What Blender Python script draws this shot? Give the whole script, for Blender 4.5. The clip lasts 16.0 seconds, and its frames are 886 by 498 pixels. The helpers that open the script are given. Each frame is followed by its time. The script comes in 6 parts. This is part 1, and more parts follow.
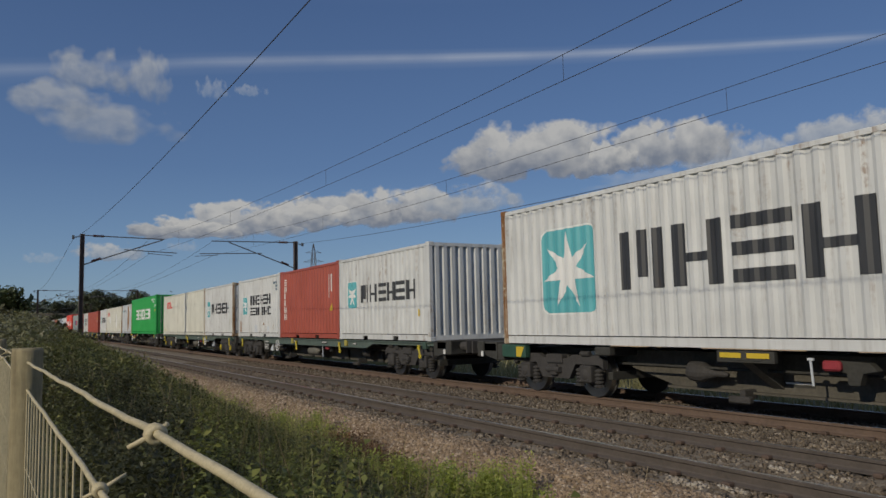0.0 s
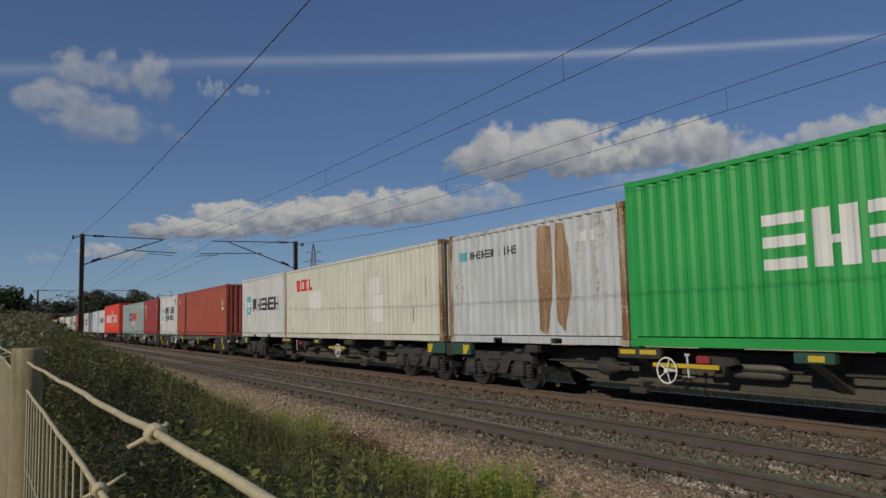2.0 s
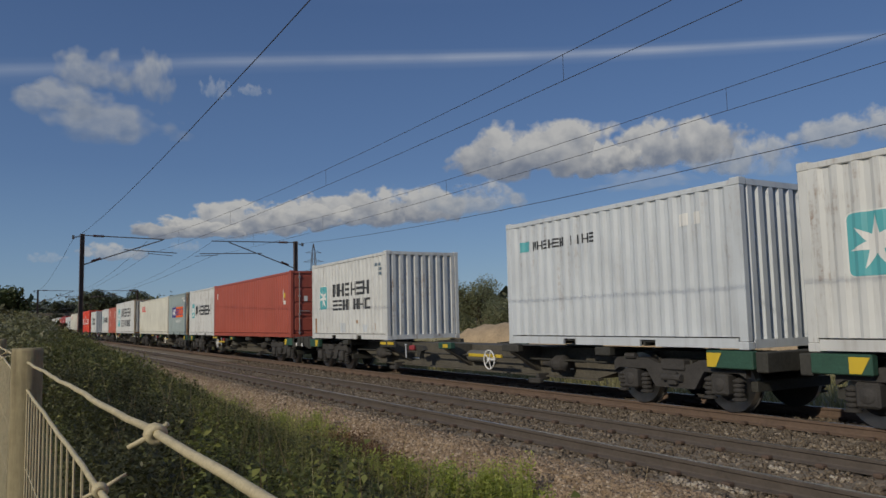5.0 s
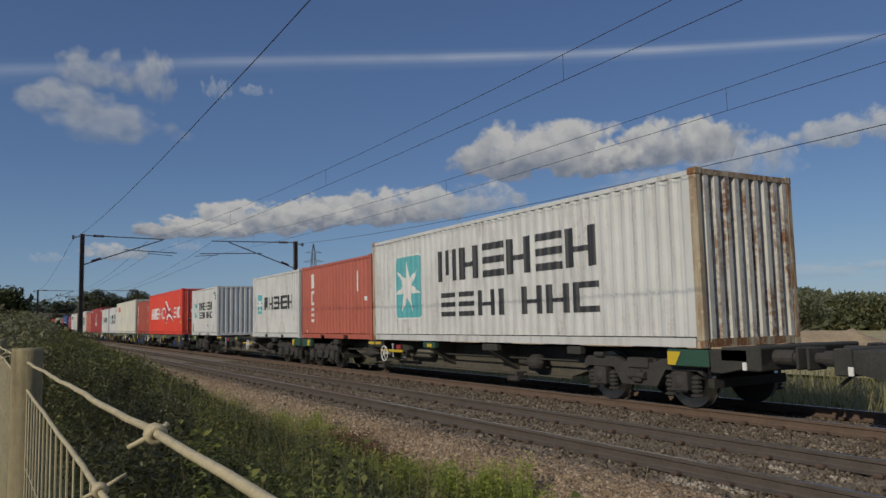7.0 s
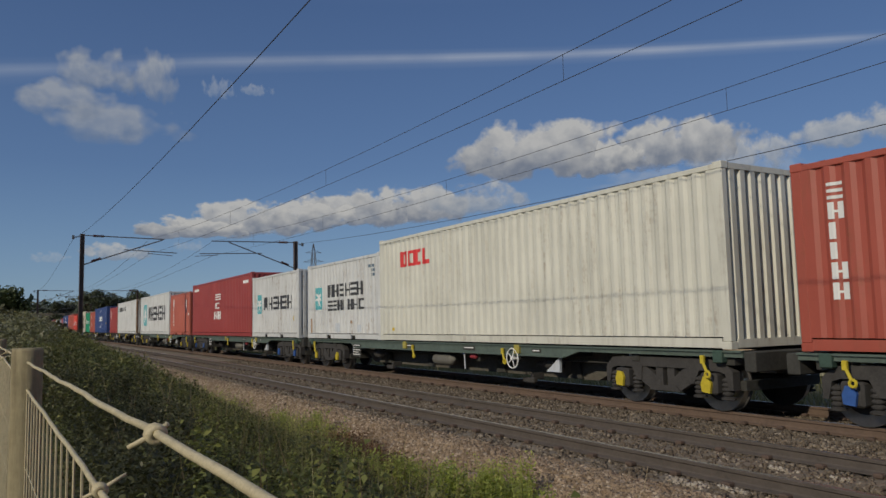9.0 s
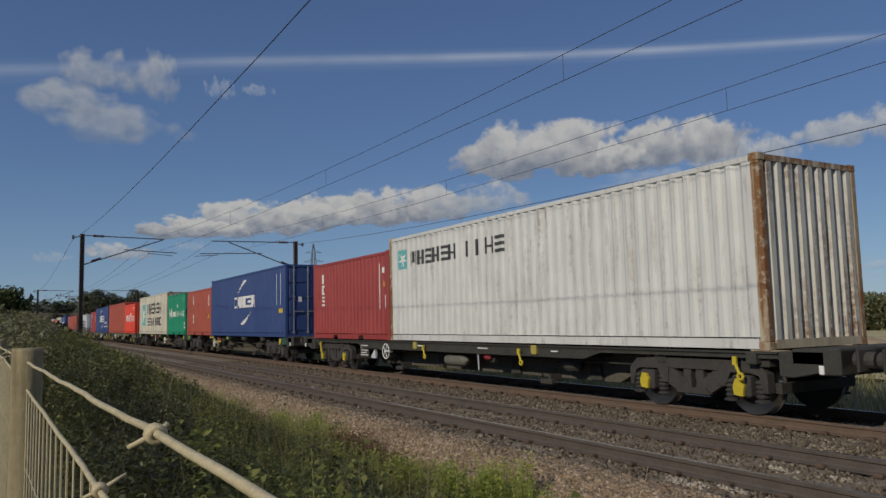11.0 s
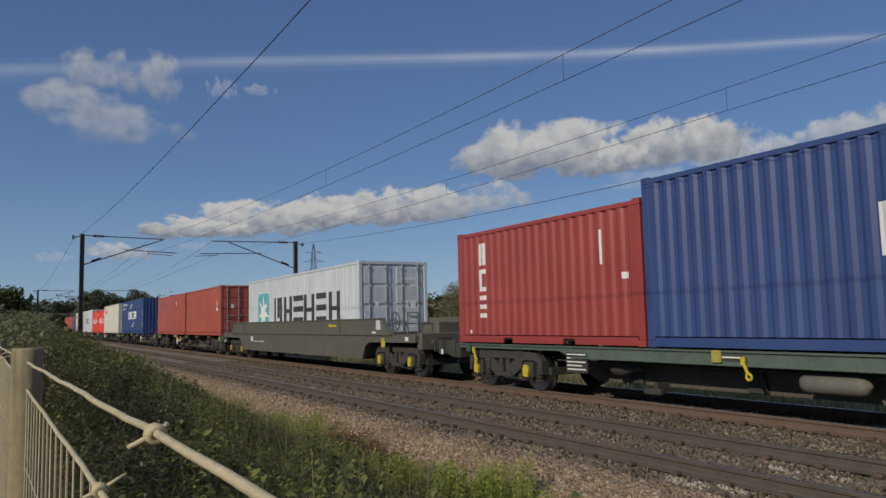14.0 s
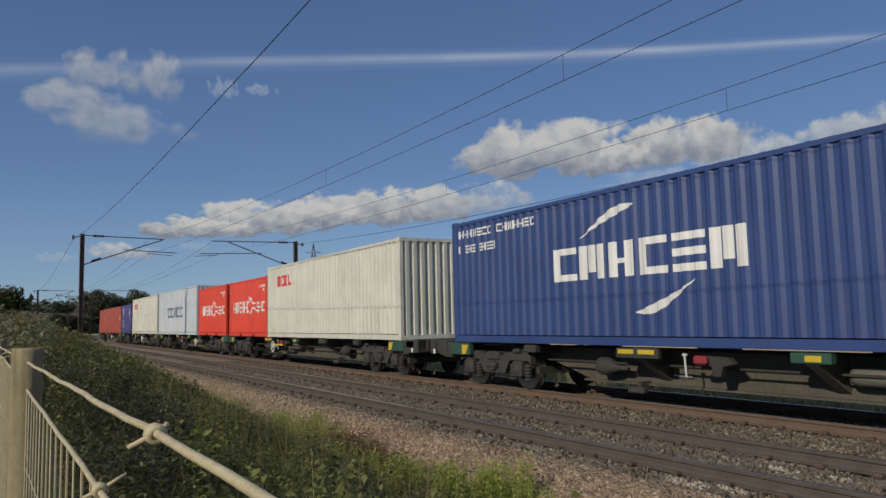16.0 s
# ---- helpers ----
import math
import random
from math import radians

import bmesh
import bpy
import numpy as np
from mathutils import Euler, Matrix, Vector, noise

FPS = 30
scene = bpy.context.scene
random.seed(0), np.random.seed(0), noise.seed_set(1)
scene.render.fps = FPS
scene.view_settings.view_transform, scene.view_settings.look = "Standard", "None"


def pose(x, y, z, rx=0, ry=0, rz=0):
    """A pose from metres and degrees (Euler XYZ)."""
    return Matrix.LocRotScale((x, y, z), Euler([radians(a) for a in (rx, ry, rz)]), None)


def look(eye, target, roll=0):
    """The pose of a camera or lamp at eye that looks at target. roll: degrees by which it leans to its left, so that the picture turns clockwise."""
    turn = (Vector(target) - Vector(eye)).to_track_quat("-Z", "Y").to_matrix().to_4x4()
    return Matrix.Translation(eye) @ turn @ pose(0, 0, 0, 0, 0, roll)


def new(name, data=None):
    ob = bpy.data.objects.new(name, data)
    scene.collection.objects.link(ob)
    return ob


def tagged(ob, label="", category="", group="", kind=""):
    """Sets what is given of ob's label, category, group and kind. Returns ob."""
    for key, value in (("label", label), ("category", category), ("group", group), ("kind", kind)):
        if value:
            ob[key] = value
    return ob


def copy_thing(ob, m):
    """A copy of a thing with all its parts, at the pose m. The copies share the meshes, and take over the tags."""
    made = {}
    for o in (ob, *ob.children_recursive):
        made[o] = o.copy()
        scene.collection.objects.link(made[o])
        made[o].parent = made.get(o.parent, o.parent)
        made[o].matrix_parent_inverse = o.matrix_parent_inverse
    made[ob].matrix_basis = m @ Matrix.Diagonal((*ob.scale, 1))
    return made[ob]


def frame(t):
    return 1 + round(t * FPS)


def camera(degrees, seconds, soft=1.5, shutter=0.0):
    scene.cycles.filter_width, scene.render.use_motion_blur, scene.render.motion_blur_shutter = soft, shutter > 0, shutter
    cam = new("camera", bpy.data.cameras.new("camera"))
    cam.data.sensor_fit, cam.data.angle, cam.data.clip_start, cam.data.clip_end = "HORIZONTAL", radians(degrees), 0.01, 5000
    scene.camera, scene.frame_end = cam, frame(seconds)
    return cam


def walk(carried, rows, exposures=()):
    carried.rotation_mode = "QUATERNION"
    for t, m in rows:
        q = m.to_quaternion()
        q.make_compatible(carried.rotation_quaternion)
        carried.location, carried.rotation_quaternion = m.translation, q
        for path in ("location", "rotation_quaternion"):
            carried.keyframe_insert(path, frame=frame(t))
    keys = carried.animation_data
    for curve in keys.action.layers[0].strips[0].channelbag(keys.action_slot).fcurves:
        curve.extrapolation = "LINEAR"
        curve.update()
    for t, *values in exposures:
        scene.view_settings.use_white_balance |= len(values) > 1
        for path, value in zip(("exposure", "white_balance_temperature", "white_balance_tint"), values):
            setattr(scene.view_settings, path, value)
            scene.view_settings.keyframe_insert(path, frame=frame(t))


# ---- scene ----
cam = camera(61.509, 16.0)
EYE = Vector((0.0, 0.0, 1.526))
YAW, PITCH = radians(59.5905), radians(5.46667)
AIM = EYE + Vector((-math.sin(YAW) * math.cos(PITCH), math.cos(YAW) * math.cos(PITCH), math.sin(PITCH)))
walk(cam, [(0.0, look(EYE, AIM, -1.298)), (16.0, look(EYE, AIM, -1.298))],
     exposures=[(0.0, -0.4), (1.0, -0.38), (2.5, -0.49), (3.5, -0.4), (9.0, -0.4), (11.5, -0.34), (12.5, -0.22), (13.5, -0.22), (14.5, -0.18), (15.0, -0.22), (16.0, -0.17)])

# ---- world, sun, exposure ----
SUN_EL, SUN_OFF = radians(26.8), radians(-19)     # height; turn from square-on to the track, towards -x (minus: +x)
sun_dir = Vector((-math.sin(SUN_OFF) * math.cos(SUN_EL), -math.cos(SUN_OFF) * math.cos(SUN_EL), math.sin(SUN_EL)))
world = bpy.data.worlds.new("world")
scene.world = world
world.use_nodes = True
wn = world.node_tree.nodes
sky = wn.new("ShaderNodeTexSky")
sky.sky_type, sky.sun_disc = "NISHITA", False
sky.sun_elevation, sky.sun_rotation = SUN_EL, math.atan2(sun_dir.x, sun_dir.y)
sky.air_density, sky.dust_density, sky.ozone_density = 1.0, 0.15, 3.0
wl = world.node_tree.links
haze = wn.new("ShaderNodeValToRGB")                 # thin even haze: paler to the horizon
for e, (p, c) in zip([haze.color_ramp.elements[0], haze.color_ramp.elements[1], haze.color_ramp.elements.new(0.2), haze.color_ramp.elements.new(0.4)],
                     [(0.0, (4.6, 6.7, 8.0)), (1.0, (1.0, 1.7, 2.9)), (0.2, (2.2, 3.5, 5.4)), (0.4, (1.5, 2.5, 4.3))]):
    e.position, e.color = p, (c[0] / 10, c[1] / 10, c[2] / 10, 1.0)
way = wn.new("ShaderNodeTexCoord")
way_z = wn.new("ShaderNodeSeparateXYZ")
wl.new(way.outputs["Generated"], way_z.inputs[0])
wl.new(way_z.outputs[2], haze.inputs[0])
full = wn.new("ShaderNodeVectorMath")
full.operation = "SCALE"
full.inputs["Scale"].default_value = 10.0
wl.new(haze.outputs[0], full.inputs[0])
veil = wn.new("ShaderNodeMix")
veil.data_type = "RGBA"
veil.inputs[0].default_value = 0.55
wl.new(sky.outputs[0], veil.inputs[6])
wl.new(full.outputs[0], veil.inputs[7])
tint = wn.new("ShaderNodeMix")
tint.data_type, tint.blend_type = "RGBA", "MULTIPLY"
tint.inputs[0].default_value, tint.inputs[7].default_value = 1.0, (0.83, 0.92, 1.13, 1.0)
wl.new(veil.outputs[2], tint.inputs[6])
wl.new(tint.outputs[2], wn["Background"].inputs[0])
wn["Background"].inputs[1].default_value = 0.073
sun = new("sun", bpy.data.lights.new("sun", "SUN"))
sun.data.energy, sun.data.angle, sun.data.color = 3.2, radians(0.55), (1.0, 0.895, 0.71)
sun.matrix_world = look(sun_dir * 60, (0, 0, 0))


# ---- materials ----
def shader(name, rough=0.6, metal=0.0):
    m = bpy.data.materials.new(name)
    m.use_nodes = True
    b = m.node_tree.nodes["Principled BSDF"]
    b.inputs["Roughness"].default_value, b.inputs["Metallic"].default_value = rough, metal
    return m, m.node_tree.nodes, m.node_tree.links, b


def rgb(c):
    return (c[0], c[1], c[2], 1.0)


def coords(n, l, scale=(1, 1, 1), kind="Object"):
    tc, mp = n.new("ShaderNodeTexCoord"), n.new("ShaderNodeMapping")
    mp.inputs["Scale"].default_value = scale
    l.new(tc.outputs[kind], mp.inputs[0])
    return mp.outputs[0]


def noise_at(n, l, vec, scale, detail=4.0, rough=0.55):
    t = n.new("ShaderNodeTexNoise")
    t.inputs["Scale"].default_value, t.inputs["Detail"].default_value, t.inputs["Roughness"].default_value = scale, detail, rough
    l.new(vec, t.inputs["Vector"])
    return t.outputs[0]


def ramp(n, l, fac, stops):
    r = n.new("ShaderNodeValToRGB")
    while len(r.color_ramp.elements) < len(stops):
        r.color_ramp.elements.new(0.5)
    for e, (p, c) in zip(r.color_ramp.elements, stops):
        e.position, e.color = p, rgb(c) if not isinstance(c, float) else (c, c, c, 1)
    l.new(fac, r.inputs[0])
    return r.outputs[0]


def mix(n, l, fac, a, b, mode="MIX"):
    m = n.new("ShaderNodeMix")
    m.data_type, m.blend_type = "RGBA", mode
    for key, val in ((0, fac), (6, a), (7, b)):
        if isinstance(val, (float, int)):
            m.inputs[key].default_value = val
        elif isinstance(val, tuple):
            m.inputs[key].default_value = rgb(val)
        else:
            l.new(val, m.inputs[key])
    return m.outputs[2]


def bump(n, l, b, height, strength, dist=0.01):
    k = n.new("ShaderNodeBump")
    k.inputs["Strength"].default_value, k.inputs["Distance"].default_value = strength, dist
    l.new(height, k.inputs["Height"])
    l.new(k.outputs[0], b.inputs["Normal"])


def plain(name, color, rough=0.6, metal=0.0, var=0.25, scale=8.0, bumps=0.15, kind="Object"):
    m, n, l, b = shader(name, rough, metal)
    v = coords(n, l, kind=kind)
    a, c = noise_at(n, l, v, scale, 5), noise_at(n, l, v, scale * 9, 4)
    f = mix(n, l, 0.5, a, c)
    lo, hi = tuple(x * (1 - var) for x in color), tuple(min(1, x * (1 + var)) for x in color)
    l.new(ramp(n, l, f, [(0.3, lo), (0.7, hi)]), b.inputs["Base Color"])
    bump(n, l, b, c, bumps)
    return m


def paint(name, color, rust=0.3, dirt=0.3, rough=0.5, spread=0.0):
    """Weathered container paint: sun-bleached patches, grey grime, rain streaks and rust runs."""
    m, n, l, b = shader(name, rough)
    info = n.new("ShaderNodeObjectInfo")
    tc = n.new("ShaderNodeTexCoord")
    off = n.new("ShaderNodeVectorMath")
    off.operation = "MULTIPLY_ADD"
    comb = n.new("ShaderNodeCombineXYZ")
    for k in range(3):
        l.new(info.outputs["Random"], comb.inputs[k])
    l.new(comb.outputs[0], off.inputs[0])
    off.inputs[1].default_value = (37, 11, 5)
    l.new(tc.outputs["Object"], off.inputs[2])
    st = n.new("ShaderNodeMapping")
    st.inputs["Scale"].default_value = (3.2, 3.2, 0.28)
    l.new(off.outputs[0], st.inputs[0])
    broad = noise_at(n, l, off.outputs[0], 0.9, 5)
    streak = noise_at(n, l, st.outputs[0], 2.2, 6, 0.65)
    speck = noise_at(n, l, off.outputs[0], 9.0, 6, 0.7)
    bleach = tuple(min(1, x * 1.12 + 0.02) for x in color)
    dark = tuple(x * 0.72 for x in color)
    base = mix(n, l, broad, dark, bleach)
    grime = ramp(n, l, streak, [(0.5, 0.0), (0.78, dirt)])
    base = mix(n, l, grime, base, (0.10, 0.085, 0.065))
    both = mix(n, l, 1.0, ramp(n, l, streak, [(0.50 - spread, 0.0), (0.66 - spread, 1.0)]), ramp(n, l, speck, [(0.47 - spread, 0.0), (0.60 - spread, 1.0)]), "MULTIPLY")
    where = ramp(n, l, noise_at(n, l, off.outputs[0], 0.33, 3), [(0.42 - spread, 0.12), (0.62 - spread, 1.0)])
    amount = mix(n, l, 1.0, mix(n, l, 1.0, both, where, "MULTIPLY"), (rust, rust, rust), "MULTIPLY")
    base = mix(n, l, amount, base, (0.20, 0.092, 0.035))
    l.new(base, b.inputs["Base Color"])
    l.new(ramp(n, l, amount, [(0.0, rough), (1.0, 0.9)]), b.inputs["Roughness"])
    bump(n, l, b, speck, 0.12, 0.01)
    return m


WHITE = paint("white_container_paint", (0.63, 0.64, 0.63), 0.7, 0.34)
OFFWHITE = paint("aged_white_paint", (0.60, 0.57, 0.47), 0.9, 0.36, 0.5, 0.012)
CREAM = paint("cream_container_paint", (0.655, 0.645, 0.56), 0.4, 0.25)
BROWN = paint("red_brown_paint", (0.38, 0.075, 0.045), 0.35, 0.15)
DARKRED = paint("dark_red_paint", (0.32, 0.042, 0.038), 0.3, 0.15)
PINKISH = paint("weathered_pinkish_red_paint", (0.36, 0.082, 0.066), 0.4, 0.2)
FADED = paint("faded_red_paint", (0.46, 0.115, 0.075), 0.4, 0.18)
RUST_PATCH = paint("rust_patch", (0.40, 0.28, 0.18), 0.75, 0.35, 0.8, 0.12)
RED = paint("bright_red_paint", (0.74, 0.062, 0.03), 0.15, 0.12)
GREEN = paint("green_paint", (0.018, 0.35, 0.065), 0.1, 0.1)
TEAL = paint("sea_green_paint", (0.0, 0.25, 0.13), 0.15, 0.1)
BLUE = paint("navy_blue_paint", (0.024, 0.058, 0.2), 0.2, 0.15)
GREY = paint("grey_green_paint", (0.31, 0.375, 0.375), 0.45, 0.25)
VIOLET = paint("violet_blue_paint", (0.06, 0.06, 0.2), 0.2, 0.15)
SILVER = paint("silver_white_paint", (0.56, 0.6, 0.64), 0.3, 0.2)
RUSTY = paint("rusted_post_paint", (0.50, 0.44, 0.32), 1.0, 0.45, 0.6, 0.13)
RUST_RUNS = paint("rust_run_white_paint", (0.60, 0.585, 0.53), 1.0, 0.45, 0.6, 0.055)
STREAKED = paint("stained_white_paint", (0.55, 0.58, 0.60), 0.8, 0.32, 0.5, 0.02)
INK = paint("black_lettering", (0.03, 0.032, 0.036), 0.1, 0.05)
MARK_WHITE = paint("white_lettering", (0.75, 0.75, 0.73), 0.1, 0.08)
MARK_RED = paint("red_lettering", (0.72, 0.03, 0.03), 0.0, 0.05)
MARK_CRIMSON = paint("crimson_panel", (0.45, 0.02, 0.03), 0.0, 0.08)
MARK_BLUE = paint("light_blue_panel", (0.10, 0.42, 0.46), 0.05, 0.1)
MARK_NAVY = paint("navy_panel", (0.035, 0.04, 0.22), 0.05, 0.1)
MARK_ORANGE = paint("orange_panel", (0.78, 0.13, 0.015), 0.05, 0.1)
MARK_YELLOW = paint("yellow_marking", (0.62, 0.44, 0.025), 0.05, 0.1)
STEEL_ROD = plain("galvanised_rod", (0.42, 0.43, 0.43), 0.45, 0.6)
CASTING = plain("corner_casting_steel", (0.13, 0.10, 0.08), 0.75)
CHASSIS = plain("chassis_grime", (0.04, 0.039, 0.034), 0.8, var=0.45, scale=2.5)
CHASSIS_GREEN = plain("chassis_green", (0.042, 0.078, 0.06), 0.7, var=0.35, scale=2.0)
SILL_GREEN = plain("faded_green_sill", (0.088, 0.118, 0.10), 0.65, var=0.3, scale=1.6)
SPINE = plain("dusty_spine", (0.085, 0.077, 0.062), 0.9, var=0.4, scale=1.8)
TANK = plain("grey_air_tank", (0.13, 0.125, 0.108), 0.7, var=0.25, scale=3)
VALVE_RED = plain("red_valve_paint", (0.27, 0.03, 0.04), 0.7)
BRACKET_YELLOW = plain("dingy_yellow_bracket", (0.33, 0.28, 0.06), 0.75, var=0.4, scale=6)
BRACKET_GREEN = plain("bracket_green", (0.028, 0.08, 0.055), 0.6, var=0.3, scale=3)
WELL_GREY = plain("well_wagon_olive_grey", (0.105, 0.10, 0.08), 0.6, var=0.2, scale=0.8)
BOGIE = plain("bogie_brake_dust", (0.045, 0.042, 0.04), 0.85, var=0.45, scale=5)
TYRE = plain("polished_tread", (0.5, 0.5, 0.5), 0.3, 1.0)
AX_YELLOW = plain("yellow_axle_cover", (0.52, 0.41, 0.03), 0.5)
AX_BLUE = plain("blue_axle_cover", (0.035, 0.10, 0.32), 0.5)
HANDWHEEL = plain("white_handwheel_paint", (0.75, 0.75, 0.73), 0.5, var=0.1)
RAIL_RUST = plain("rusted_rail_web", (0.125, 0.085, 0.062), 0.85, var=0.3, scale=3, kind="Object")
RAIL_GREY = plain("brown_grey_rail_web", (0.085, 0.07, 0.06), 0.8, var=0.3, scale=3)
RAIL_TOP = plain("worn_rail_head", (0.34, 0.32, 0.30), 0.35, 0.9, var=0.2)
CLIP = plain("rail_clip_iron", (0.09, 0.06, 0.045), 0.8)
SLEEPER = plain("weathered_concrete", (0.17, 0.14, 0.105), 0.9, var=0.3, scale=3)
MASTMAT = plain("mast_painted_steel", (0.085, 0.06, 0.05), 0.7, var=0.3, scale=3)
TUBE = plain("galvanised_tube", (0.12, 0.12, 0.125), 0.5, 0.3)
INSULATOR = plain("brown_insulator", (0.06, 0.025, 0.02), 0.25)
WIRE = plain("dark_copper_wire", (0.05, 0.045, 0.04), 0.5, 0.4)
GALV = plain("weathered_fence_wire", (0.46, 0.39, 0.24), 0.6, 0.0, var=0.3, scale=40)


# ---- mesh helpers ----
def link(name, bm_or_mesh, mat, parent=None, label=""):
    if isinstance(bm_or_mesh, bmesh.types.BMesh):
        me = bpy.data.meshes.new(name)
        bm_or_mesh.to_mesh(me)
        bm_or_mesh.free()
    else:
        me = bm_or_mesh
    if mat is not None and not me.materials:
        me.materials.append(mat)
    ob = new(name, me)
    if parent is not None:
        ob.parent = parent
    if label:
        ob["label"] = label
    return ob


part = link


def box(bm, x0, x1, y0, y1, z0, z1, bev=0.0, m=None):
    c = Matrix.Translation(((x0 + x1) / 2, (y0 + y1) / 2, (z0 + z1) / 2)) @ Matrix.Diagonal((x1 - x0, y1 - y0, z1 - z0, 1))
    vs = bmesh.ops.create_cube(bm, size=1, matrix=(m @ c) if m else c)["verts"]
    if bev > 0:
        es = list({e for v in vs for e in v.link_edges})
        bmesh.ops.bevel(bm, geom=es, offset=bev, segments=1, affect="EDGES", clamp_overlap=True)


def rod(bm, a, b, r, seg=8, r2=None):
    a, b = Vector(a), Vector(b)
    d = b - a
    m = Matrix.Translation((a + b) / 2) @ d.to_track_quat("Z", "Y").to_matrix().to_4x4()
    bmesh.ops.create_cone(bm, cap_ends=True, segments=seg, radius1=r, radius2=r if r2 is None else r2, depth=d.length, matrix=m)


def prism(bm, pts, y0, y1):
    """A plate with outline pts in x and z, from y0 to y1."""
    a = [bm.verts.new((x, y0, z)) for x, z in pts]
    b = [bm.verts.new((x, y1, z)) for x, z in pts]
    bm.faces.new(a), bm.faces.new(b[::-1])
    for i in range(len(pts)):
        j = (i + 1) % len(pts)
        bm.faces.new((a[j], a[i], b[i], b[j]))
    bmesh.ops.recalc_face_normals(bm, faces=bm.faces[:])


def ring(bm, m, r, t, seg=20, tube=6):
    vs = []
    for i in range(seg):
        a = 2 * math.pi * i / seg
        vs.append([bm.verts.new(m @ Vector(((r + t * math.cos(b)) * math.cos(a), (r + t * math.cos(b)) * math.sin(a), t * math.sin(b))))
                   for b in [2 * math.pi * k / tube for k in range(tube)]])
    for i in range(seg):
        for k in range(tube):
            bm.faces.new((vs[i][k], vs[(i + 1) % seg][k], vs[(i + 1) % seg][(k + 1) % tube], vs[i][(k + 1) % tube]))


def lathe(bm, a, b, radii, seg=10):
    """A turned body along a to b with the given radii."""
    a, b = Vector(a), Vector(b)
    turn = (b - a).to_track_quat("Z", "Y").to_matrix()
    prev = None
    for k, r in enumerate(radii):
        c = a + (b - a) * (k / (len(radii) - 1))
        row = [bm.verts.new(c + turn @ Vector((r * math.cos(q), r * math.sin(q), 0))) for q in [2 * math.pi * i / seg for i in range(seg)]]
        if prev:
            for i in range(seg):
                bm.faces.new((prev[i], prev[(i + 1) % seg], row[(i + 1) % seg], row[i]))
        prev = row


def empty(name):
    ob = new(name)
    ob.empty_display_size = 0.3
    return ob


def from_arrays(name, verts, faces, mat):
    """One mesh from numpy arrays; faces is an n x k table of corners."""
    me = bpy.data.meshes.new(name)
    n, k = faces.shape
    me.vertices.add(len(verts)), me.loops.add(n * k), me.polygons.add(n)
    me.vertices.foreach_set("co", verts.astype(np.float32).ravel())
    me.loops.foreach_set("vertex_index", faces.astype(np.int32).ravel())
    me.polygons.foreach_set("loop_start", np.arange(0, n * k, k, dtype=np.int32))
    me.update(calc_edges=True)
    me.materials.append(mat)
    return me

# ---- ground and tracks ----
NEAR_Y, FAR_Y, GAUGE = 7.028, 10.633, 0.7525
rng = np.random.default_rng(7)


def ground_z(x, y):
    """Section across the line: field, fence bank, verge, ballast bed, far cess and field."""
    ys = [-400, -6, -0.5, 0.6, 2.2, 3.6, 4.3, 5.35, 12.35, 13.4, 15, 24, 60, 900]
    zs = [0.4, 0.4, 0.35, 0.3, -0.15, -0.5, -0.62, -0.2, -0.2, -0.6, -0.7, -0.9, -0.9, -0.9]
    return np.interp(y, ys, zs)


gm, n, l, b = shader("verge_soil", 0.95)
v = coords(n, l)
a1, a2, a3 = noise_at(n, l, v, 0.7, 6), noise_at(n, l, v, 6, 6), noise_at(n, l, v, 0.05, 3)
soil = ramp(n, l, a2, [(0.3, (0.045, 0.035, 0.02)), (0.7, (0.12, 0.10, 0.055))])
grassy = ramp(n, l, a2, [(0.3, (0.035, 0.05, 0.012)), (0.75, (0.13, 0.13, 0.045))])
l.new(mix(n, l, ramp(n, l, a1, [(0.4, 0.0), (0.6, 1.0)]), soil, grassy), b.inputs["Base Color"])
bump(n, l, b, a2, 0.8, 0.05)
xs = np.concatenate([[-4500, -1500, -600, -300], np.arange(-200, -60, 10), np.arange(-60, 30, 2.0), [60, 200, 800, 3000]])
ys = np.array([-3000, -600, -100, -30, -6, -2, -0.5, 0.1, 0.6, 1.4, 2.2, 2.9, 3.6, 4.0, 4.3, 4.8, 5.35, 8.8, 12.35, 12.9, 13.4, 15, 18, 24, 40, 60, 150, 900, 4500])
X, Y = np.meshgrid(xs, ys)
Z = ground_z(X, Y) - 0.03 + np.where((Y < 4.2) & (Y > -5), 0.06 * np.sin(X * 1.3 + Y) * np.cos(Y * 2 + X * .4), 0)
V = np.stack([X, Y, Z], -1).reshape(-1, 3)
i = np.arange(len(ys) - 1)[:, None] * len(xs) + np.arange(len(xs) - 1)[None]
Fq = np.stack([i, i + 1, i + len(xs) + 1, i + len(xs)], -1).reshape(-1, 4)
tagged(link("ground", from_arrays("ground", V, Fq, gm), None), "rough grassy soil beside the railway", "ground", kind="structure")

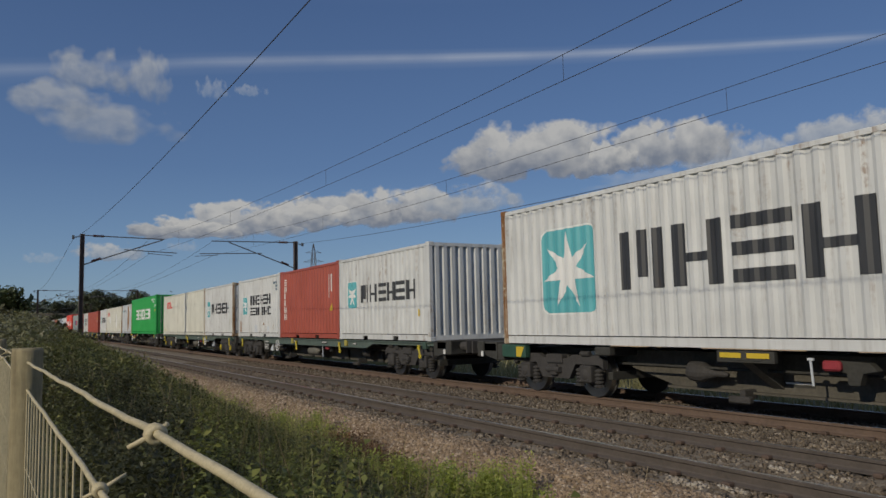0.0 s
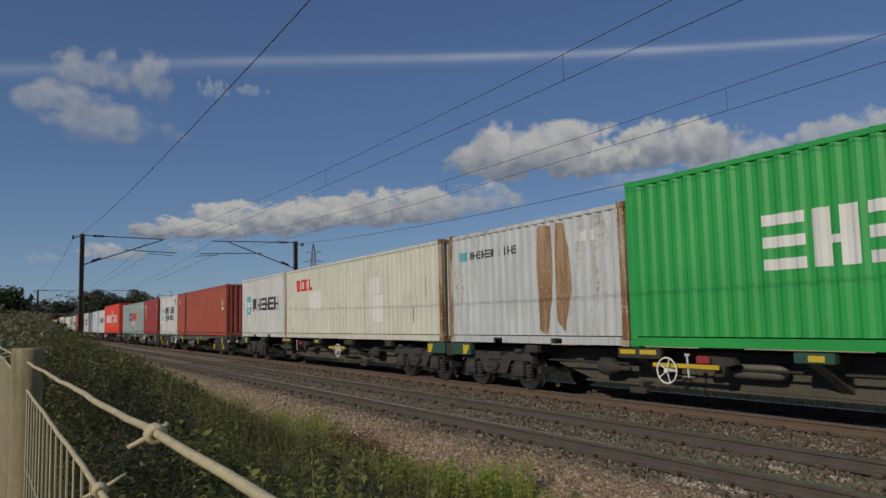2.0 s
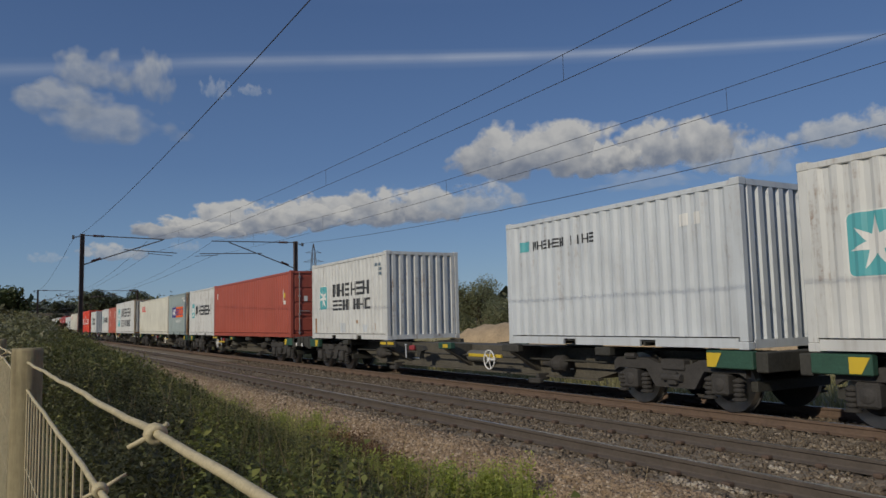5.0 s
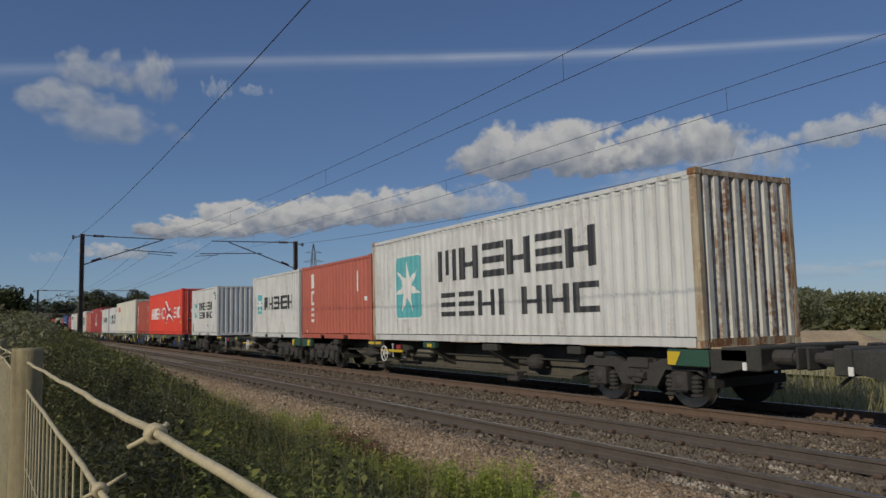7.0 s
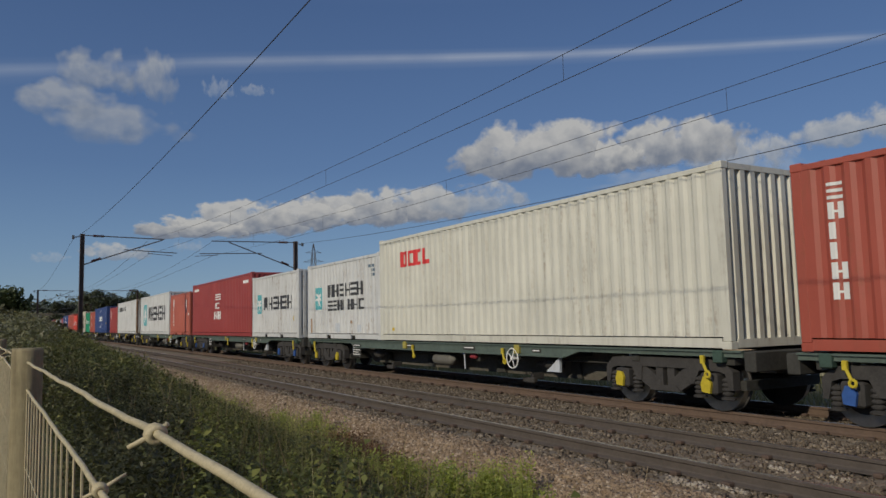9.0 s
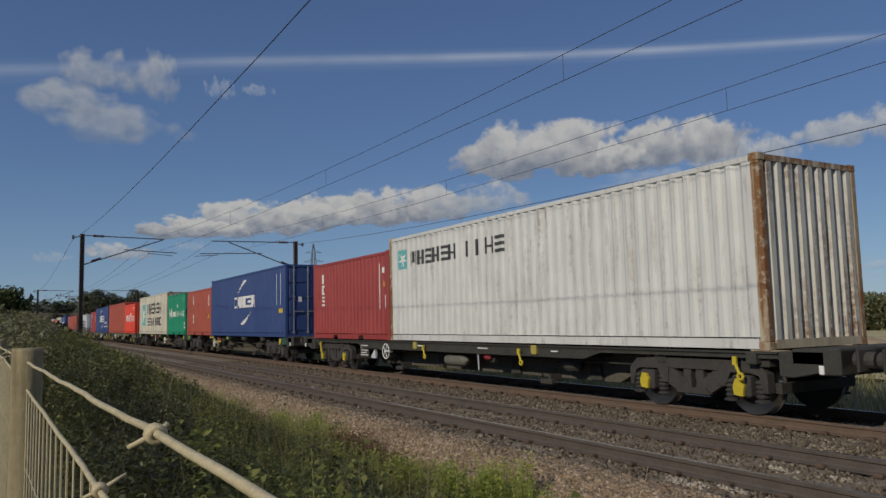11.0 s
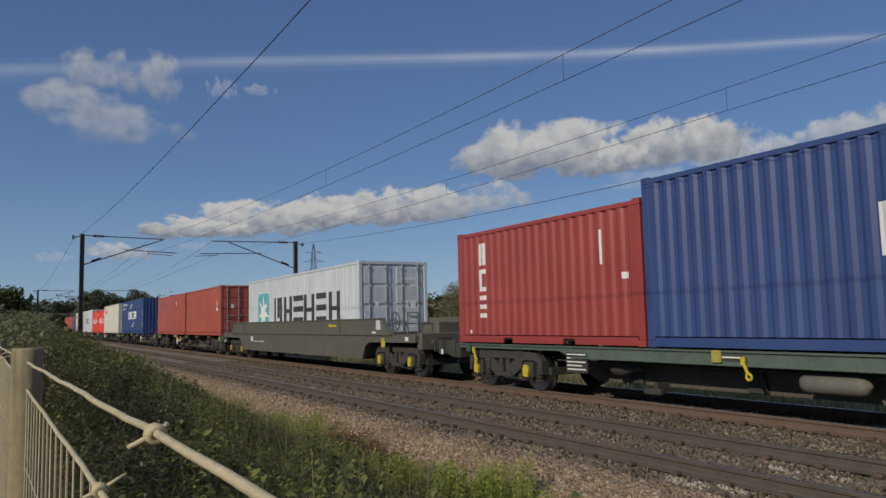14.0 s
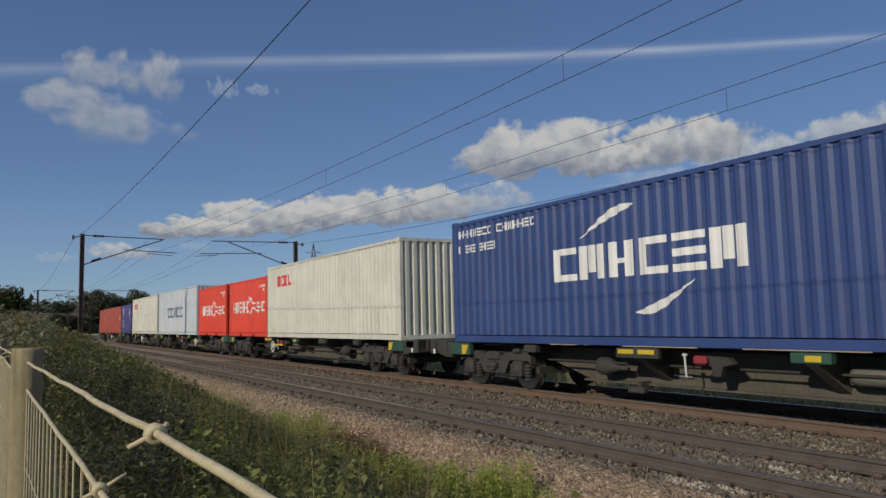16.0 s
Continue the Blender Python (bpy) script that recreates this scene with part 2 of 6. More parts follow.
# ballast: a bed with uneven top and many single stones; greyer where trains drop brake dust and oil
def ballast(name, dark, mid, light, pale):
    m, n, l, b = shader(name, 0.95)
    v = coords(n, l)
    geo = n.new("ShaderNodeNewGeometry")
    fine, patch = noise_at(n, l, v, 22, 5), noise_at(n, l, v, 0.8, 5)
    stone = ramp(n, l, geo.outputs["Random Per Island"], [(0.0, dark), (0.4, mid), (0.8, light), (1.0, pale)])
    stone = mix(n, l, 0.3, stone, ramp(n, l, fine, [(0.3, dark), (0.7, light)]))
    stone = mix(n, l, ramp(n, l, patch, [(0.4, 0.0), (0.75, 0.45)]), stone, dark)
    l.new(stone, b.inputs["Base Color"])
    bump(n, l, b, fine, 0.7, 0.03)
    return m


BALLAST = ballast("ballast_stone", (0.13, 0.085, 0.052), (0.265, 0.195, 0.125), (0.385, 0.29, 0.20), (0.55, 0.46, 0.36))
DUSTY = ballast("dusty_ballast_stone", (0.062, 0.046, 0.032), (0.126, 0.099, 0.071), (0.2, 0.16, 0.117), (0.4, 0.34, 0.265))

xs = np.concatenate([np.arange(-300, -60, 3.0), np.arange(-60, 22, 0.4), np.arange(25, 140, 4)])
ys = np.concatenate([[4.15, 4.35], np.arange(4.6, 13.2, 0.12), [13.3]])
X, Y = np.meshgrid(xs, ys)
Z = ground_z(X, Y) + 0.01 + 0.02 * np.sin(X * 3.1 + Y * 5) * np.sin(Y * 7.7 - X) + rng.uniform(-0.012, 0.012, X.shape)
V = np.stack([X, Y, Z], -1).reshape(-1, 3)
i = np.arange(len(ys) - 1)[:, None] * len(xs) + np.arange(len(xs) - 1)[None]
Fq = np.stack([i, i + 1, i + len(xs) + 1, i + len(xs)], -1).reshape(-1, 4)
bed = tagged(link("ballast_bed", from_arrays("ballast_bed", V, Fq, DUSTY), None), "brown crushed stone ballast bed under two tracks", "ballast", kind="structure")


def stones(name, count, x0, x1, y0, y1, size, power=1.0, mat=None):
    """Loose angular stones, squashed eight-cornered lumps."""
    cube = np.array([[-1, -1, -1], [1, -1, -1], [1, 1, -1], [-1, 1, -1], [-1, -1, 1], [1, -1, 1], [1, 1, 1], [-1, 1, 1]], float)
    quads = np.array([[0, 3, 2, 1], [4, 5, 6, 7], [0, 1, 5, 4], [1, 2, 6, 5], [2, 3, 7, 6], [3, 0, 4, 7]])
    x = x1 - (x1 - x0) * rng.random(count) ** power
    y = rng.uniform(y0, y1, count)
    z = ground_z(x, y) + rng.uniform(0.0, 0.03, count)
    c = cube[None] * (1 + rng.uniform(-0.5, 0.25, (count, 8, 3))) * (size * rng.uniform(0.6, 1.25, (count, 1, 3)) / 2)
    a = rng.uniform(0, 6.28, (count, 2))
    ca, sa, cb, sb = np.cos(a[:, :1]), np.sin(a[:, :1]), np.cos(a[:, 1:]), np.sin(a[:, 1:])
    px, py, pz = c[..., 0], c[..., 1], c[..., 2]
    px, py = px * ca - py * sa, px * sa + py * ca
    py, pz = py * cb - pz * sb, py * sb + pz * cb
    V = np.stack([px + x[:, None], py + y[:, None], pz + z[:, None]], -1).reshape(-1, 3)
    Fq = (quads[None] + 8 * np.arange(count)[:, None, None]).reshape(-1, 4)
    ob = link(name, from_arrays(name, V, Fq, mat), None)
    return tagged(ob, "loose angular brown ballast stones", "ballast", kind="stuff")


def rail(name, y, mat):
    """A flat-bottomed rail: foot, web and worn head, swept along the line."""
    prof = [(-0.07, -0.159), (-0.07, -0.147), (-0.02, -0.13), (-0.01, -0.115), (-0.01, -0.05), (-0.034, -0.038), (-0.036, -0.008), (-0.026, 0.0)]
    prof = prof + [(-p, q) for p, q in prof[::-1]]
    xs = [-420, -150, -60, -30, -10, 20, 150]
    bm = bmesh.new()
    rows = [[bm.verts.new((x, p, q)) for p, q in prof] for x in xs]
    for r0, r1 in zip(rows, rows[1:]):
        for k in range(len(prof)):
            j = (k + 1) % len(prof)
            f = bm.faces.new((r0[k], r0[j], r1[j], r1[k]))
            f.material_index = 1 if k == 7 else 0
    bmesh.ops.recalc_face_normals(bm, faces=bm.faces[:])
    me = bpy.data.meshes.new(name)
    bm.to_mesh(me)
    bm.free()
    me.materials.append(mat), me.materials.append(RAIL_TOP)
    ob = new(name, me)
    ob.location.y = y
    return ob


def track(yc, mat, label):
    t = empty("railway_track")
    tagged(t, label, "track", kind="structure")
    for s in (-1, 1):
        r = rail("rail", yc + s * GAUGE, mat)
        r.parent = t
    bm = bmesh.new()
    box(bm, -0.13, 0.13, -1.27, 1.27, -0.2, 0.0, 0.02)
    sleeper = bpy.data.meshes.new("sleeper")
    bm.to_mesh(sleeper)
    bm.free()
    sleeper.materials.append(SLEEPER)
    bm = bmesh.new()
    for s in (-1, 1):
        for e in (-1, 1):
            box(bm, -0.05, 0.05, s * GAUGE + e * 0.11 - 0.045, s * GAUGE + e * 0.11 + 0.045, 0.0, 0.05, 0.012)
    clip = bpy.data.meshes.new("rail_clip")
    bm.to_mesh(clip)
    bm.free()
    clip.materials.append(CLIP)
    for k in range(130):
        x = 4 - 0.65 * k + random.uniform(-0.02, 0.02)
        o = new("sleeper", sleeper)
        o.parent, o.location = t, (x, yc, -0.172)
        o.rotation_euler.z = random.uniform(-0.01, 0.01)
        o = new("rail_clip", clip)
        o.parent, o.location = t, (x, yc, -0.165)
    return t


track(NEAR_Y, RAIL_GREY, "empty near railway track with brown rusty rails")
track(FAR_Y, RAIL_RUST, "railway track with rusty rails under the train")
stones("ballast_stones", 95000, -36, 3, 5.45, 13.0, 0.042, 1.8, DUSTY)
stones("ballast_shoulder_stones", 62000, -34, -3.6, 4.1, 5.75, 0.05, 1.7, BALLAST)

LIME = ballast("pale_limestone_chips", (0.22, 0.18, 0.14), (0.34, 0.29, 0.23), (0.45, 0.4, 0.33), (0.56, 0.52, 0.45))
for px, py, pr, pn in ((-5.45, 5.98, 0.17, 110), (-4.95, 6.08, 0.11, 45), (-5.26, 7.28, 0.10, 40), (-4.66, 7.3, 0.07, 20)):
    stones("pale_stones", pn, px - pr * 1.6, px + pr * 1.6, py - pr * 0.45, py + pr * 0.45, 0.034, 1.0, LIME).location.z = 0.02

# ---- overhead line ----
MAST_X = -45.2


def mast(y, lean, top, name_label, more=0.0):
    t = empty("catenary_mast")
    t.location = (MAST_X, y, -0.6)
    tagged(t, name_label, "mast", "masts of the overhead line")
    bm = bmesh.new()
    for k in (-0.1, 0.1):                                # steel channel section
        box(bm, -0.11, 0.11, k - 0.012, k + 0.012, 0, top + 0.6)
    box(bm, -0.012, 0.012, -0.09, 0.09, 0, top + 0.6)
    part("post", bm, MASTMAT, t)
    bm = bmesh.new()
    box(bm, -0.35, 0.35, -0.35, 0.35, -0.3, 0.12, 0.03)
    part("concrete_base", bm, SLEEPER, t)
    s, h = lean, 0.6
    bm = bmesh.new()
    rod(bm, (0, s * 0.1, top + h - 0.08), (0, s * (4.3 + more), top + h - 0.16), 0.03)
    part("top_tube", bm, TUBE, t)
    bm = bmesh.new()
    rod(bm, (0, s * 0.1, 5.02 + h), (0, s * 4.2, top + h - 0.2), 0.032)
    part("brace_tube", bm, TUBE, t)
    bm = bmesh.new()
    rod(bm, (0, s * 2.15, 5.9 + h), (0, s * (5.0 + more), 5.78 + h), 0.026)
    part("registration_tube", bm, TUBE, t)
    bm = bmesh.new()
    q = 1.6 * more
    rod(bm, (0, s * (3.4 + q), 5.72 + h), (0, s * (4.75 + q), 5.62 + h), 0.016)
    rod(bm, (0, s * (3.45 + q), 5.84 + h), (0, s * (3.45 + q), 5.7 + h), 0.014)
    part("steady_arm", bm, TUBE, t)
    for ya, za, yb, zb in ((0.5, top - 0.09, 1.1, top - 0.1), (0.45, 5.2, 0.95, 5.39)):
        bm = bmesh.new()
        lathe(bm, (0, s * ya, za + h), (0, s * yb, zb + h), [0.03] + [0.035, 0.075, 0.07] * 6 + [0.03])
        part("insulator", bm, INSULATOR, t)
    bm = bmesh.new()
    rod(bm, (0, -s * 0.05, top + h - 0.15), (0, -s * 0.45, top + h - 0.2), 0.025)
    box(bm, -0.06, 0.06, -s * 0.45 - 0.06, -s * 0.45 + 0.06, top + h - 0.3, top + h - 0.1)
    part("return_bracket", bm, TUBE, t)
    return t


mast(3.5, 1, 6.72, "dark steel overhead line mast with cantilever arm")
mast(15.7, -1, 6.72, "dark steel overhead line mast behind the train", 0.9)


def wire(name, pts, r, label, group=""):
    bm = bmesh.new()
    prev = None
    for p in pts:
        ax = Vector((0, 1, 0)) if abs(pts[0][0] - pts[-1][0]) > 0.1 else Vector((1, 0, 0))
        ay = Vector((0, 0, 1)) if abs(pts[0][0] - pts[-1][0]) > 0.1 else Vector((0, 1, 0))
        row = [bm.verts.new(Vector(p) + (ax * math.cos(q) + ay * math.sin(q)) * r) for q in [math.pi * i / 3 for i in range(6)]]
        if prev:
            for i in range(6):
                bm.faces.new((prev[i], prev[(i + 1) % 6], row[(i + 1) % 6], row[i]))
        prev = row
    return tagged(link(name, bm, WIRE), label, "wire", group)


def span(y, z_end, z_mid, xs=(-45.2, 25.0)):
    """Points of a wire that hangs between two masts."""
    a, b = xs
    out = []
    for k in range(15):
        f = k / 14
        out.append((a + (b - a) * f, y, z_mid + (z_end - z_mid) * (2 * f - 1) ** 2))
    return out


for yc, nm in ((7.0, "near"), (10.6, "far")):
    cat = wire("catenary_wire", span(yc, 6.57, 5.39), 0.0052, "thin dark catenary wire over the track", "overhead wires")
    con = wire("contact_wire", [(x, y, z) for x, y, z in span(yc, 5.7, 5.0)], 0.0052, "thin dark contact wire over the track", "overhead wires")
    wire("catenary_wire", span(yc, 6.57, 5.6, (-45.2, -111.2)), 0.008, "thin dark catenary wire over the track", "overhead wires")
    wire("contact_wire", span(yc, 5.7, 5.3, (-45.2, -111.2)), 0.008, "thin dark contact wire over the track", "overhead wires")
    for k in range(-5, 3):
        x = -8.3 + 9.5 * k
        if -44 < x < 24:
            f = ((x + 45.2) / 70.2 * 2 - 1) ** 2
            wire("dropper_wire", [(x, yc, 5.0 + 0.7 * f), (x, yc, 5.39 + 1.18 * f)], 0.004, "short dropper between two overhead wires", "droppers")
wire("return_wire", span(3.0, 6.35, 5.33), 0.0078, "dark return conductor on the mast side", "overhead wires")
wire("return_wire", span(3.0, 6.35, 5.6, (-45.2, -111.2)), 0.0088, "dark return conductor on the mast side", "overhead wires")
wire("return_wire", span(16.2, 6.6, 5.5), 0.010, "dark return conductor behind the train", "overhead wires")

# ---- the train ----
SPEED, WIDTH, BED = 30.1, 2.438, 0.988
FOOT20, FOOT40, STD, HIGH = 6.058, 12.192, 2.591, 2.896
PITCH_C, DEEP = 0.278, 0.034
movers = []                      # (thing, place along the train, height, y)


def profile(x, length):
    """How far the side sheet lies inside the outer face at x from the middle."""
    half = length / 2 - 0.22
    if abs(x) >= half:
        return 0.012
    u = ((x + half) / PITCH_C) % 1.0
    if u < 0.28:
        return 0.012
    if u < 0.5:
        return 0.012 + DEEP * (u - 0.28) / 0.22
    if u < 0.78:
        return 0.012 + DEEP
    return 0.012 + DEEP * (1 - u) / 0.22


def breaks(length):
    half = length / 2 - 0.22
    out, k = [-length / 2 + 0.12, -half], 0
    while -half + k * PITCH_C < half:
        for u in (0.0, 0.28, 0.5, 0.78):
            x = -half + (k + u) * PITCH_C
            if -half < x < half:
                out.append(x)
        k += 1
    return out + [half, length / 2 - 0.12]


cache = {}


def cached(key, make, mat):
    key = (key, mat.name)
    if key not in cache:
        bm = bmesh.new()
        make(bm)
        me = bpy.data.meshes.new(key[0].split("|")[0])
        bm.to_mesh(me)
        bm.free()
        me.materials.append(mat)
        cache[key] = me
    return cache[key]


def piece(name, key, make, mat, parent, label=""):
    ob = new(name, cached(name + "|" + key, make, mat))
    ob.parent = parent
    if label:
        ob["label"] = label
    return ob


def side_sheet(length, height):
    def make(bm):
        xs = breaks(length)
        rows = []
        for x in xs:
            p = -WIDTH / 2 + profile(x, length)
            rows.append([bm.verts.new((x, p, z)) for z in (0.188, height - 0.10)])
        for a, b in zip(rows, rows[1:]):
            bm.faces.new((a[0], b[0], b[1], a[1]))
    return make


def end_sheet(height):
    def make(bm):
        w, n = WIDTH / 2 - 0.1, 9
        rows = []
        for k in range(n):
            for u, d in ((0.0, 0.06), (0.26, 0.06), (0.42, -0.018), (0.84, -0.018)):
                y = -w + 2 * w * (k + u) / n
                rows.append([bm.verts.new((-d, y, z)) for z in (0.15, height - 0.1)])
        rows.append([bm.verts.new((-0.06, w, z)) for z in (0.15, height - 0.1)])
        for a, b in zip(rows, rows[1:]):
            bm.faces.new((a[0], b[0], b[1], a[1]))
    return make


def marks_mesh(name, polys, mat, length):
    """Painted shapes, outlines in x and z, laid on the corrugated side."""
    bm = bmesh.new()
    for pts in polys:
        bm.faces.new([bm.verts.new((x, 0, z)) for x, z in pts])
    x0, x1 = min(v.co.x for v in bm.verts), max(v.co.x for v in bm.verts)
    for x in breaks(length):
        if x0 < x < x1:
            bmesh.ops.bisect_plane(bm, geom=bm.verts[:] + bm.edges[:] + bm.faces[:], plane_co=(x, 0, 0), plane_no=(1, 0, 0))
    for v in bm.verts:
        v.co.y = -WIDTH / 2 + profile(v.co.x, length) - {"logo_rim": 0.003, "logo_panel": 0.006, "rust_patch": 0.004, "repair_patch": 0.004}.get(name, 0.009)
    bmesh.ops.remove_doubles(bm, verts=bm.verts[:], dist=0.002)
    bmesh.ops.recalc_face_normals(bm, faces=bm.faces[:])
    for f in bm.faces:
        if f.normal.y > 0:
            f.normal_flip()
    me = bpy.data.meshes.new(name)
    bm.to_mesh(me)
    bm.free()
    me.materials.append(mat)
    return me


def rect(x0, x1, z0, z1, lean=0.0):
    return [(x0, z0), (x1, z0), (x1 + lean, z1), (x0 + lean, z1)]


def rounded(x0, x1, z0, z1, r):
    """A panel outline with rounded corners."""
    out = []
    for cx, cz, a in ((x1 - r, z0 + r, -90), (x1 - r, z1 - r, 0), (x0 + r, z1 - r, 90), (x0 + r, z0 + r, 180)):
        out += [(cx + r * math.cos(radians(a + 30 * k)), cz + r * math.sin(radians(a + 30 * k))) for k in range(4)]
    return out


def bars(pattern, x0, x1, z0, z1, stroke=0.24):
    """A row of plain bars of a sign's size: v two uprights, h three levels, c upright with two levels, o block, space none."""
    out, n = [], len(pattern)
    w = (x1 - x0) / n
    for k, p in enumerate(pattern):
        a, b, h = x0 + k * w + 0.07 * w, x0 + (k + 1) * w - 0.07 * w, z1 - z0
        s = (b - a) * stroke
        t = h * 0.2
        if p == "v":
            out += [rect(a, a + s * 1.15, z0, z1), rect(b - s * 1.15, b, z0, z1), rect(a + s * 1.15, b - s * 1.15, z0 + h * 0.38, z0 + h * 0.38 + t * 0.7)]
        elif p == "n":
            out += [rect(a, a + s, z0, z1), rect(b - s, b, z0, z1), rect((a + b) / 2 - s / 2, (a + b) / 2 + s / 2, z0 + h * 0.2, z1)]
        elif p == "h":
            out += [rect(a, b, z0, z0 + t), rect(a, b, z0 + h * 0.4, z0 + h * 0.4 + t), rect(a, b, z1 - t, z1)]
        elif p == "c":
            out += [rect(a, a + s, z0, z1), rect(a + s, b, z0, z0 + t), rect(a + s, b, z1 - t, z1)]
        elif p == "l":
            out += [rect(a, a + s * 1.2, z0, z1)]
        elif p == "o":
            out += [rect(a, b, z0, z1)]
    return out


def star(cx, cz, r, k=0.36):
    out = []
    for i in range(7):
        a = math.pi / 2 + 2 * math.pi * i / 7
        l, rr = a - math.pi / 7, a + math.pi / 7
        out.append([(cx, cz), (cx + r * k * math.cos(l), cz + r * k * math.sin(l)), (cx + r * math.cos(a), cz + r * math.sin(a)), (cx + r * k * math.cos(rr), cz + r * k * math.sin(rr))])
    return out


def arc(cx, cz, rx, rz, a0, a1, w, n=8):
    out = []
    for k in range(n):
        p, q = radians(a0 + (a1 - a0) * k / n), radians(a0 + (a1 - a0) * (k + 1) / n)
        wp, wq = w * math.sin(math.pi * k / n) + 0.01, w * math.sin(math.pi * (k + 1) / n) + 0.01
        out.append([(cx + rx * math.cos(p), cz + rz * math.sin(p)), (cx + rx * math.cos(q), cz + rz * math.sin(q)),
                    (cx + rx * math.cos(q), cz + rz * math.sin(q) - wq), (cx + rx * math.cos(p), cz + rz * math.sin(p) - wp)])
    return out


def number_bars(x1, z, rows=2, size=0.16, wide=1.5):
    out = []
    for r in range(rows):
        w = wide * (1.0 if r == 0 else 0.5)
        k = int(w / 0.13)
        out += [rect(x1 - w + i * 0.13, x1 - w + i * 0.13 + 0.085, z - r * size * 1.5 - size, z - r * size * 1.5) for i in range(k) if i not in (4,)]
    return out


def flag(x0, x1, z0, z1):
    """A swallow-tailed white flag outline."""
    w, h = x1 - x0, z1 - z0
    q = [(x0, z1), (x0 + 0.16 * w, z1 + 0.02), (x0 + 0.48 * w, z0 + 0.66 * h), (x0 + 0.73 * w, z0 + 0.68 * h), (x0 + 0.52 * w, z0 + 0.56 * h), (x0 + 0.42 * w, z0 + 0.58 * h)]
    r = [(x0 + 0.16 * w, z0), (x0 + 0.24 * w, z0 + 0.36 * h), (x0 + 0.42 * w, z0 + 0.46 * h), (x0 + 0.62 * w, z0 + 0.42 * h), (x1, z0 + 0.1 * h), (x0 + 0.6 * w, z0 + 0.3 * h), (x0 + 0.36 * w, z0 + 0.32 * h)]
    edge = [(x0, z1), (x0 + 0.02 * w, z1), (x0 + 0.18 * w, z0), (x0 + 0.16 * w, z0)]
    back = [(x0 + 0.73 * w, z0 + 0.68 * h), (x0 + 0.75 * w, z0 + 0.68 * h), (x1, z0 + 0.12 * h), (x1, z0 + 0.08 * h)]
    return [q[:4] + q[4:], r, edge, back]


def upright(x, z0, z1, pattern, wide, stroke=0.35):
    n = len(pattern)
    h = (z1 - z0) / n
    return [r for k, q in enumerate(pattern) for r in bars(q, x, x + wide, z1 - (k + 0.84) * h, z1 - k * h, stroke)]


def swoosh(x0, z0, x1, z1, up):
    """A tapering white stroke from one point to another."""
    out, n = [], 8
    for k in range(n):
        def at(f):
            return x0 + (x1 - x0) * f, z0 + (z1 - z0) * (math.sin(f * math.pi / 2) if up else 1 - math.cos(f * math.pi / 2)), 0.075 * math.sin(math.pi * (1 - f) ** 1.5 if not up else math.pi * f ** 1.5) + 0.008
        (xa, za, wa), (xb, zb, wb) = at(k / n), at((k + 1) / n)
        out.append([(xa, za - wa), (xb, zb - wb), (xb, zb + wb), (xa, za + wa)])
    return out


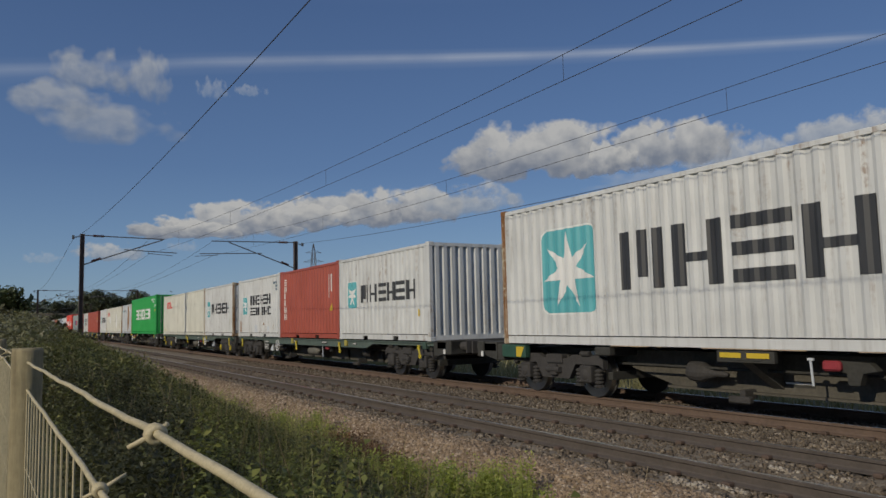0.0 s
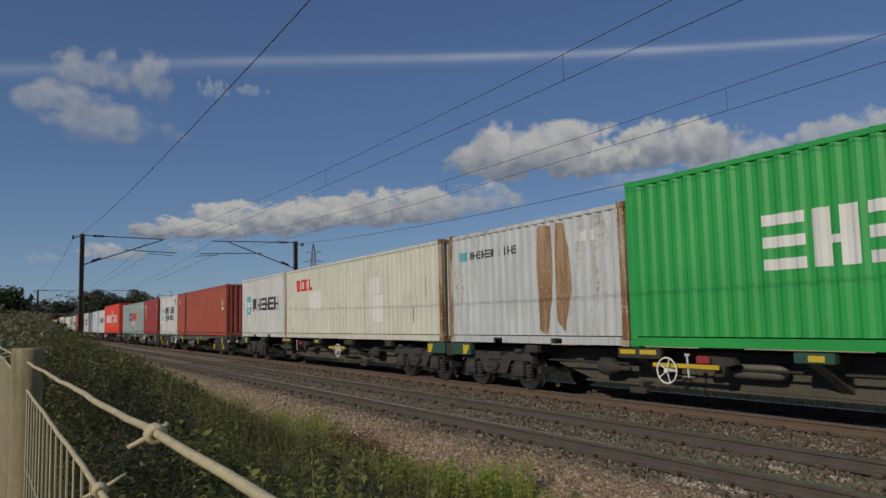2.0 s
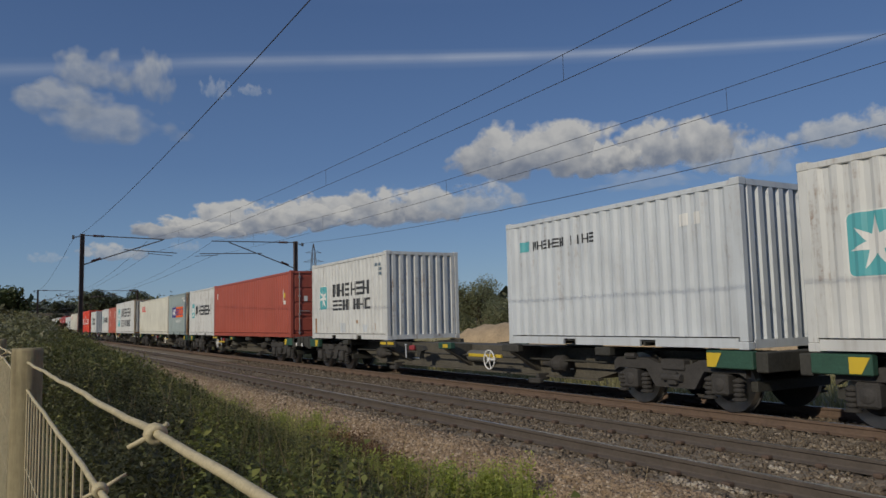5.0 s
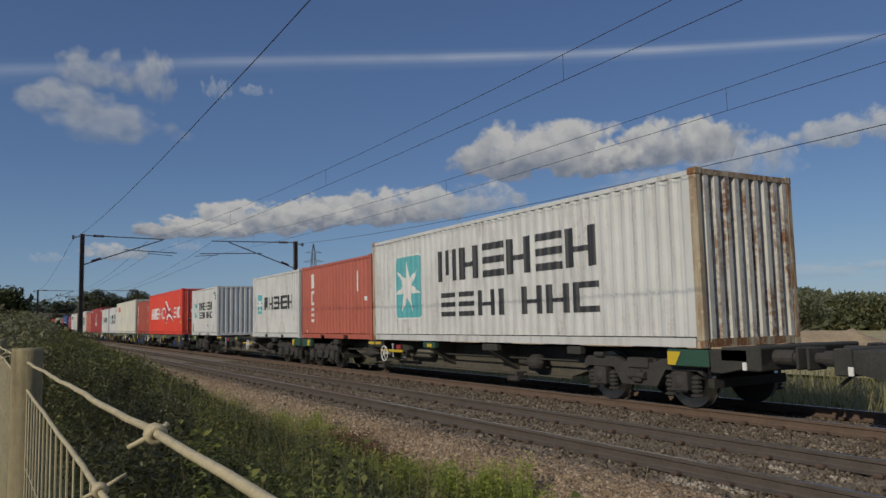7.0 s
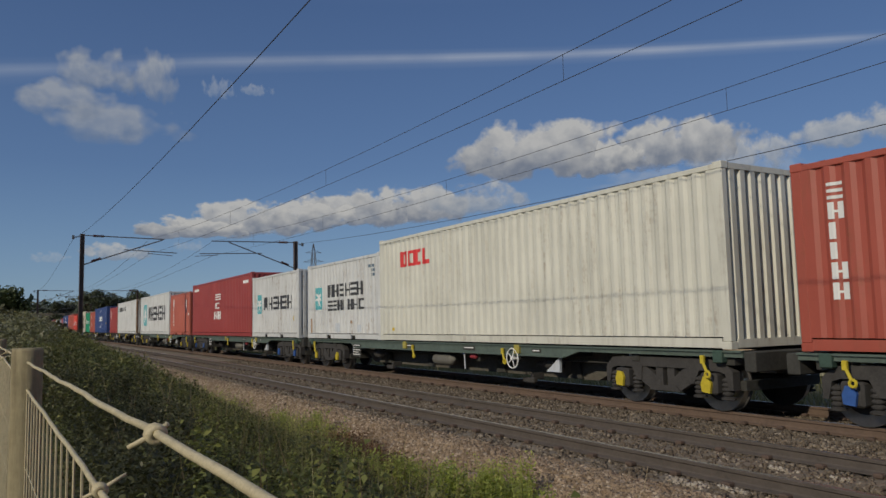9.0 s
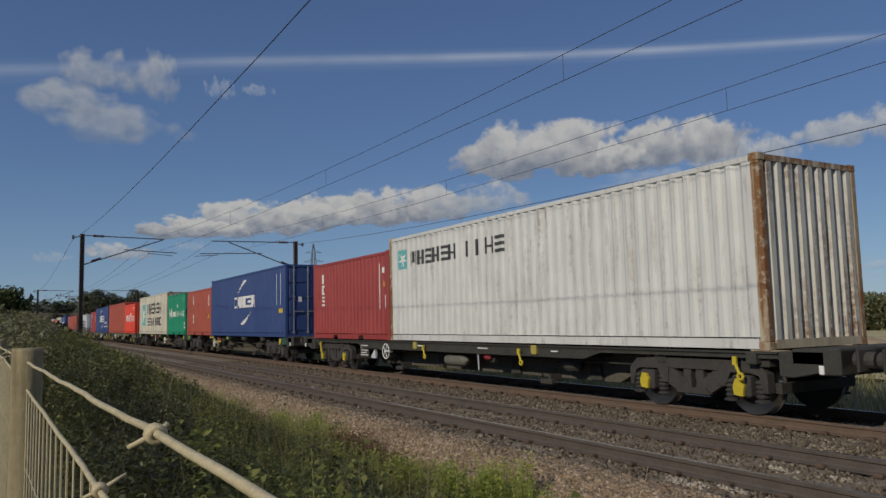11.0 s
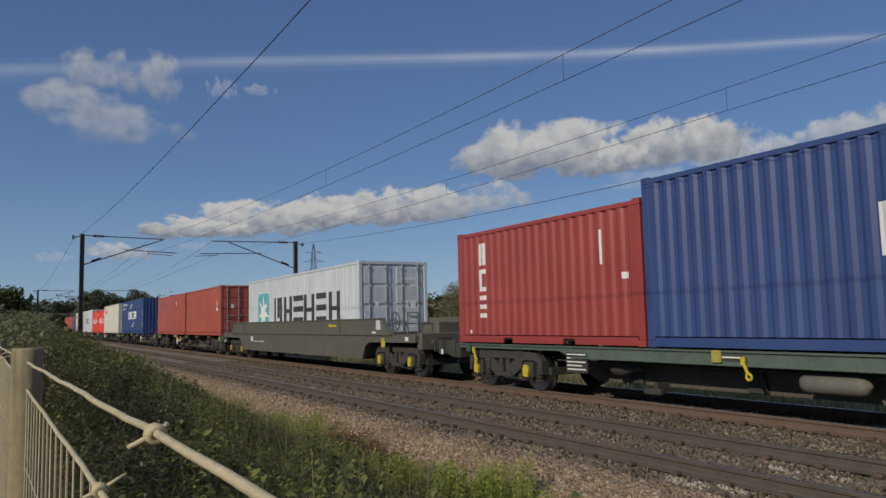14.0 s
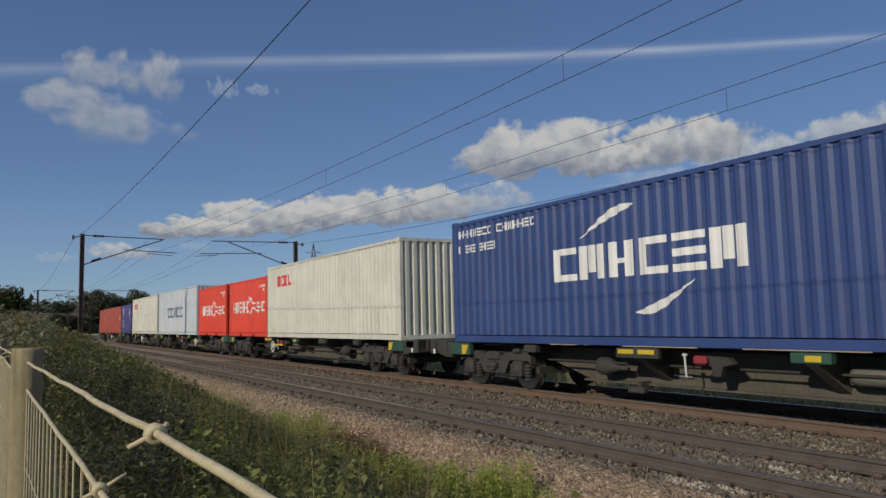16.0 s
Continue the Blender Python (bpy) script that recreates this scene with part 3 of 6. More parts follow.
def signs(style, L, H):
    """The painted signs of a container: (name, outlines, material)."""
    h = L / 2
    out, big = [], L > 8

    def put(name, polys, mat):
        out.append((name, [[(x - h, z) for x, z in p] for p in polys], mat))

    if style == "star_word" and big:
        put("logo_rim", [rounded(1.385, 3.015, 0.595, H - 0.62 + 0.035, 0.195)], MARK_WHITE)
        put("logo_panel", [rounded(1.42, 2.98, 0.63, H - 0.62, 0.16)], MARK_BLUE)
        put("logo_star", star(2.2, H * 0.5, 0.78), MARK_WHITE)
        put("sign_bars", bars("nvhvhv", 3.58, 10.7, 1.0, 2.02), INK)
    elif style == "star_word":
        put("logo_rim", [rounded(0.62, 1.43, 0.96, 1.8 + 0.02, 0.1)], MARK_WHITE)
        put("logo_panel", [rounded(0.64, 1.41, 0.98, 1.8, 0.08)], MARK_BLUE)
        put("logo_star", star(1.02, 1.39, 0.36), MARK_WHITE)
        put("sign_bars", bars("nvhvhv", 1.66, 5.3, 1.13, 1.66), INK)
        put("marking_yellow", [rect(5.36, 5.5, 0.66, 0.84)], MARK_YELLOW)
    elif style == "star_two_words" and big:
        put("logo_rim", [rounded(1.445, 3.015, 0.595, H - 0.6 + 0.035, 0.195)], MARK_WHITE)
        put("logo_panel", [rounded(1.48, 2.98, 0.63, H - 0.6, 0.16)], MARK_BLUE)
        put("logo_star", star(2.2, H * 0.5, 0.76), MARK_WHITE)
        put("sign_bars", bars("nvhvhv", 3.85, 9.85, 1.5, 2.27), INK)
        put("sign_bars", bars("hhvlvvc", 3.93, 9.87, 0.63, 1.21), INK)
    elif style == "star_two_words":
        put("logo_rim", [rounded(0.66, 1.44, 0.98, 1.77 + 0.02, 0.1)], MARK_WHITE)
        put("logo_panel", [rounded(0.68, 1.42, 1.0, 1.77, 0.08)], MARK_BLUE)
        put("logo_star", star(1.05, 1.39, 0.34), MARK_WHITE)
        put("sign_bars", bars("nvhvhv", 1.91, 4.83, 1.39, 1.81), INK)
        put("sign_bars", bars("hhvlvvc", 1.92, 4.88, 0.94, 1.28), INK)
        put("marking_grey", number_bars(5.75, H - 0.32, 3, 0.09, 0.6), paint_slate)
        put("repair_patch", [rect(2.55, 2.95, 0.22, 0.52), rect(4.3, 4.62, 0.24, 0.46)], SILVER)
        put("rust_patch", [rect(3.85, 3.95, 0.5, 0.6), rect(4.05, 4.12, 0.42, 0.6), rect(5.2, 5.26, 0.3, 0.5), rect(0.3, 0.36, 0.2, 0.7)], RUST_PATCH)
    elif style == "star_line" and big:
        put("logo_panel", [rect(0.55, 1.02, 1.97, 2.5)], MARK_BLUE)
        put("logo_star", star(0.78, 2.23, 0.24), MARK_WHITE)
        put("sign_bars", bars("nvhvhv llvh", 1.22, 5.7, 2.03, 2.41), INK)
    elif style in ("star_line", "star_line_rust"):
        put("logo_panel", [rect(0.5, 0.82, 1.93, 2.14)], MARK_BLUE)
        put("sign_bars", bars("nvhvhv llvh", 0.9, 2.82, 1.94, 2.12), INK)
        if style == "star_line_rust":
            put("rust_patch", [[(3.45, 1.5), (3.5, 0.9), (3.55, 0.3), (3.72, 0.2), (3.85, 0.35), (3.95, 0.9), (3.98, 1.6), (3.96, H - 0.2), (3.6, H - 0.15), (3.5, H - 0.25)], [(4.08, 1.4), (4.12, 0.5), (4.3, 0.25), (4.45, 0.6), (4.55, 1.1), (4.5, 1.9), (4.4, H - 0.2), (4.15, H - 0.16)]], RUST_PATCH)
        put("marking_white", [rect(4.85, 5.05, H - 0.62, H - 0.42), rect(5.15, 5.3, H - 0.62, H - 0.42)], MARK_WHITE)
    elif style in ("red_word", "red_word_patched"):
        if style == "red_word_patched":
            put("repair_patch", [rect(2.64, 3.86, 1.01, 1.64), rect(7.83, 8.6, 1.36, 1.84), rect(7.94, 8.69, 0.53, 1.33)], MARK_WHITE)
            put("rust_patch", [rect(11.3, 11.36, 1.1, 1.7), rect(10.6, 10.63, 0.5, 0.9)], RUST_PATCH)
        put("sign_bars", bars("cccl", 1.3, 2.95, H - 0.87, H - 0.45, 0.42), MARK_RED)
        put("sign_bars", [rect(1.62, 1.7, H - 0.87, H - 0.45), rect(2.03, 2.11, H - 0.87, H - 0.45), rect(2.6, 2.92, H - 0.87, H - 0.76)], MARK_RED)
        put("marking_yellow", [rect(0.74, 0.88, 0.28, 0.36)], MARK_YELLOW)
    elif style == "white_word":
        put("sign_bars", bars("hvhvcvhhn", 2.68, 9.6, 1.14, 1.94, 0.34), MARK_WHITE)
        put("number_bars", number_bars(11.6, 2.62, 2, 0.11, 1.45), MARK_WHITE)
        put("marking_white", [rect(11.62, 11.76, 1.98, 2.2)], MARK_WHITE)
        put("marking_yellow", [rect(11.62, 11.76, 1.68, 1.86)], MARK_YELLOW)
    elif style in ("flag_word", "flag_word_wide"):
        if not big:
            put("sign_bars", bars("vvnhvvc", 0.72, 3.4, 1.07, 1.6), MARK_WHITE)
            put("sign_bars", bars("hvc", 4.5, 5.67, 1.1, 1.52), MARK_WHITE)
            put("flag_shape", flag(3.34, 4.82, 0.95, 1.78), MARK_WHITE)
            put("number_bars", number_bars(5.88, 2.24, 2, 0.11, 0.95), MARK_WHITE)
            put("marking_yellow", [rect(5.68, 5.8, 1.85, 2.0)], MARK_YELLOW)
        else:
            wide = style == "flag_word_wide"
            put("sign_bars", bars("vvnhvvc", 0.83 if wide else 1.72, 6.35 if wide else 6.45, 1.06, 1.84), MARK_WHITE)
            fx = 9.5 if wide else 9.0
            fw = fx - 6.47
            put("logo_panel", [[(6.47, 2.24), (6.47 + 0.16 * fw, 0.7), (6.47 + 0.4 * fw, 1.1), (fx, 0.86), (6.47 + 0.74 * fw, 1.74), (6.47 + 0.46 * fw, 1.66)]], MARK_CRIMSON)
            put("flag_shape", flag(6.47, fx, 0.7, 2.24), MARK_WHITE)
            put("sign_bars", bars("hvc", 9.6 if wide else 8.55, 11.7 if wide else 10.58, 1.08, 1.78), MARK_WHITE)
            put("number_bars", [rect(11.3, 11.37, 1.05, 2.42), rect(11.55, 11.62, 1.9, 2.42), rect(11.5, 11.66, 1.4, 1.52)], MARK_WHITE)
            put("marking_yellow", [rect(11.5, 11.8, 0.72, 0.88), rect(11.52, 11.7, 1.1, 1.24)], MARK_YELLOW)
    elif style in ("upright_word", "upright_word_in"):
        x = 1.5 if style == "upright_word_in" else 0.5
        x, lo, hi = (0.88, 0.96, 2.52) if H > STD + 0.1 else (x, 0.65, 2.25)
        put("sign_bars", upright(x, lo, hi, "hvllvv", 0.24), MARK_WHITE)
        if H > STD + 0.1:
            put("marking_yellow", [rect(0.53, 0.74, 0.49, 0.71)], MARK_YELLOW)
        put("marking_white", [rect(L - 0.95, L - 0.91, 1.4, H - 0.4), rect(L - 0.72, L - 0.66, 1.6, H - 0.4)], MARK_WHITE)
        put("marking_yellow", [[(L - 0.8, 0.95), (L - 0.56, 0.95), (L - 0.68, 1.2)]], MARK_YELLOW)
    elif style == "three_letters":
        put("sign_bars", upright(0.88, 0.48, 2.28, "vch", 0.32), MARK_WHITE)
        put("marking_white", [rect(L - 1.05, L - 1.0, 1.5, H - 0.45), rect(L - 0.5, L - 0.36, 1.2, 1.32), rect(0.5, 0.58, 0.22, 0.3)], MARK_WHITE)
    elif style == "short_word":
        put("sign_bars", upright(0.81, 1.06, 2.2, "lch", 0.22, 0.4), MARK_WHITE)
        put("marking_white", [rect(5.36, 5.41, 0.9, 2.25), rect(5.8, 5.84, 0.9, 1.3), rect(5.6, 5.78, 1.95, 2.12)], MARK_WHITE)
        put("marking_yellow", [rect(5.64, 5.76, 1.55, 1.7)], MARK_YELLOW)
    elif style == "two_panels":
        x0, w1, w2 = (4.1, 1.45, 2.7) if big else (1.43, 1.24, 2.3)
        put("logo_panel", [rect(x0, x0 + w1, 1.1, 1.76)], MARK_NAVY)
        put("logo_panel", [rect(x0 + w1 + 0.01, x0 + w1 + w2, 1.1, 1.76)], MARK_ORANGE)
        put("sign_bars", [[(x, z) for x, z in p] for p in bars("vvc", x0 + 0.1, x0 + w1 - 0.1, 1.25, 1.62)], MARK_WHITE)
        put("sign_bars_blue", bars("nhcllcvc", x0 + w1 + 0.12, x0 + w1 + w2 - 0.1, 1.24, 1.64), MARK_NAVY)
        put("small_bars", bars("vvvcvclch", x0 + w1 + 0.08, x0 + w1 + 1.75, 0.78, 0.95), MARK_WHITE)
        put("number_bars", number_bars(L - 0.58, 2.3, 2, 0.1, 0.9), MARK_WHITE)
        if big:
            put("repair_patch", [rect(x0 + w1 + 0.35, x0 + w1 + 1.25, 0.22, 0.72)], CREAM)
            put("rusted_plate", [rect(x0 + w1 + 0.48, x0 + w1 + 1.16, 0.25, 0.6)], RUST_PATCH)
    elif style == "swoosh_word":
        put("sign_bars", bars("cnvchn", 4.5, 8.05, 1.32, 1.84, 0.3), MARK_WHITE)
        put("swoosh", swoosh(5.2, 2.0, 6.7, 2.56, True) + swoosh(5.7, 0.58, 7.35, 1.12, False), MARK_WHITE)
        put("number_bars", [rect(11.1, 11.14, 1.3, 2.56), rect(11.5, 11.54, 1.3, 2.56)], MARK_WHITE)
        put("marking_yellow", [rect(11.4, 11.8, 0.98, 1.16)], MARK_YELLOW)
    elif style == "swoosh_two":
        put("sign_bars", bars("cnvchn", 3.95, 8.6, 1.22, 1.9, 0.3), MARK_WHITE)
        put("swoosh", swoosh(4.85, 2.0, 6.3, 2.5, True) + swoosh(5.9, 0.55, 7.5, 0.98, False), MARK_WHITE)
        put("small_bars", bars("hchvvvlvhc", 8.8, 11.35, 1.02, 1.2), MARK_WHITE)
        put("small_bars", bars("vvvvvcvvc", 8.75, 11.1, 0.6, 0.76), MARK_WHITE)
        put("number_bars", [rect(L - 0.55, L - 0.51, 1.3, H - 0.35)], MARK_WHITE)
        put("marking_yellow", [rect(L - 0.85, L - 0.6, 0.62, 0.85)], MARK_YELLOW)
    elif style == "swoosh_top":
        put("sign_bars", bars("cnvchn", 3.85, 8.46, 1.24, 1.88, 0.3), MARK_WHITE)
        put("swoosh", swoosh(4.71, 2.03, 6.14, 2.5, True) + swoosh(6.1, 0.6, 7.41, 1.11, False), MARK_WHITE)
        put("marking_yellow", [rect(11.68, 11.97, 0.57, 0.93), [(11.7, 1.26), (11.9, 1.26), (11.8, 1.44)], [(11.7, 1.86), (11.9, 1.86), (11.8, 2.04)]], MARK_YELLOW)
        put("number_bars", [rect(11.5, 11.56, 2.1, 2.8), rect(11.72, 11.86, 1.52, 1.7)], MARK_WHITE)
        put("small_bars", bars("vvvvhcc cvvvvhc", 0.29, 3.32, 2.48, 2.66), MARK_WHITE)
        put("small_bars", bars("llhvh hvhhl", 0.29, 1.9, 2.12, 2.3), MARK_WHITE)
    elif style == "cross_word":
        put("logo_shape", [[(0.62, 1.1), (1.0, 1.38), (0.62, 1.68)], [(1.48, 1.1), (1.48, 1.68), (1.1, 1.38)], rect(1.02, 1.08, 1.12, 1.66), rect(0.6, 1.5, 1.69, 1.71), rect(0.6, 1.5, 1.07, 1.09)], MARK_WHITE)
        put("sign_bars", bars("hvlvh hvlvvlvc", 1.7, 5.38, 1.16, 1.48), MARK_WHITE)
        put("number_bars", number_bars(5.6, H - 0.3, 2, 0.08, 0.8) + [rect(5.46, 5.78, 0.6, 0.78), rect(5.48, 5.76, 0.38, 0.54)], MARK_WHITE)
        put("marking_white", [rect(3.32, 3.56, 1.72, 1.92)], MARK_WHITE)
    elif style == "grey_word":
        put("sign_bars", bars("ccncc", 3.3, 8.2, 1.1, 1.75, 0.3), paint_slate)
    elif style == "small_panel":
        put("logo_panel", [rect(0.89, 1.21, 1.9, 2.34)], MARK_NAVY)
        put("logo_shape", [rect(0.96, 1.16, 2.2, 2.28), rect(0.96, 1.03, 1.98, 2.2), rect(0.96, 1.12, 2.06, 2.13)], MARK_WHITE)
        put("number_bars", [rect(5.4, 5.46, 2.24 - k * 0.12, 2.31 - k * 0.12) for k in range(12) if k != 4] + [rect(5.68, 5.76, 2.0, 2.24)], MARK_WHITE)
        put("marking_yellow", [rect(5.66, 5.8, 1.38, 1.56)], MARK_YELLOW)
        put("marking_white", [rect(5.68, 5.8, 1.14, 1.3)], MARK_WHITE)
    elif style == "small_logo":
        put("logo_shape", [rect(0.6, 0.78, H - 0.72, H - 0.45)], MARK_WHITE)
        put("marking_white", [rect(L - 1.0, L - 0.96, 1.4, H - 0.7), rect(L - 0.85, L - 0.7, 1.3, 1.45)], MARK_WHITE)
        put("marking_yellow", [rect(L - 0.88, L - 0.72, 1.55, 1.75)], MARK_YELLOW)
    elif style == "red_big":
        put("sign_bars", bars("h", 5.3, 6.6, 1.85, 2.15) + bars("vv", 5.2, 6.7, 0.85, 1.25, 0.3) + bars("c", 5.4, 6.4, 1.4, 1.7), MARK_WHITE)
        put("marking_white", [rect(0.43, 1.5, H - 0.42, H - 0.28), rect(L - 1.4, L - 0.5, H - 0.45, H - 0.32)], MARK_WHITE)
    return out


paint_slate = paint("slate_lettering", (0.10, 0.16, 0.22), 0.0, 0.05)


def glyphs(polys):
    """Sort a sign's bars into the groups that stand apart along x or, in an upright sign, along z."""
    for axis in (0, 1):
        spans = sorted((min(p[axis] for p in q), max(p[axis] for p in q), i) for i, q in enumerate(polys))
        groups, end = [], None
        for lo, hi, i in spans:
            if end is None or lo > end + 0.004:
                groups.append([])
                end = hi
            groups[-1].append(polys[i])
            end = max(end, hi)
        if len(groups) > 1:
            return groups
    return [polys]


def door_end(height, mat, parent, logo=True):
    """Two door leaves with ribs, four locking rods with brackets and handles, rubber seal."""
    for s in (-1, 1):
        def leaf(bm, s=s):
            y0, y1 = (0.006, WIDTH / 2 - 0.09) if s > 0 else (-WIDTH / 2 + 0.09, -0.006)
            box(bm, -0.05, -0.012, y0, y1, 0.16, height - 0.12)
        d = piece("door", "leaf%d%.2f" % (s, height), leaf, mat, parent)
        for k in range(4):
            def pressed(bm, s=s):
                y0, y1 = (0.006, WIDTH / 2 - 0.09) if s > 0 else (-WIDTH / 2 + 0.09, -0.006)
                h = (height - 0.36) / 4
                box(bm, -0.014, 0.014, y0 + 0.09, y1 - 0.09, -h / 2 + 0.045, h / 2 - 0.045, 0.014)
            o = piece("door_panel", "%d%.2f" % (s, height), pressed, mat, d)
            o.location.z = 0.22 + (height - 0.36) * (k + 0.5) / 4
        for y in (0.28, 0.86):
            def bar(bm, y=y * s):
                rod(bm, (0.04, y, 0.12), (0.04, y, height - 0.08), 0.017, 6)
                for z in (0.2, 0.9, 1.6, height - 0.25):
                    box(bm, -0.01, 0.065, y - 0.04, y + 0.04, z - 0.03, z + 0.03)
            piece("locking_rod", "%.2f%d%.2f" % (y, s, height), bar, STEEL_ROD, d, "galvanised locking rod")
            def handle(bm, y=y * s, s=s):
                box(bm, 0.05, 0.07, min(y, y - s * 0.4), max(y, y - s * 0.4), 1.0 + 0.14 * (y > 0.5), 1.035 + 0.14 * (y > 0.5))
            piece("door_handle", "%.2f%d" % (y, s), handle, STEEL_ROD, d)
    if logo:
        for k, (y, z, wide, high) in enumerate(((0.55, height - 0.62, 0.5, 0.1), (0.72, height - 0.82, 0.25, 0.1), (0.43, 1.38, 0.17, 0.26), (0.68, 1.38, 0.2, 0.26), (0.43, 0.98, 0.17, 0.24), (0.68, 0.98, 0.2, 0.24), (-0.6, 1.4, 0.14, 0.2))):
            def plate(bm, y=y, z=z, wide=wide, high=high):
                box(bm, 0.014, 0.018, y - wide / 2, y + wide / 2, z, z + high)
            piece("marking_plate", "%d %.2f" % (k, height), plate, MARK_WHITE, parent, "small white marking plate")


def container(mat, length, height, style, label, doors=False, posts=None, cat="container"):
    t = empty("shipping_container")
    tagged(t, label, cat, "containers on the train")
    L, H, h, w = length, height, length / 2, WIDTH / 2
    key = "%.2f %.2f" % (L, H)
    pm = posts or mat
    near = piece("side_panel", key, side_sheet(L, H), mat, t)
    far = piece("side_panel", key, side_sheet(L, H), mat, t)
    far.rotation_euler.z = math.pi
    for sx in (-1, 1):
        for sy in (-1, 1):
            def post(bm):
                box(bm, -0.075, 0.075, -0.06, 0.06, 0.118, H - 0.118, 0.012)
            o = piece("corner_post", "%.2f" % H, post, pm, t)
            o.location = (sx * (h - 0.078), sy * (w - 0.063), 0)
            for z in (0.059, H - 0.059):
                def cast(bm):
                    box(bm, -0.089, 0.089, -0.081, 0.081, -0.059, 0.059, 0.01)
                    box(bm, -0.03, 0.03, -0.083, -0.08, -0.03, 0.03)
                o = piece("corner_casting", "c", cast, pm if pm is not RUSTY else RUSTY, t)
                o.location = (sx * (h - 0.089), sy * (w - 0.081), z)
    for sy in (-1, 1):
        def low(bm):
            cuts = [] if L > 8 else [-1.2, -0.84, 0.84, 1.2]     # fork pockets cut up into the rail
            under = [(-h + 0.17, 0.02)]
            for q in range(0, len(cuts), 2):
                under += [(cuts[q], 0.02), (cuts[q], 0.13), (cuts[q + 1], 0.13), (cuts[q + 1], 0.02)]
            prism(bm, under + [(h - 0.17, 0.02), (h - 0.17, 0.168), (-h + 0.17, 0.168)], -0.024, 0.022)
        o = piece("bottom_rail", key, low, mat, t)
        o.location.y = sy * (w - 0.03)
        def top(bm):
            box(bm, -h + 0.17, h - 0.17, -0.03, 0.03, H - 0.115, H - 0.03, 0.008)
        o = piece("top_rail", key, top, mat, t)
        o.location.y = sy * (w - 0.035)
    def roof(bm):
        k, x = 0, -h + 0.15
        rows = []
        while x < h - 0.15:
            rows.append([bm.verts.new((x, y, H - 0.022 - (0.018 if k % 4 in (1, 2) else 0.0))) for y in (-w + 0.03, w - 0.03)])
            x += 0.09
            k += 1
        rows.append([bm.verts.new((h - 0.12, y, H - 0.022)) for y in (-w + 0.03, w - 0.03)])
        for a, b in zip(rows, rows[1:]):
            bm.faces.new((a[0], b[0], b[1], a[1]))
    piece("roof", key, roof, mat, t)
    def floor(bm):                                        # floor with cross members below
        comb = [(h - 0.1, 0.14), (-h + 0.1, 0.14), (-h + 0.1, 0.09)]
        for k in range(int(L / 0.45)):
            x = -h + 0.3 + 0.45 * k
            if x + 0.05 < h - 0.12:
                comb += [(x, 0.09), (x, 0.022), (x + 0.05, 0.022), (x + 0.05, 0.09)]
        prism(bm, comb + [(h - 0.1, 0.09)], -w + 0.058, w - 0.058)
    piece("underframe", key, floor, CHASSIS, t)
    for sx in (-1, 1):
        def sill(bm):
            box(bm, -0.05, 0.05, -w + 0.17, w - 0.17, 0.02, 0.15)
        o = piece("end_sill", "%.2f" % H, sill, pm, t)
        o.location.x = sx * (h - 0.055)
        def header(bm):
            box(bm, -0.05, 0.05, -w + 0.17, w - 0.17, H - 0.11, H - 0.02)
        o = piece("end_header", "%.2f" % H, header, pm, t)
        o.location.x = sx * (h - 0.055)
    em = RUST_RUNS if pm is RUSTY and mat in (WHITE, OFFWHITE, STREAKED) else mat
    e = piece("end_panel", "%.2f" % H, end_sheet(H), em, t)
    e.location.x, e.rotation_euler.z = -h + 0.03, math.pi
    if doors:
        d = empty("door_end")
        d.parent, d.location.x = t, h - 0.03
        door_end(H, mat, d)
        for c in list(d.children):
            c.parent = t
            c.location.x = h - 0.03
        bpy.data.objects.remove(d)
    else:
        e = piece("end_panel", "%.2f" % H, end_sheet(H), em, t)
        e.location.x = h - 0.03
    for name, polys, m in signs(style, L, H):
        for group in (glyphs(polys) if name in ("sign_bars", "number_bars", "sign_bars_blue", "small_bars", "repair_patch", "rust_patch", "marking_white", "marking_yellow", "marking_grey") else [polys]):
            o = new(name.replace("bars", "bar"), marks_mesh(name, group, m, L))
            o.parent = t
    return t


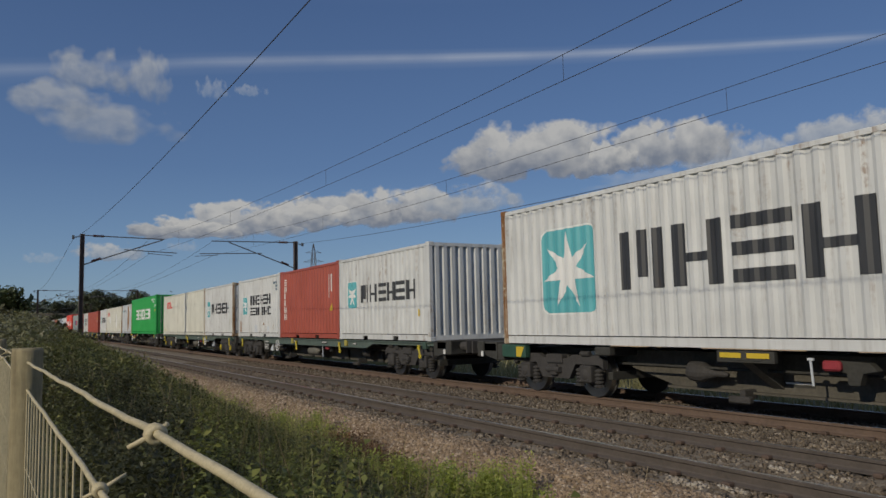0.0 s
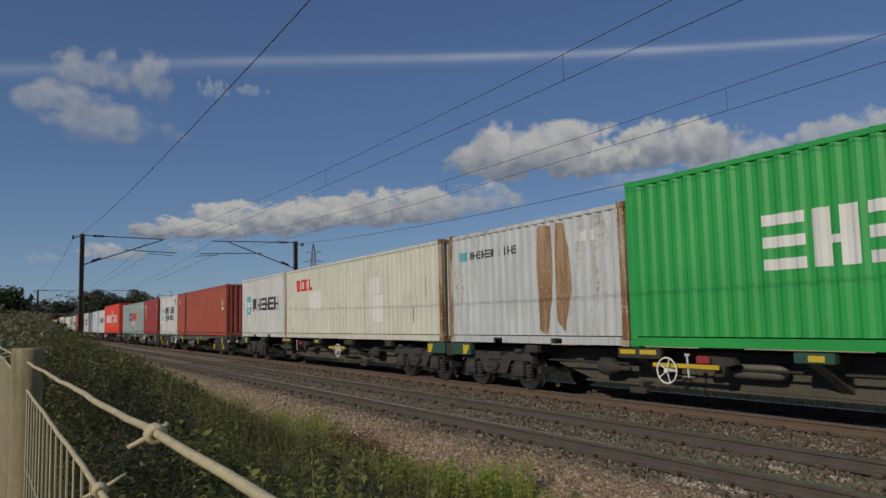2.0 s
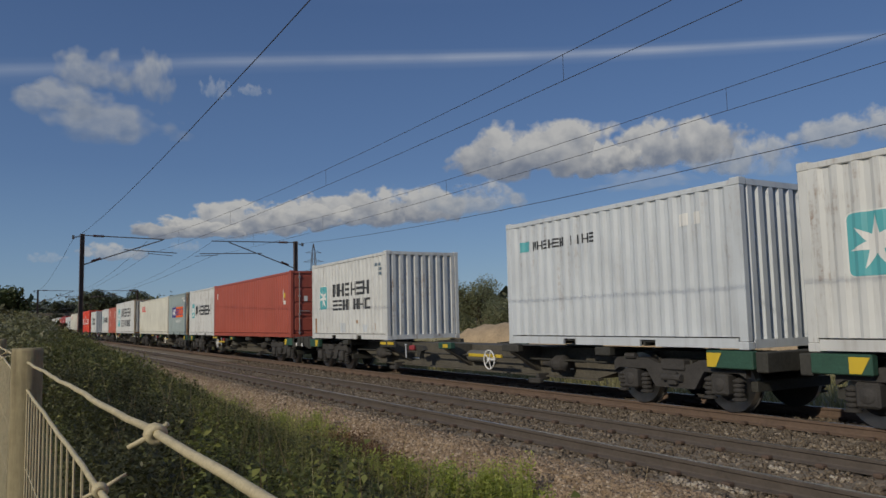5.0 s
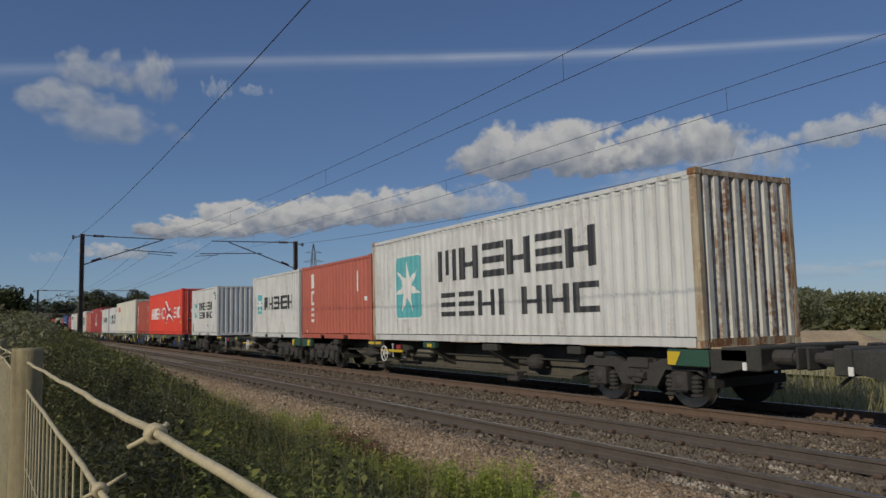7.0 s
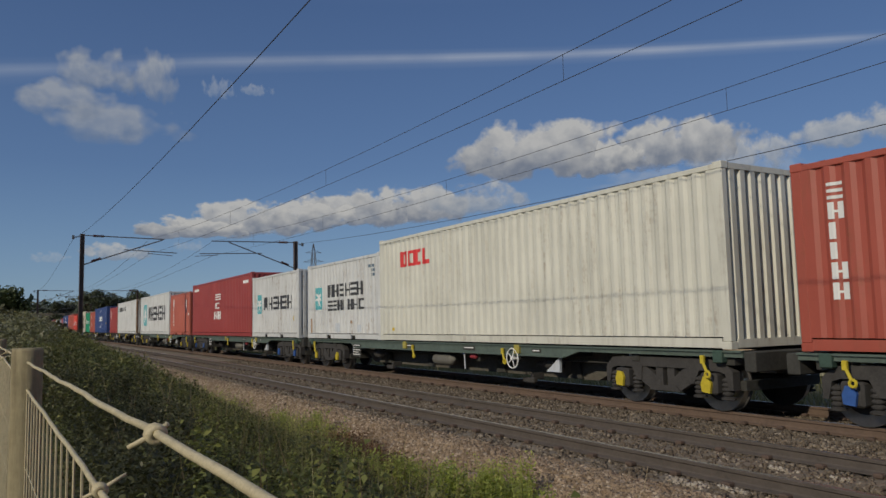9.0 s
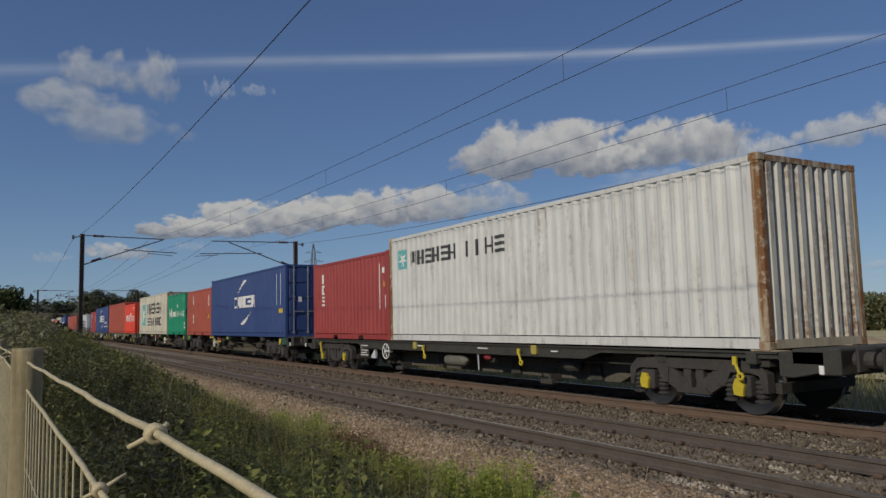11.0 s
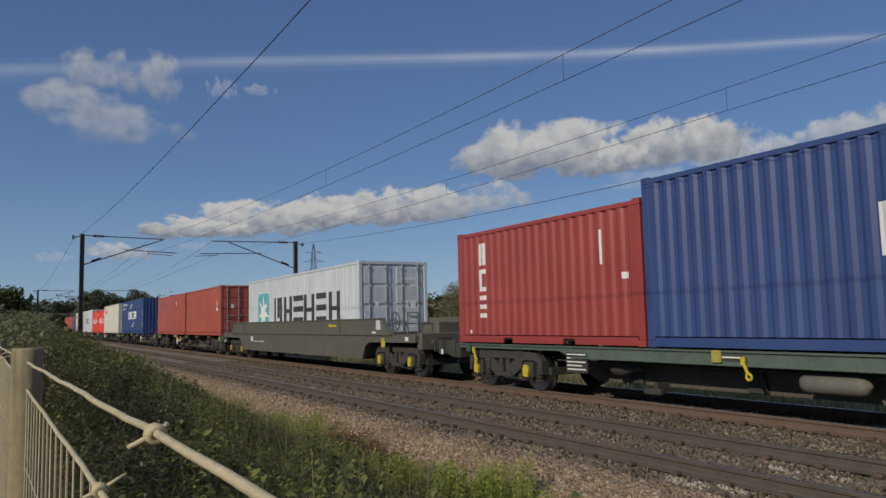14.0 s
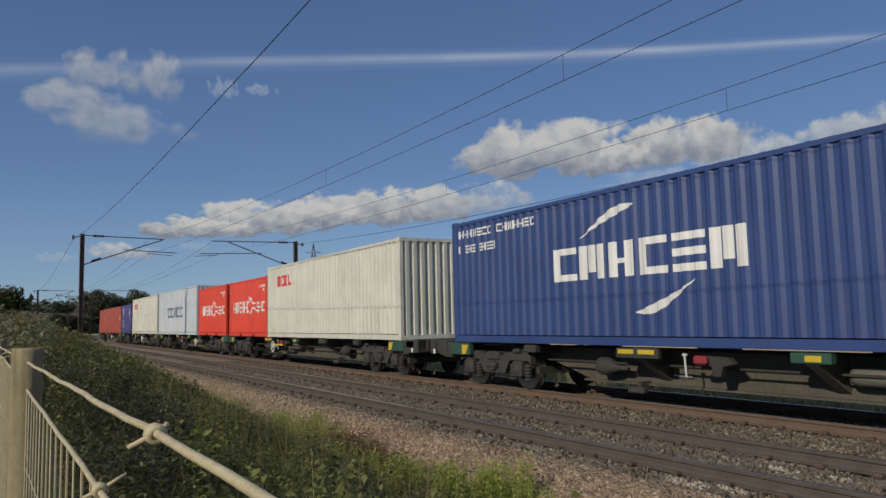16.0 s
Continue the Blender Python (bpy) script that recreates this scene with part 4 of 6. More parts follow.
def bogie(parent, x, cover):
    """Two wheelsets in a cast side frame with springs and axle boxes."""
    for dx in (-0.95, 0.95):
        def axle(bm):
            rod(bm, (0, -1.0, 0), (0, 1.0, 0), 0.08, 10)
        o = piece("axle", "w", axle, BOGIE, parent)
        o.location = (x + dx, 0, 0.44)
        for s in (-1, 1):
            def disc(bm):
                rod(bm, (0, -0.05, 0), (0, 0.06, 0), 0.40, 28)
                rod(bm, (0, 0.06, 0), (0, 0.09, 0), 0.468, 28)
                rod(bm, (0, -0.085, 0), (0, -0.05, 0), 0.28, 20)
            w = piece("wheel", "d", disc, BOGIE, parent)
            w.location, w.rotation_euler.z = (x + dx, s * 0.76, 0.44), (0 if s < 0 else math.pi)
            def tread(bm):
                rod(bm, (0, -0.07, 0), (0, 0.062, 0), 0.44, 28)
            piece("tyre", "t", tread, TYRE, w, "polished steel tyre")
        for s in (-1, 1):
            back = 0 if s < 0 else math.pi
            def axlebox(bm):
                box(bm, -0.16, 0.16, -0.13, 0.13, -0.16, 0.17, 0.03)
                lathe(bm, (0, -0.1, 0), (0, -0.165, 0), [0.12, 0.12, 0.09, 0.0], 12)
            o = piece("axle_box", "a", axlebox, BOGIE, parent)
            o.location, o.rotation_euler.z = (x + dx, s * 1.0, 0.44), back
            for q in (-0.27, 0.27):
                def coil(bm):                              # coil spring on its seat
                    lathe(bm, (0, 0, -0.25), (0, 0, 0.12), [0.0, 0.11, 0.11, 0.055] + [0.085, 0.09, 0.055] * 4 + [0.0], 10)
                o = piece("spring", "c", coil, BOGIE, parent)
                o.location = (x + dx + q, s * 1.0, 0.44)
            if cover:
                def cap(bm):
                    prism(bm, [(-0.085, -0.12), (0.07, -0.14), (0.1, 0.02), (0.045, 0.11), (-0.05, 0.12), (-0.1, 0.0)], -0.185, -0.14)
                o = piece("axle_cover", "c", cap, cover, parent, "painted axle box cover")
                o.location, o.rotation_euler.z = (x + dx, s * 1.0, 0.44), (0 if s < 0 else math.pi)
    for s in (-1, 1):
        def frame_side(bm):
            prism(bm, [(-1.4, 0.72), (-1.3, 0.8), (-0.55, 0.8), (-0.35, 0.72), (0.35, 0.72), (0.55, 0.8), (1.3, 0.8), (1.4, 0.72), (1.4, 0.55), (1.28, 0.62),
                       (0.62, 0.62), (0.42, 0.33), (-0.42, 0.33), (-0.62, 0.62), (-1.28, 0.62), (-1.4, 0.55)], -0.06, 0.06)
            rod(bm, (-0.2, -0.1, 0.5), (0.2, -0.1, 0.5), 0.06, 10)
            box(bm, -0.25, 0.25, -0.1, 0.1, 0.62, 0.8, 0.02)
            box(bm, -0.1, 0.1, -0.14, -0.05, 0.38, 0.6, 0.02)
            for q in (-0.95, 0.95):
                rod(bm, (q - 0.12, -0.08, 0.83), (q + 0.12, -0.08, 0.83), 0.05, 8)
        def diamond(bm):
            prism(bm, [(-1.38, 0.36), (-1.38, 0.64), (-1.2, 0.8), (-0.6, 0.83), (0.6, 0.83), (1.2, 0.8), (1.38, 0.64), (1.38, 0.36), (1.3, 0.36), (1.24, 0.6), (1.1, 0.64), (0.74, 0.64), (0.62, 0.42), (0.52, 0.42),
                       (0.5, 0.66), (-0.5, 0.66), (-0.52, 0.42), (-0.62, 0.42), (-0.74, 0.64), (-1.1, 0.64), (-1.24, 0.6), (-1.3, 0.36)], -0.08, 0.08)
            for q in (-1, 1):
                prism(bm, [(q * 0.64, 0.62), (q * 0.44, 0.67), (q * 0.1, 0.44), (q * 0.1, 0.27), (q * 0.3, 0.27), (q * 0.6, 0.44)], -0.06, 0.06)
                prism(bm, [(q * 0.05, 0.69), (q * 0.2, 0.69), (q * 0.2, 0.3), (q * 0.05, 0.3)], -0.05, 0.05)
                rod(bm, (q * 0.95 - 0.02, -0.02, 0.76), (q * 0.95 + 0.02, -0.02, 0.86), 0.06, 8)
            prism(bm, [(-0.34, 0.27), (0.34, 0.27), (0.26, 0.36), (-0.26, 0.36)], -0.09, 0.09)
        o = piece("bogie_frame", "d" if cover else "f", diamond if cover else frame_side, BOGIE, parent)
        o.location, o.rotation_euler.z = (x, s * 1.0, 0), (0 if s < 0 else math.pi)
    def bolster(bm):
        box(bm, -0.3, 0.3, -0.95, 0.95, 0.5, 0.78)
        for q in (-1.42, 1.42, -0.48, 0.48):
            box(bm, q - 0.06, q + 0.06, -0.9, 0.9, 0.35, 0.5)
    o = piece("bolster", "b", bolster, CHASSIS, parent)
    o.location.x = x


def wagon(front_long, back_long, mat, cover, slots, belly=True, label=""):
    """Sixty-foot container flat. Origin at the middle, x forward."""
    t = empty("container_wagon")
    tagged(t, label, "wagon", "wagons of the train")
    h = 9.2
    flip = -1 if front_long else 1              # the fittings stand towards the long end
    if belly:
        def spine(bm):
            prism(bm, [(-h, 0.9), (h, 0.9), (h, 0.66), (6.2, 0.62), (5.0, 0.3), (-5.0, 0.3), (-6.2, 0.62), (-h, 0.66)], -0.44, 0.44)
        piece("spine_girder", "s", spine, SPINE, t, "dusty deep central spine girder")
        for sy in (-1, 1):
            def flange(bm):
                prism(bm, [(-5.1, 0.262), (5.1, 0.262), (5.1, 0.298), (-5.1, 0.298)], -0.07, 0.07)
            o = piece("spine_flange", "f", flange, SPINE, t)
            o.location.y = sy * 0.45
        for x in (-9.0, -6.0, -2.95, 0.3, 3.1, 6.0, 9.0):
            for sy in (-1, 1):
                def arm(bm):                               # outrigger that tapers out to the container foot
                    a = [bm.verts.new((-0.09, y, z)) for y, z in ((-0.43, 0.36), (-0.43, 0.92), (-1.16, 0.95), (-1.16, 0.8))]
                    b = [bm.verts.new((0.09, v.co.y, v.co.z)) for v in a]
                    bm.faces.new(a), bm.faces.new(b[::-1])
                    for k in range(4):
                        bm.faces.new((a[(k + 1) % 4], a[k], b[k], b[(k + 1) % 4]))
                    bmesh.ops.recalc_face_normals(bm, faces=bm.faces[:])
                def stub(bm):
                    box(bm, -0.11, 0.11, -1.16, -0.43, 0.8, 0.95, 0.01)
                o = piece("outrigger", "a", arm, SPINE, t) if abs(x) < 5 else piece("outrigger", "b", stub, CHASSIS, t)
                o.location.x, o.rotation_euler.z = x, (0 if sy < 0 else math.pi)
    else:
        for s in (-1, 1):
            def girder(bm):
                prism(bm, [(-h, 0.87), (-5.5, 0.87), (-5.1, 0.755), (5.1, 0.755), (5.5, 0.87), (h, 0.87), (h, 0.972), (-h, 0.972)], -0.03, 0.03)
            o = piece("side_girder", "g", girder, SILL_GREEN if mat is CHASSIS_GREEN else CHASSIS, t)
            o.location.y = s * 1.14
            for z, reach in ((0.955, h), (0.755, 5.1)):
                def lip(bm, reach=reach):
                    box(bm, -reach, reach, -0.07, 0.0, -0.012, 0.012)
                o = piece("girder_flange", "l%.1f" % reach, lip, SILL_GREEN if mat is CHASSIS_GREEN else CHASSIS, t)
                o.location, o.rotation_euler.z = (0, s * 1.14, z), (0 if s < 0 else math.pi)
        for k in range(10):
            def beam(bm):
                box(bm, -0.09, 0.09, -1.1, 1.1, 0.74, 0.95, 0.01)
            o = piece("cross_beam", "x", beam, CHASSIS, t)
            o.location.x = -8.9 + 17.8 * k / 9
        def spine(bm):
            prism(bm, [(-h, 0.88), (h, 0.88), (h, 0.6), (5.9, 0.58), (5.2, 0.26), (-5.2, 0.26), (-5.9, 0.58), (-h, 0.6)], -0.42, 0.42)
        piece("spine_girder", "o", spine, SPINE, t, "dusty deep central spine girder")
        def hatch(bm):
            prism(bm, [(-0.18, 0.28), (0.18, 0.28), (0.12, 0.62), (-0.12, 0.62)], -0.03, 0.03)
        for x in (-4.1, -1.5, 1.9, 4.6):
            o = piece("stiffener", "h", hatch, CHASSIS, t)
            o.location = (x, -0.46, 0)
    def tank(bm):
        lathe(bm, (-0.52, 0, 0), (0.52, 0, 0), [0.0, 0.115, 0.136] + [0.14] * 10 + [0.136, 0.115, 0.0], 14)
    o = piece("air_tank", "t", tank, TANK, t, "grey air brake tank")
    o.location = (0.07, -0.95, 0.54) if not belly else (flip * 1.0, -0.62, 0.64)
    for f in o.data.polygons:
        f.use_smooth = True
    def valve(bm):
        prism(bm, [(-0.28, 0.78), (-0.22, 0.92), (0.2, 0.9), (0.3, 0.8), (0.1, 0.76), (0.05, 0.6), (-0.1, 0.6), (-0.12, 0.76)], -0.06, 0.06)
    o = piece("brake_valve", "v", valve, CHASSIS, t)
    o.location = (-1.4 if belly else 1.75, -0.95, -0.05)
    def cap(bm):
        box(bm, -0.13, 0.13, -0.05, 0.05, -0.07, 0.07, 0.03)
    o = piece("valve_cover", "c" if belly else "o", cap, VALVE_RED, t, "red valve cover")
    o.location = (-1.68 if belly else 1.62, -1.06, 0.8 if belly else 0.68)
    def pull(bm):
        rod(bm, (0, 0, 0), (0.02, 0, -0.36), 0.018, 8)
        box(bm, -0.04, 0.05, -0.02, 0.02, -0.02, 0.02, 0.006)
    o = piece("brake_pull", "p", pull, SILVER, t, "pale brake pull rod")
    o.location = (-1.95 if belly else 1.3, -1.12, 0.88 if belly else 0.72)
    def cylinder(bm):
        lathe(bm, (-0.4, 0, 0), (0.42, 0, -0.04), [0.02, 0.16, 0.17, 0.17, 0.17, 0.12, 0.1, 0.06, 0.05, 0.05, 0.03], 14)
    for x, turned in ((-4.05, 0.0), (4.05, math.pi)):
        o = piece("brake_cylinder", "c", cylinder, BOGIE, t)
        o.location, o.rotation_euler.z = (x, -0.72, 0.6), turned
    def hanger(bm):
        box(bm, -0.2, 0.2, -0.06, 0.06, -0.06, 0.05, 0.02)
        box(bm, -0.05, 0.05, 0.04, 0.34, 0.0, 0.14, 0.01)
    for x in (-3.4, 3.4):
        o = piece("brake_hanger", "h", hanger, BOGIE, t)
        o.location = (x, -0.76, 0.2)
    def pipe(bm):
        rod(bm, (-6, 0, 0), (6, 0, 0), 0.022, 6)
    o = piece("brake_pipe", "p", pipe, CHASSIS, t)
    o.location = (0, -0.78, 0.66)
    for x in (-7.55, 7.55):
        bogie(t, x, cover)
    for s, long in ((1, front_long), (-1, back_long)):
        def head(bm, long=long):
            if long:
                box(bm, h, h + 0.22, -1.18, 1.18, 0.62, 0.98, 0.015)
                box(bm, h + 0.22, h + 0.95, -1.2, 1.2, 0.80, 1.02, 0.02)
                box(bm, h + 0.7, h + 0.95, -1.24, 1.24, 0.68, 1.04, 0.02)
                prism(bm, [(h + 0.2, 0.62), (h + 0.95, 0.78), (h + 0.95, 0.98), (h + 0.2, 0.98)], -1.2, -1.1)
                prism(bm, [(h + 0.2, 0.62), (h + 0.95, 0.78), (h + 0.95, 0.98), (h + 0.2, 0.98)], 1.1, 1.2)
            else:
                box(bm, h, h + 0.2, -1.15, 1.15, 0.66, 0.96, 0.015)
                box(bm, h + 0.2, h + 0.55, -0.2, 0.2, 0.72, 0.9, 0.02)
        o = piece("headstock", "h%d" % long, head, CHASSIS, t)
        o.rotation_euler.z = 0 if s > 0 else math.pi
        if long:
            for q in (-0.87, 0.87):
                def buffer(bm):
                    rod(bm, (0, 0, 0), (0.32, 0, 0), 0.11, 12)
                    rod(bm, (0.3, 0, 0), (0.46, 0, 0), 0.08, 12)
                    box(bm, 0.45, 0.49, -0.22, 0.22, -0.16, 0.16, 0.02)
                o = piece("buffer", "b", buffer, BOGIE, t)
                o.location, o.rotation_euler.z = (s * (h + 0.95), q, 0.88), (0 if s > 0 else math.pi)
            def hook(bm):
                box(bm, 0, 0.3, -0.05, 0.05, -0.08, 0.06, 0.02)
                rod(bm, (0.1, 0.3, -0.05), (0.5, 0.35, -0.4), 0.025, 6)
            o = piece("coupling_hook", "k", hook, BOGIE, t)
            o.location, o.rotation_euler.z = (s * (h + 0.95), 0, 0.85), (0 if s > 0 else math.pi)
            def lamp(bm):
                box(bm, -0.035, 0.035, -0.02, 0.02, -0.09, 0.03, 0.01)
            o = piece("lamp_bracket", "l", lamp, HANDWHEEL, t, "white lamp bracket")
            o.location = (s * (h + 0.7), -1.265, 0.78)
    def wheel(bm):
        m = Matrix.Rotation(math.pi / 2, 4, "X")
        ring(bm, m, 0.21, 0.014)
        for a in range(5):
            c = 2 * math.pi * a / 5
            rod(bm, (0, 0, 0), (0.2 * math.cos(c), 0, 0.2 * math.sin(c)), 0.011, 6)
        rod(bm, (0, -0.03, 0), (0, 0.2, 0), 0.04, 8)
    o = piece("handbrake_wheel", "w", wheel, HANDWHEEL, t, "white spoked handbrake wheel")
    o.location = (flip * (2.3 if belly else 3.4), -1.22, 0.62 if belly else 0.68)
    for x in slots:                                       # brackets under the container corners
        mid = belly and abs(x) < 7
        def foot(bm, mid=mid, x=x):
            wide = 0.2 if mid and abs(x) > 5 else 0.3 if mid else 0.42 if belly else 0.09
            box(bm, -wide, wide, -0.07, 0.07, 0.82 if mid else 0.7 if belly else 0.78, 0.972, 0.015)
        green = belly and (abs(x) > 8 or x == 0.3)
        for s in (-1, 1):
            o = piece("spigot_bracket", "f%d%d%d" % (belly, mid, abs(x) > 5), foot, BRACKET_GREEN if green else CHASSIS if belly else BRACKET_YELLOW if abs(x) < 5 else mat, t)
            o.location = (x * (0.975 if abs(x) > 8 else 1), s * (1.14 if belly else 1.16), 0)
        if belly and abs(x) > 8:
            def stripe(bm):
                prism(bm, [(-0.14, 0.72), (0.02, 0.72), (0.14, 0.935), (-0.14, 0.935)], -0.006, 0.0)
            o = piece("yellow_stripe", "c", stripe, MARK_YELLOW, t, "yellow warning stripe")
            o.location, o.rotation_euler.z = (x * 0.975 - math.copysign(0.26, x), -1.212, 0), 0
        elif belly and x == 0.3:
            def patch(bm):
                box(bm, -0.12, 0.12, -0.006, 0.0, 0.85, 0.935)
            o = piece("yellow_patch", "d", patch, MARK_YELLOW, t, "small yellow patch")
            o.location = (x + 0.05, -1.212, 0)
        elif x == -2.95:
            def stripe(bm):
                box(bm, -0.19, 0.19, -0.006, 0.0, 0.87, 0.945)
            for q in (-0.24, 0.24):
                o = piece("yellow_stripe", "d", stripe, MARK_YELLOW, t, "yellow warning stripe")
                o.location = (x + q, -1.212, 0)
            def shelf(bm):
                box(bm, -0.5, 0.5, -0.03, 0.05, 0.8, 0.97, 0.006)
            o = piece("bracket_plate", "s", shelf, CHASSIS, t)
            o.location = (x, -1.17, 0)
        elif belly and x == 3.1:
            def strip(bm):
                box(bm, -0.68, 0.68, -0.02, 0.02, -0.035, 0.035, 0.006)
            o = piece("yellow_strip", "l", strip, MARK_YELLOW, t, "long yellow strip")
            o.location = (flip * 2.0, -1.13, 0.7)
        elif not belly:
            def lever(bm):
                rod(bm, (0, 0, 0), (0.09, -0.02, -0.17), 0.024, 8)
                ring(bm, Matrix.Translation((0.1, -0.02, -0.2)) @ Matrix.Rotation(math.pi / 2, 4, "X"), 0.045, 0.022, 12)
                box(bm, -0.035, 0.035, -0.03, 0.03, -0.04, 0.09, 0.01)
            o = piece("release_lever", "l", lever, AX_YELLOW, t, "bright yellow release lever")
            o.location = (x - math.copysign(0.5, x), -1.23, 0.8)
    if not belly:
        def gusset(bm):
            prism(bm, [(-0.2, 0.44), (0.22, 0.44), (0.22, 0.74)], -0.03, 0.03)
        o = piece("gusset_plate", "g", gusset, SILVER, t, "pale triangular plate")
        o.location = (flip * 4.6, -1.06, 0)
    for x, w, hh in (((-2.6, 0.5, 0.09), (4.2, 0.3, 0.07)) if belly else ((-4.95, 0.62, 0.38), (-1.4, 0.5, 0.09), (1.6, 0.5, 0.09), (4.2, 0.3, 0.07))):
        def plate(bm, w=w, hh=hh):
            box(bm, -w / 2, w / 2, -0.003, 0.003, -hh / 2, hh / 2)
        place = (x, -1.178 if not belly else -0.446, (0.86 if hh < 0.2 else 0.66) - (0.4 if belly else 0))
        o = piece("data_panel", "p%.2f" % w, plate, CHASSIS, t, "small dark data panel")
        o.location = place
        for k in range(max(1, int(hh / 0.07))):
            def line(bm, w=w, k=k):
                box(bm, -w / 2 + 0.03, w / 2 - 0.05 - 0.1 * (k % 2), -0.007, -0.0045, -0.012, 0.012)
            o = piece("marking_line", "m%.2f %d" % (w, k % 2), line, MARK_WHITE, t, "white marking bar")
            o.location = (place[0], place[1], place[2] + hh / 2 - 0.035 - k * 0.07)
    return t


def well_wagon():
    """Long pocket wagon: deep box sides between two end decks over the bogies."""
    t = empty("well_wagon")
    tagged(t, "olive-grey pocket wagon with deep solid sides", "wagon", "wagons of the train")
    for s in (-1, 1):
        def side(bm):
            prism(bm, [(-8.6, 1.16), (-8.2, 1.36), (-8.0, 1.62), (8.0, 1.62), (8.2, 1.36), (8.6, 1.16)], -0.06, 0.06)
            prism(bm, [(-10.0, 0.95), (-10.0, 1.14), (10.0, 1.14), (10.0, 0.95), (7.1, 0.93), (6.85, 0.82), (6.6, 0.42), (-6.6, 0.42), (-6.85, 0.82), (-7.1, 0.93)], -0.05, 0.05)
            box(bm, -8.6, 8.6, -0.1, 0.06, 1.135, 1.165)
            box(bm, -8.0, 8.0, -0.09, 0.07, 1.6, 1.63)
            for q in (-6.3, 4.9):
                box(bm, q, q + 0.06, -0.085, -0.05, 1.17, 1.7)
        o = piece("well_side", "w", side, WELL_GREY, t)
        o.location.y, o.rotation_euler.z = s * 1.31, (0 if s < 0 else math.pi)
    def floor(bm):
        box(bm, -6.2, 6.2, -1.25, 1.25, 0.4, 0.53)
    piece("well_floor", "f", floor, CHASSIS, t)
    for s in (-1, 1):
        def deck(bm):
            box(bm, 6.5, 10.0, -1.2, 1.2, 0.98, 1.12, 0.02)
            box(bm, 6.3, 6.6, -1.25, 1.25, 0.5, 1.2)
            box(bm, 9.9, 10.15, -1.25, 1.25, 0.76, 1.2, 0.02)
            box(bm, 8.9, 9.9, -0.6, 0.6, 1.1, 1.5, 0.03)
        o = piece("end_deck", "d", deck, WELL_GREY, t)
        o.rotation_euler.z = 0 if s > 0 else math.pi
        bogie(t, s * 8.35, AX_YELLOW)
        for q in (-0.87, 0.87):
            def buffer(bm):
                rod(bm, (0, 0, 0), (0.32, 0, 0), 0.11, 12)
                rod(bm, (0.3, 0, 0), (0.5, 0, 0), 0.08, 12)
                box(bm, 0.5, 0.54, -0.22, 0.22, -0.16, 0.16, 0.02)
            o = piece("buffer", "w", buffer, BOGIE, t)
            o.location, o.rotation_euler.z = (s * 10.15, q, 0.94), (0 if s > 0 else math.pi)
        def rails(bm):
            for q in (-1.15, 1.15):
                rod(bm, (9.8, q, 1.0), (9.8, q, 1.75), 0.02, 6)
                rod(bm, (9.2, q, 1.0), (9.2, q, 1.75), 0.02, 6)
                rod(bm, (9.8, q, 1.75), (9.2, q, 1.75), 0.02, 6)
        o = piece("handrail", "r", rails, TUBE, t)
        o.rotation_euler.z = 0 if s > 0 else math.pi
    def wheel(bm):
        ring(bm, Matrix.Rotation(math.pi / 2, 4, "X"), 0.26, 0.02)
        for a in range(5):
            c = 2 * math.pi * a / 5
            rod(bm, (0, 0, 0), (0.25 * math.cos(c), 0, 0.25 * math.sin(c)), 0.014, 6)
    o = piece("handbrake_wheel", "well", wheel, TUBE, t)
    o.location = (8.75, -1.3, 1.52)
    for k, (w, hh) in enumerate(((0.1, 0.11), (0.09, 0.08), (0.09, 0.08), (0.09, 0.08), (0.1, 0.08))):
        def bar(bm, w=w, hh=hh):
            box(bm, 0, w * 1.1, -0.005, 0.005, 0, hh)
        o = piece("yellow_sign_bar", "n%.2f%.2f" % (w, hh), bar, MARK_YELLOW, t, "small yellow sign bar")
        o.location = (4.0 + k * 0.13, -1.379, 1.38)
    for k, (x0, x1, z0, z1) in enumerate(((-5.2, -4.9, 0.82, 1.02), (-4.7, -4.3, 0.8, 0.83), (-4.2, -3.3, 0.8, 0.83), (7.35, 7.6, 1.19, 1.24), (9.45, 9.62, 0.99, 1.1))):
        def bar(bm, a=x0, b=x1, c=z0, d=z1):
            box(bm, a, b, -1.374, -1.362, c, d)
        piece("marking_bar", "w%d" % k, bar, MARK_WHITE, t, "white marking bar")
    def scuff(bm):
        prism(bm, [(7.62, 1.3), (7.95, 1.3), (7.9, 1.56), (7.66, 1.58)], -1.379, -1.371)
    piece("scuffed_patch", "s", scuff, SILVER, t, "bare silvery scuffed patch")
    def lug(bm):
        box(bm, 8.0, 8.2, -1.4, -1.34, 0.8, 0.98, 0.02)
        rod(bm, (8.1, -1.37, 0.98), (8.1, -1.37, 1.06), 0.05, 8)
    piece("yellow_lug", "l", lug, AX_YELLOW, t, "yellow locking lug")
    return t


M20 = (WHITE, FOOT20, STD, "star_word", "white twenty-foot container with light blue star panel")
S20 = (WHITE, FOOT20, STD, "star_two_words", "white twenty-foot container with two rows of black sign bars")
O40 = (CREAM, FOOT40, STD, "red_word", "cream forty-foot container with small red sign")
OH40 = (CREAM, FOOT40, HIGH, "red_word", "cream high forty-foot container with small red sign")
H40 = (RED, FOOT40, HIGH, "flag_word", "bright red high container with white flag sign")
H20 = (RED, FOOT20, STD, "flag_word", "bright red twenty-foot container with white flag sign")
T20 = (BROWN, FOOT20, STD, "upright_word", "red-brown twenty-foot container with upright white sign")
X20 = (DARKRED, FOOT20, STD, "short_word", "dark red twenty-foot container with short upright sign")
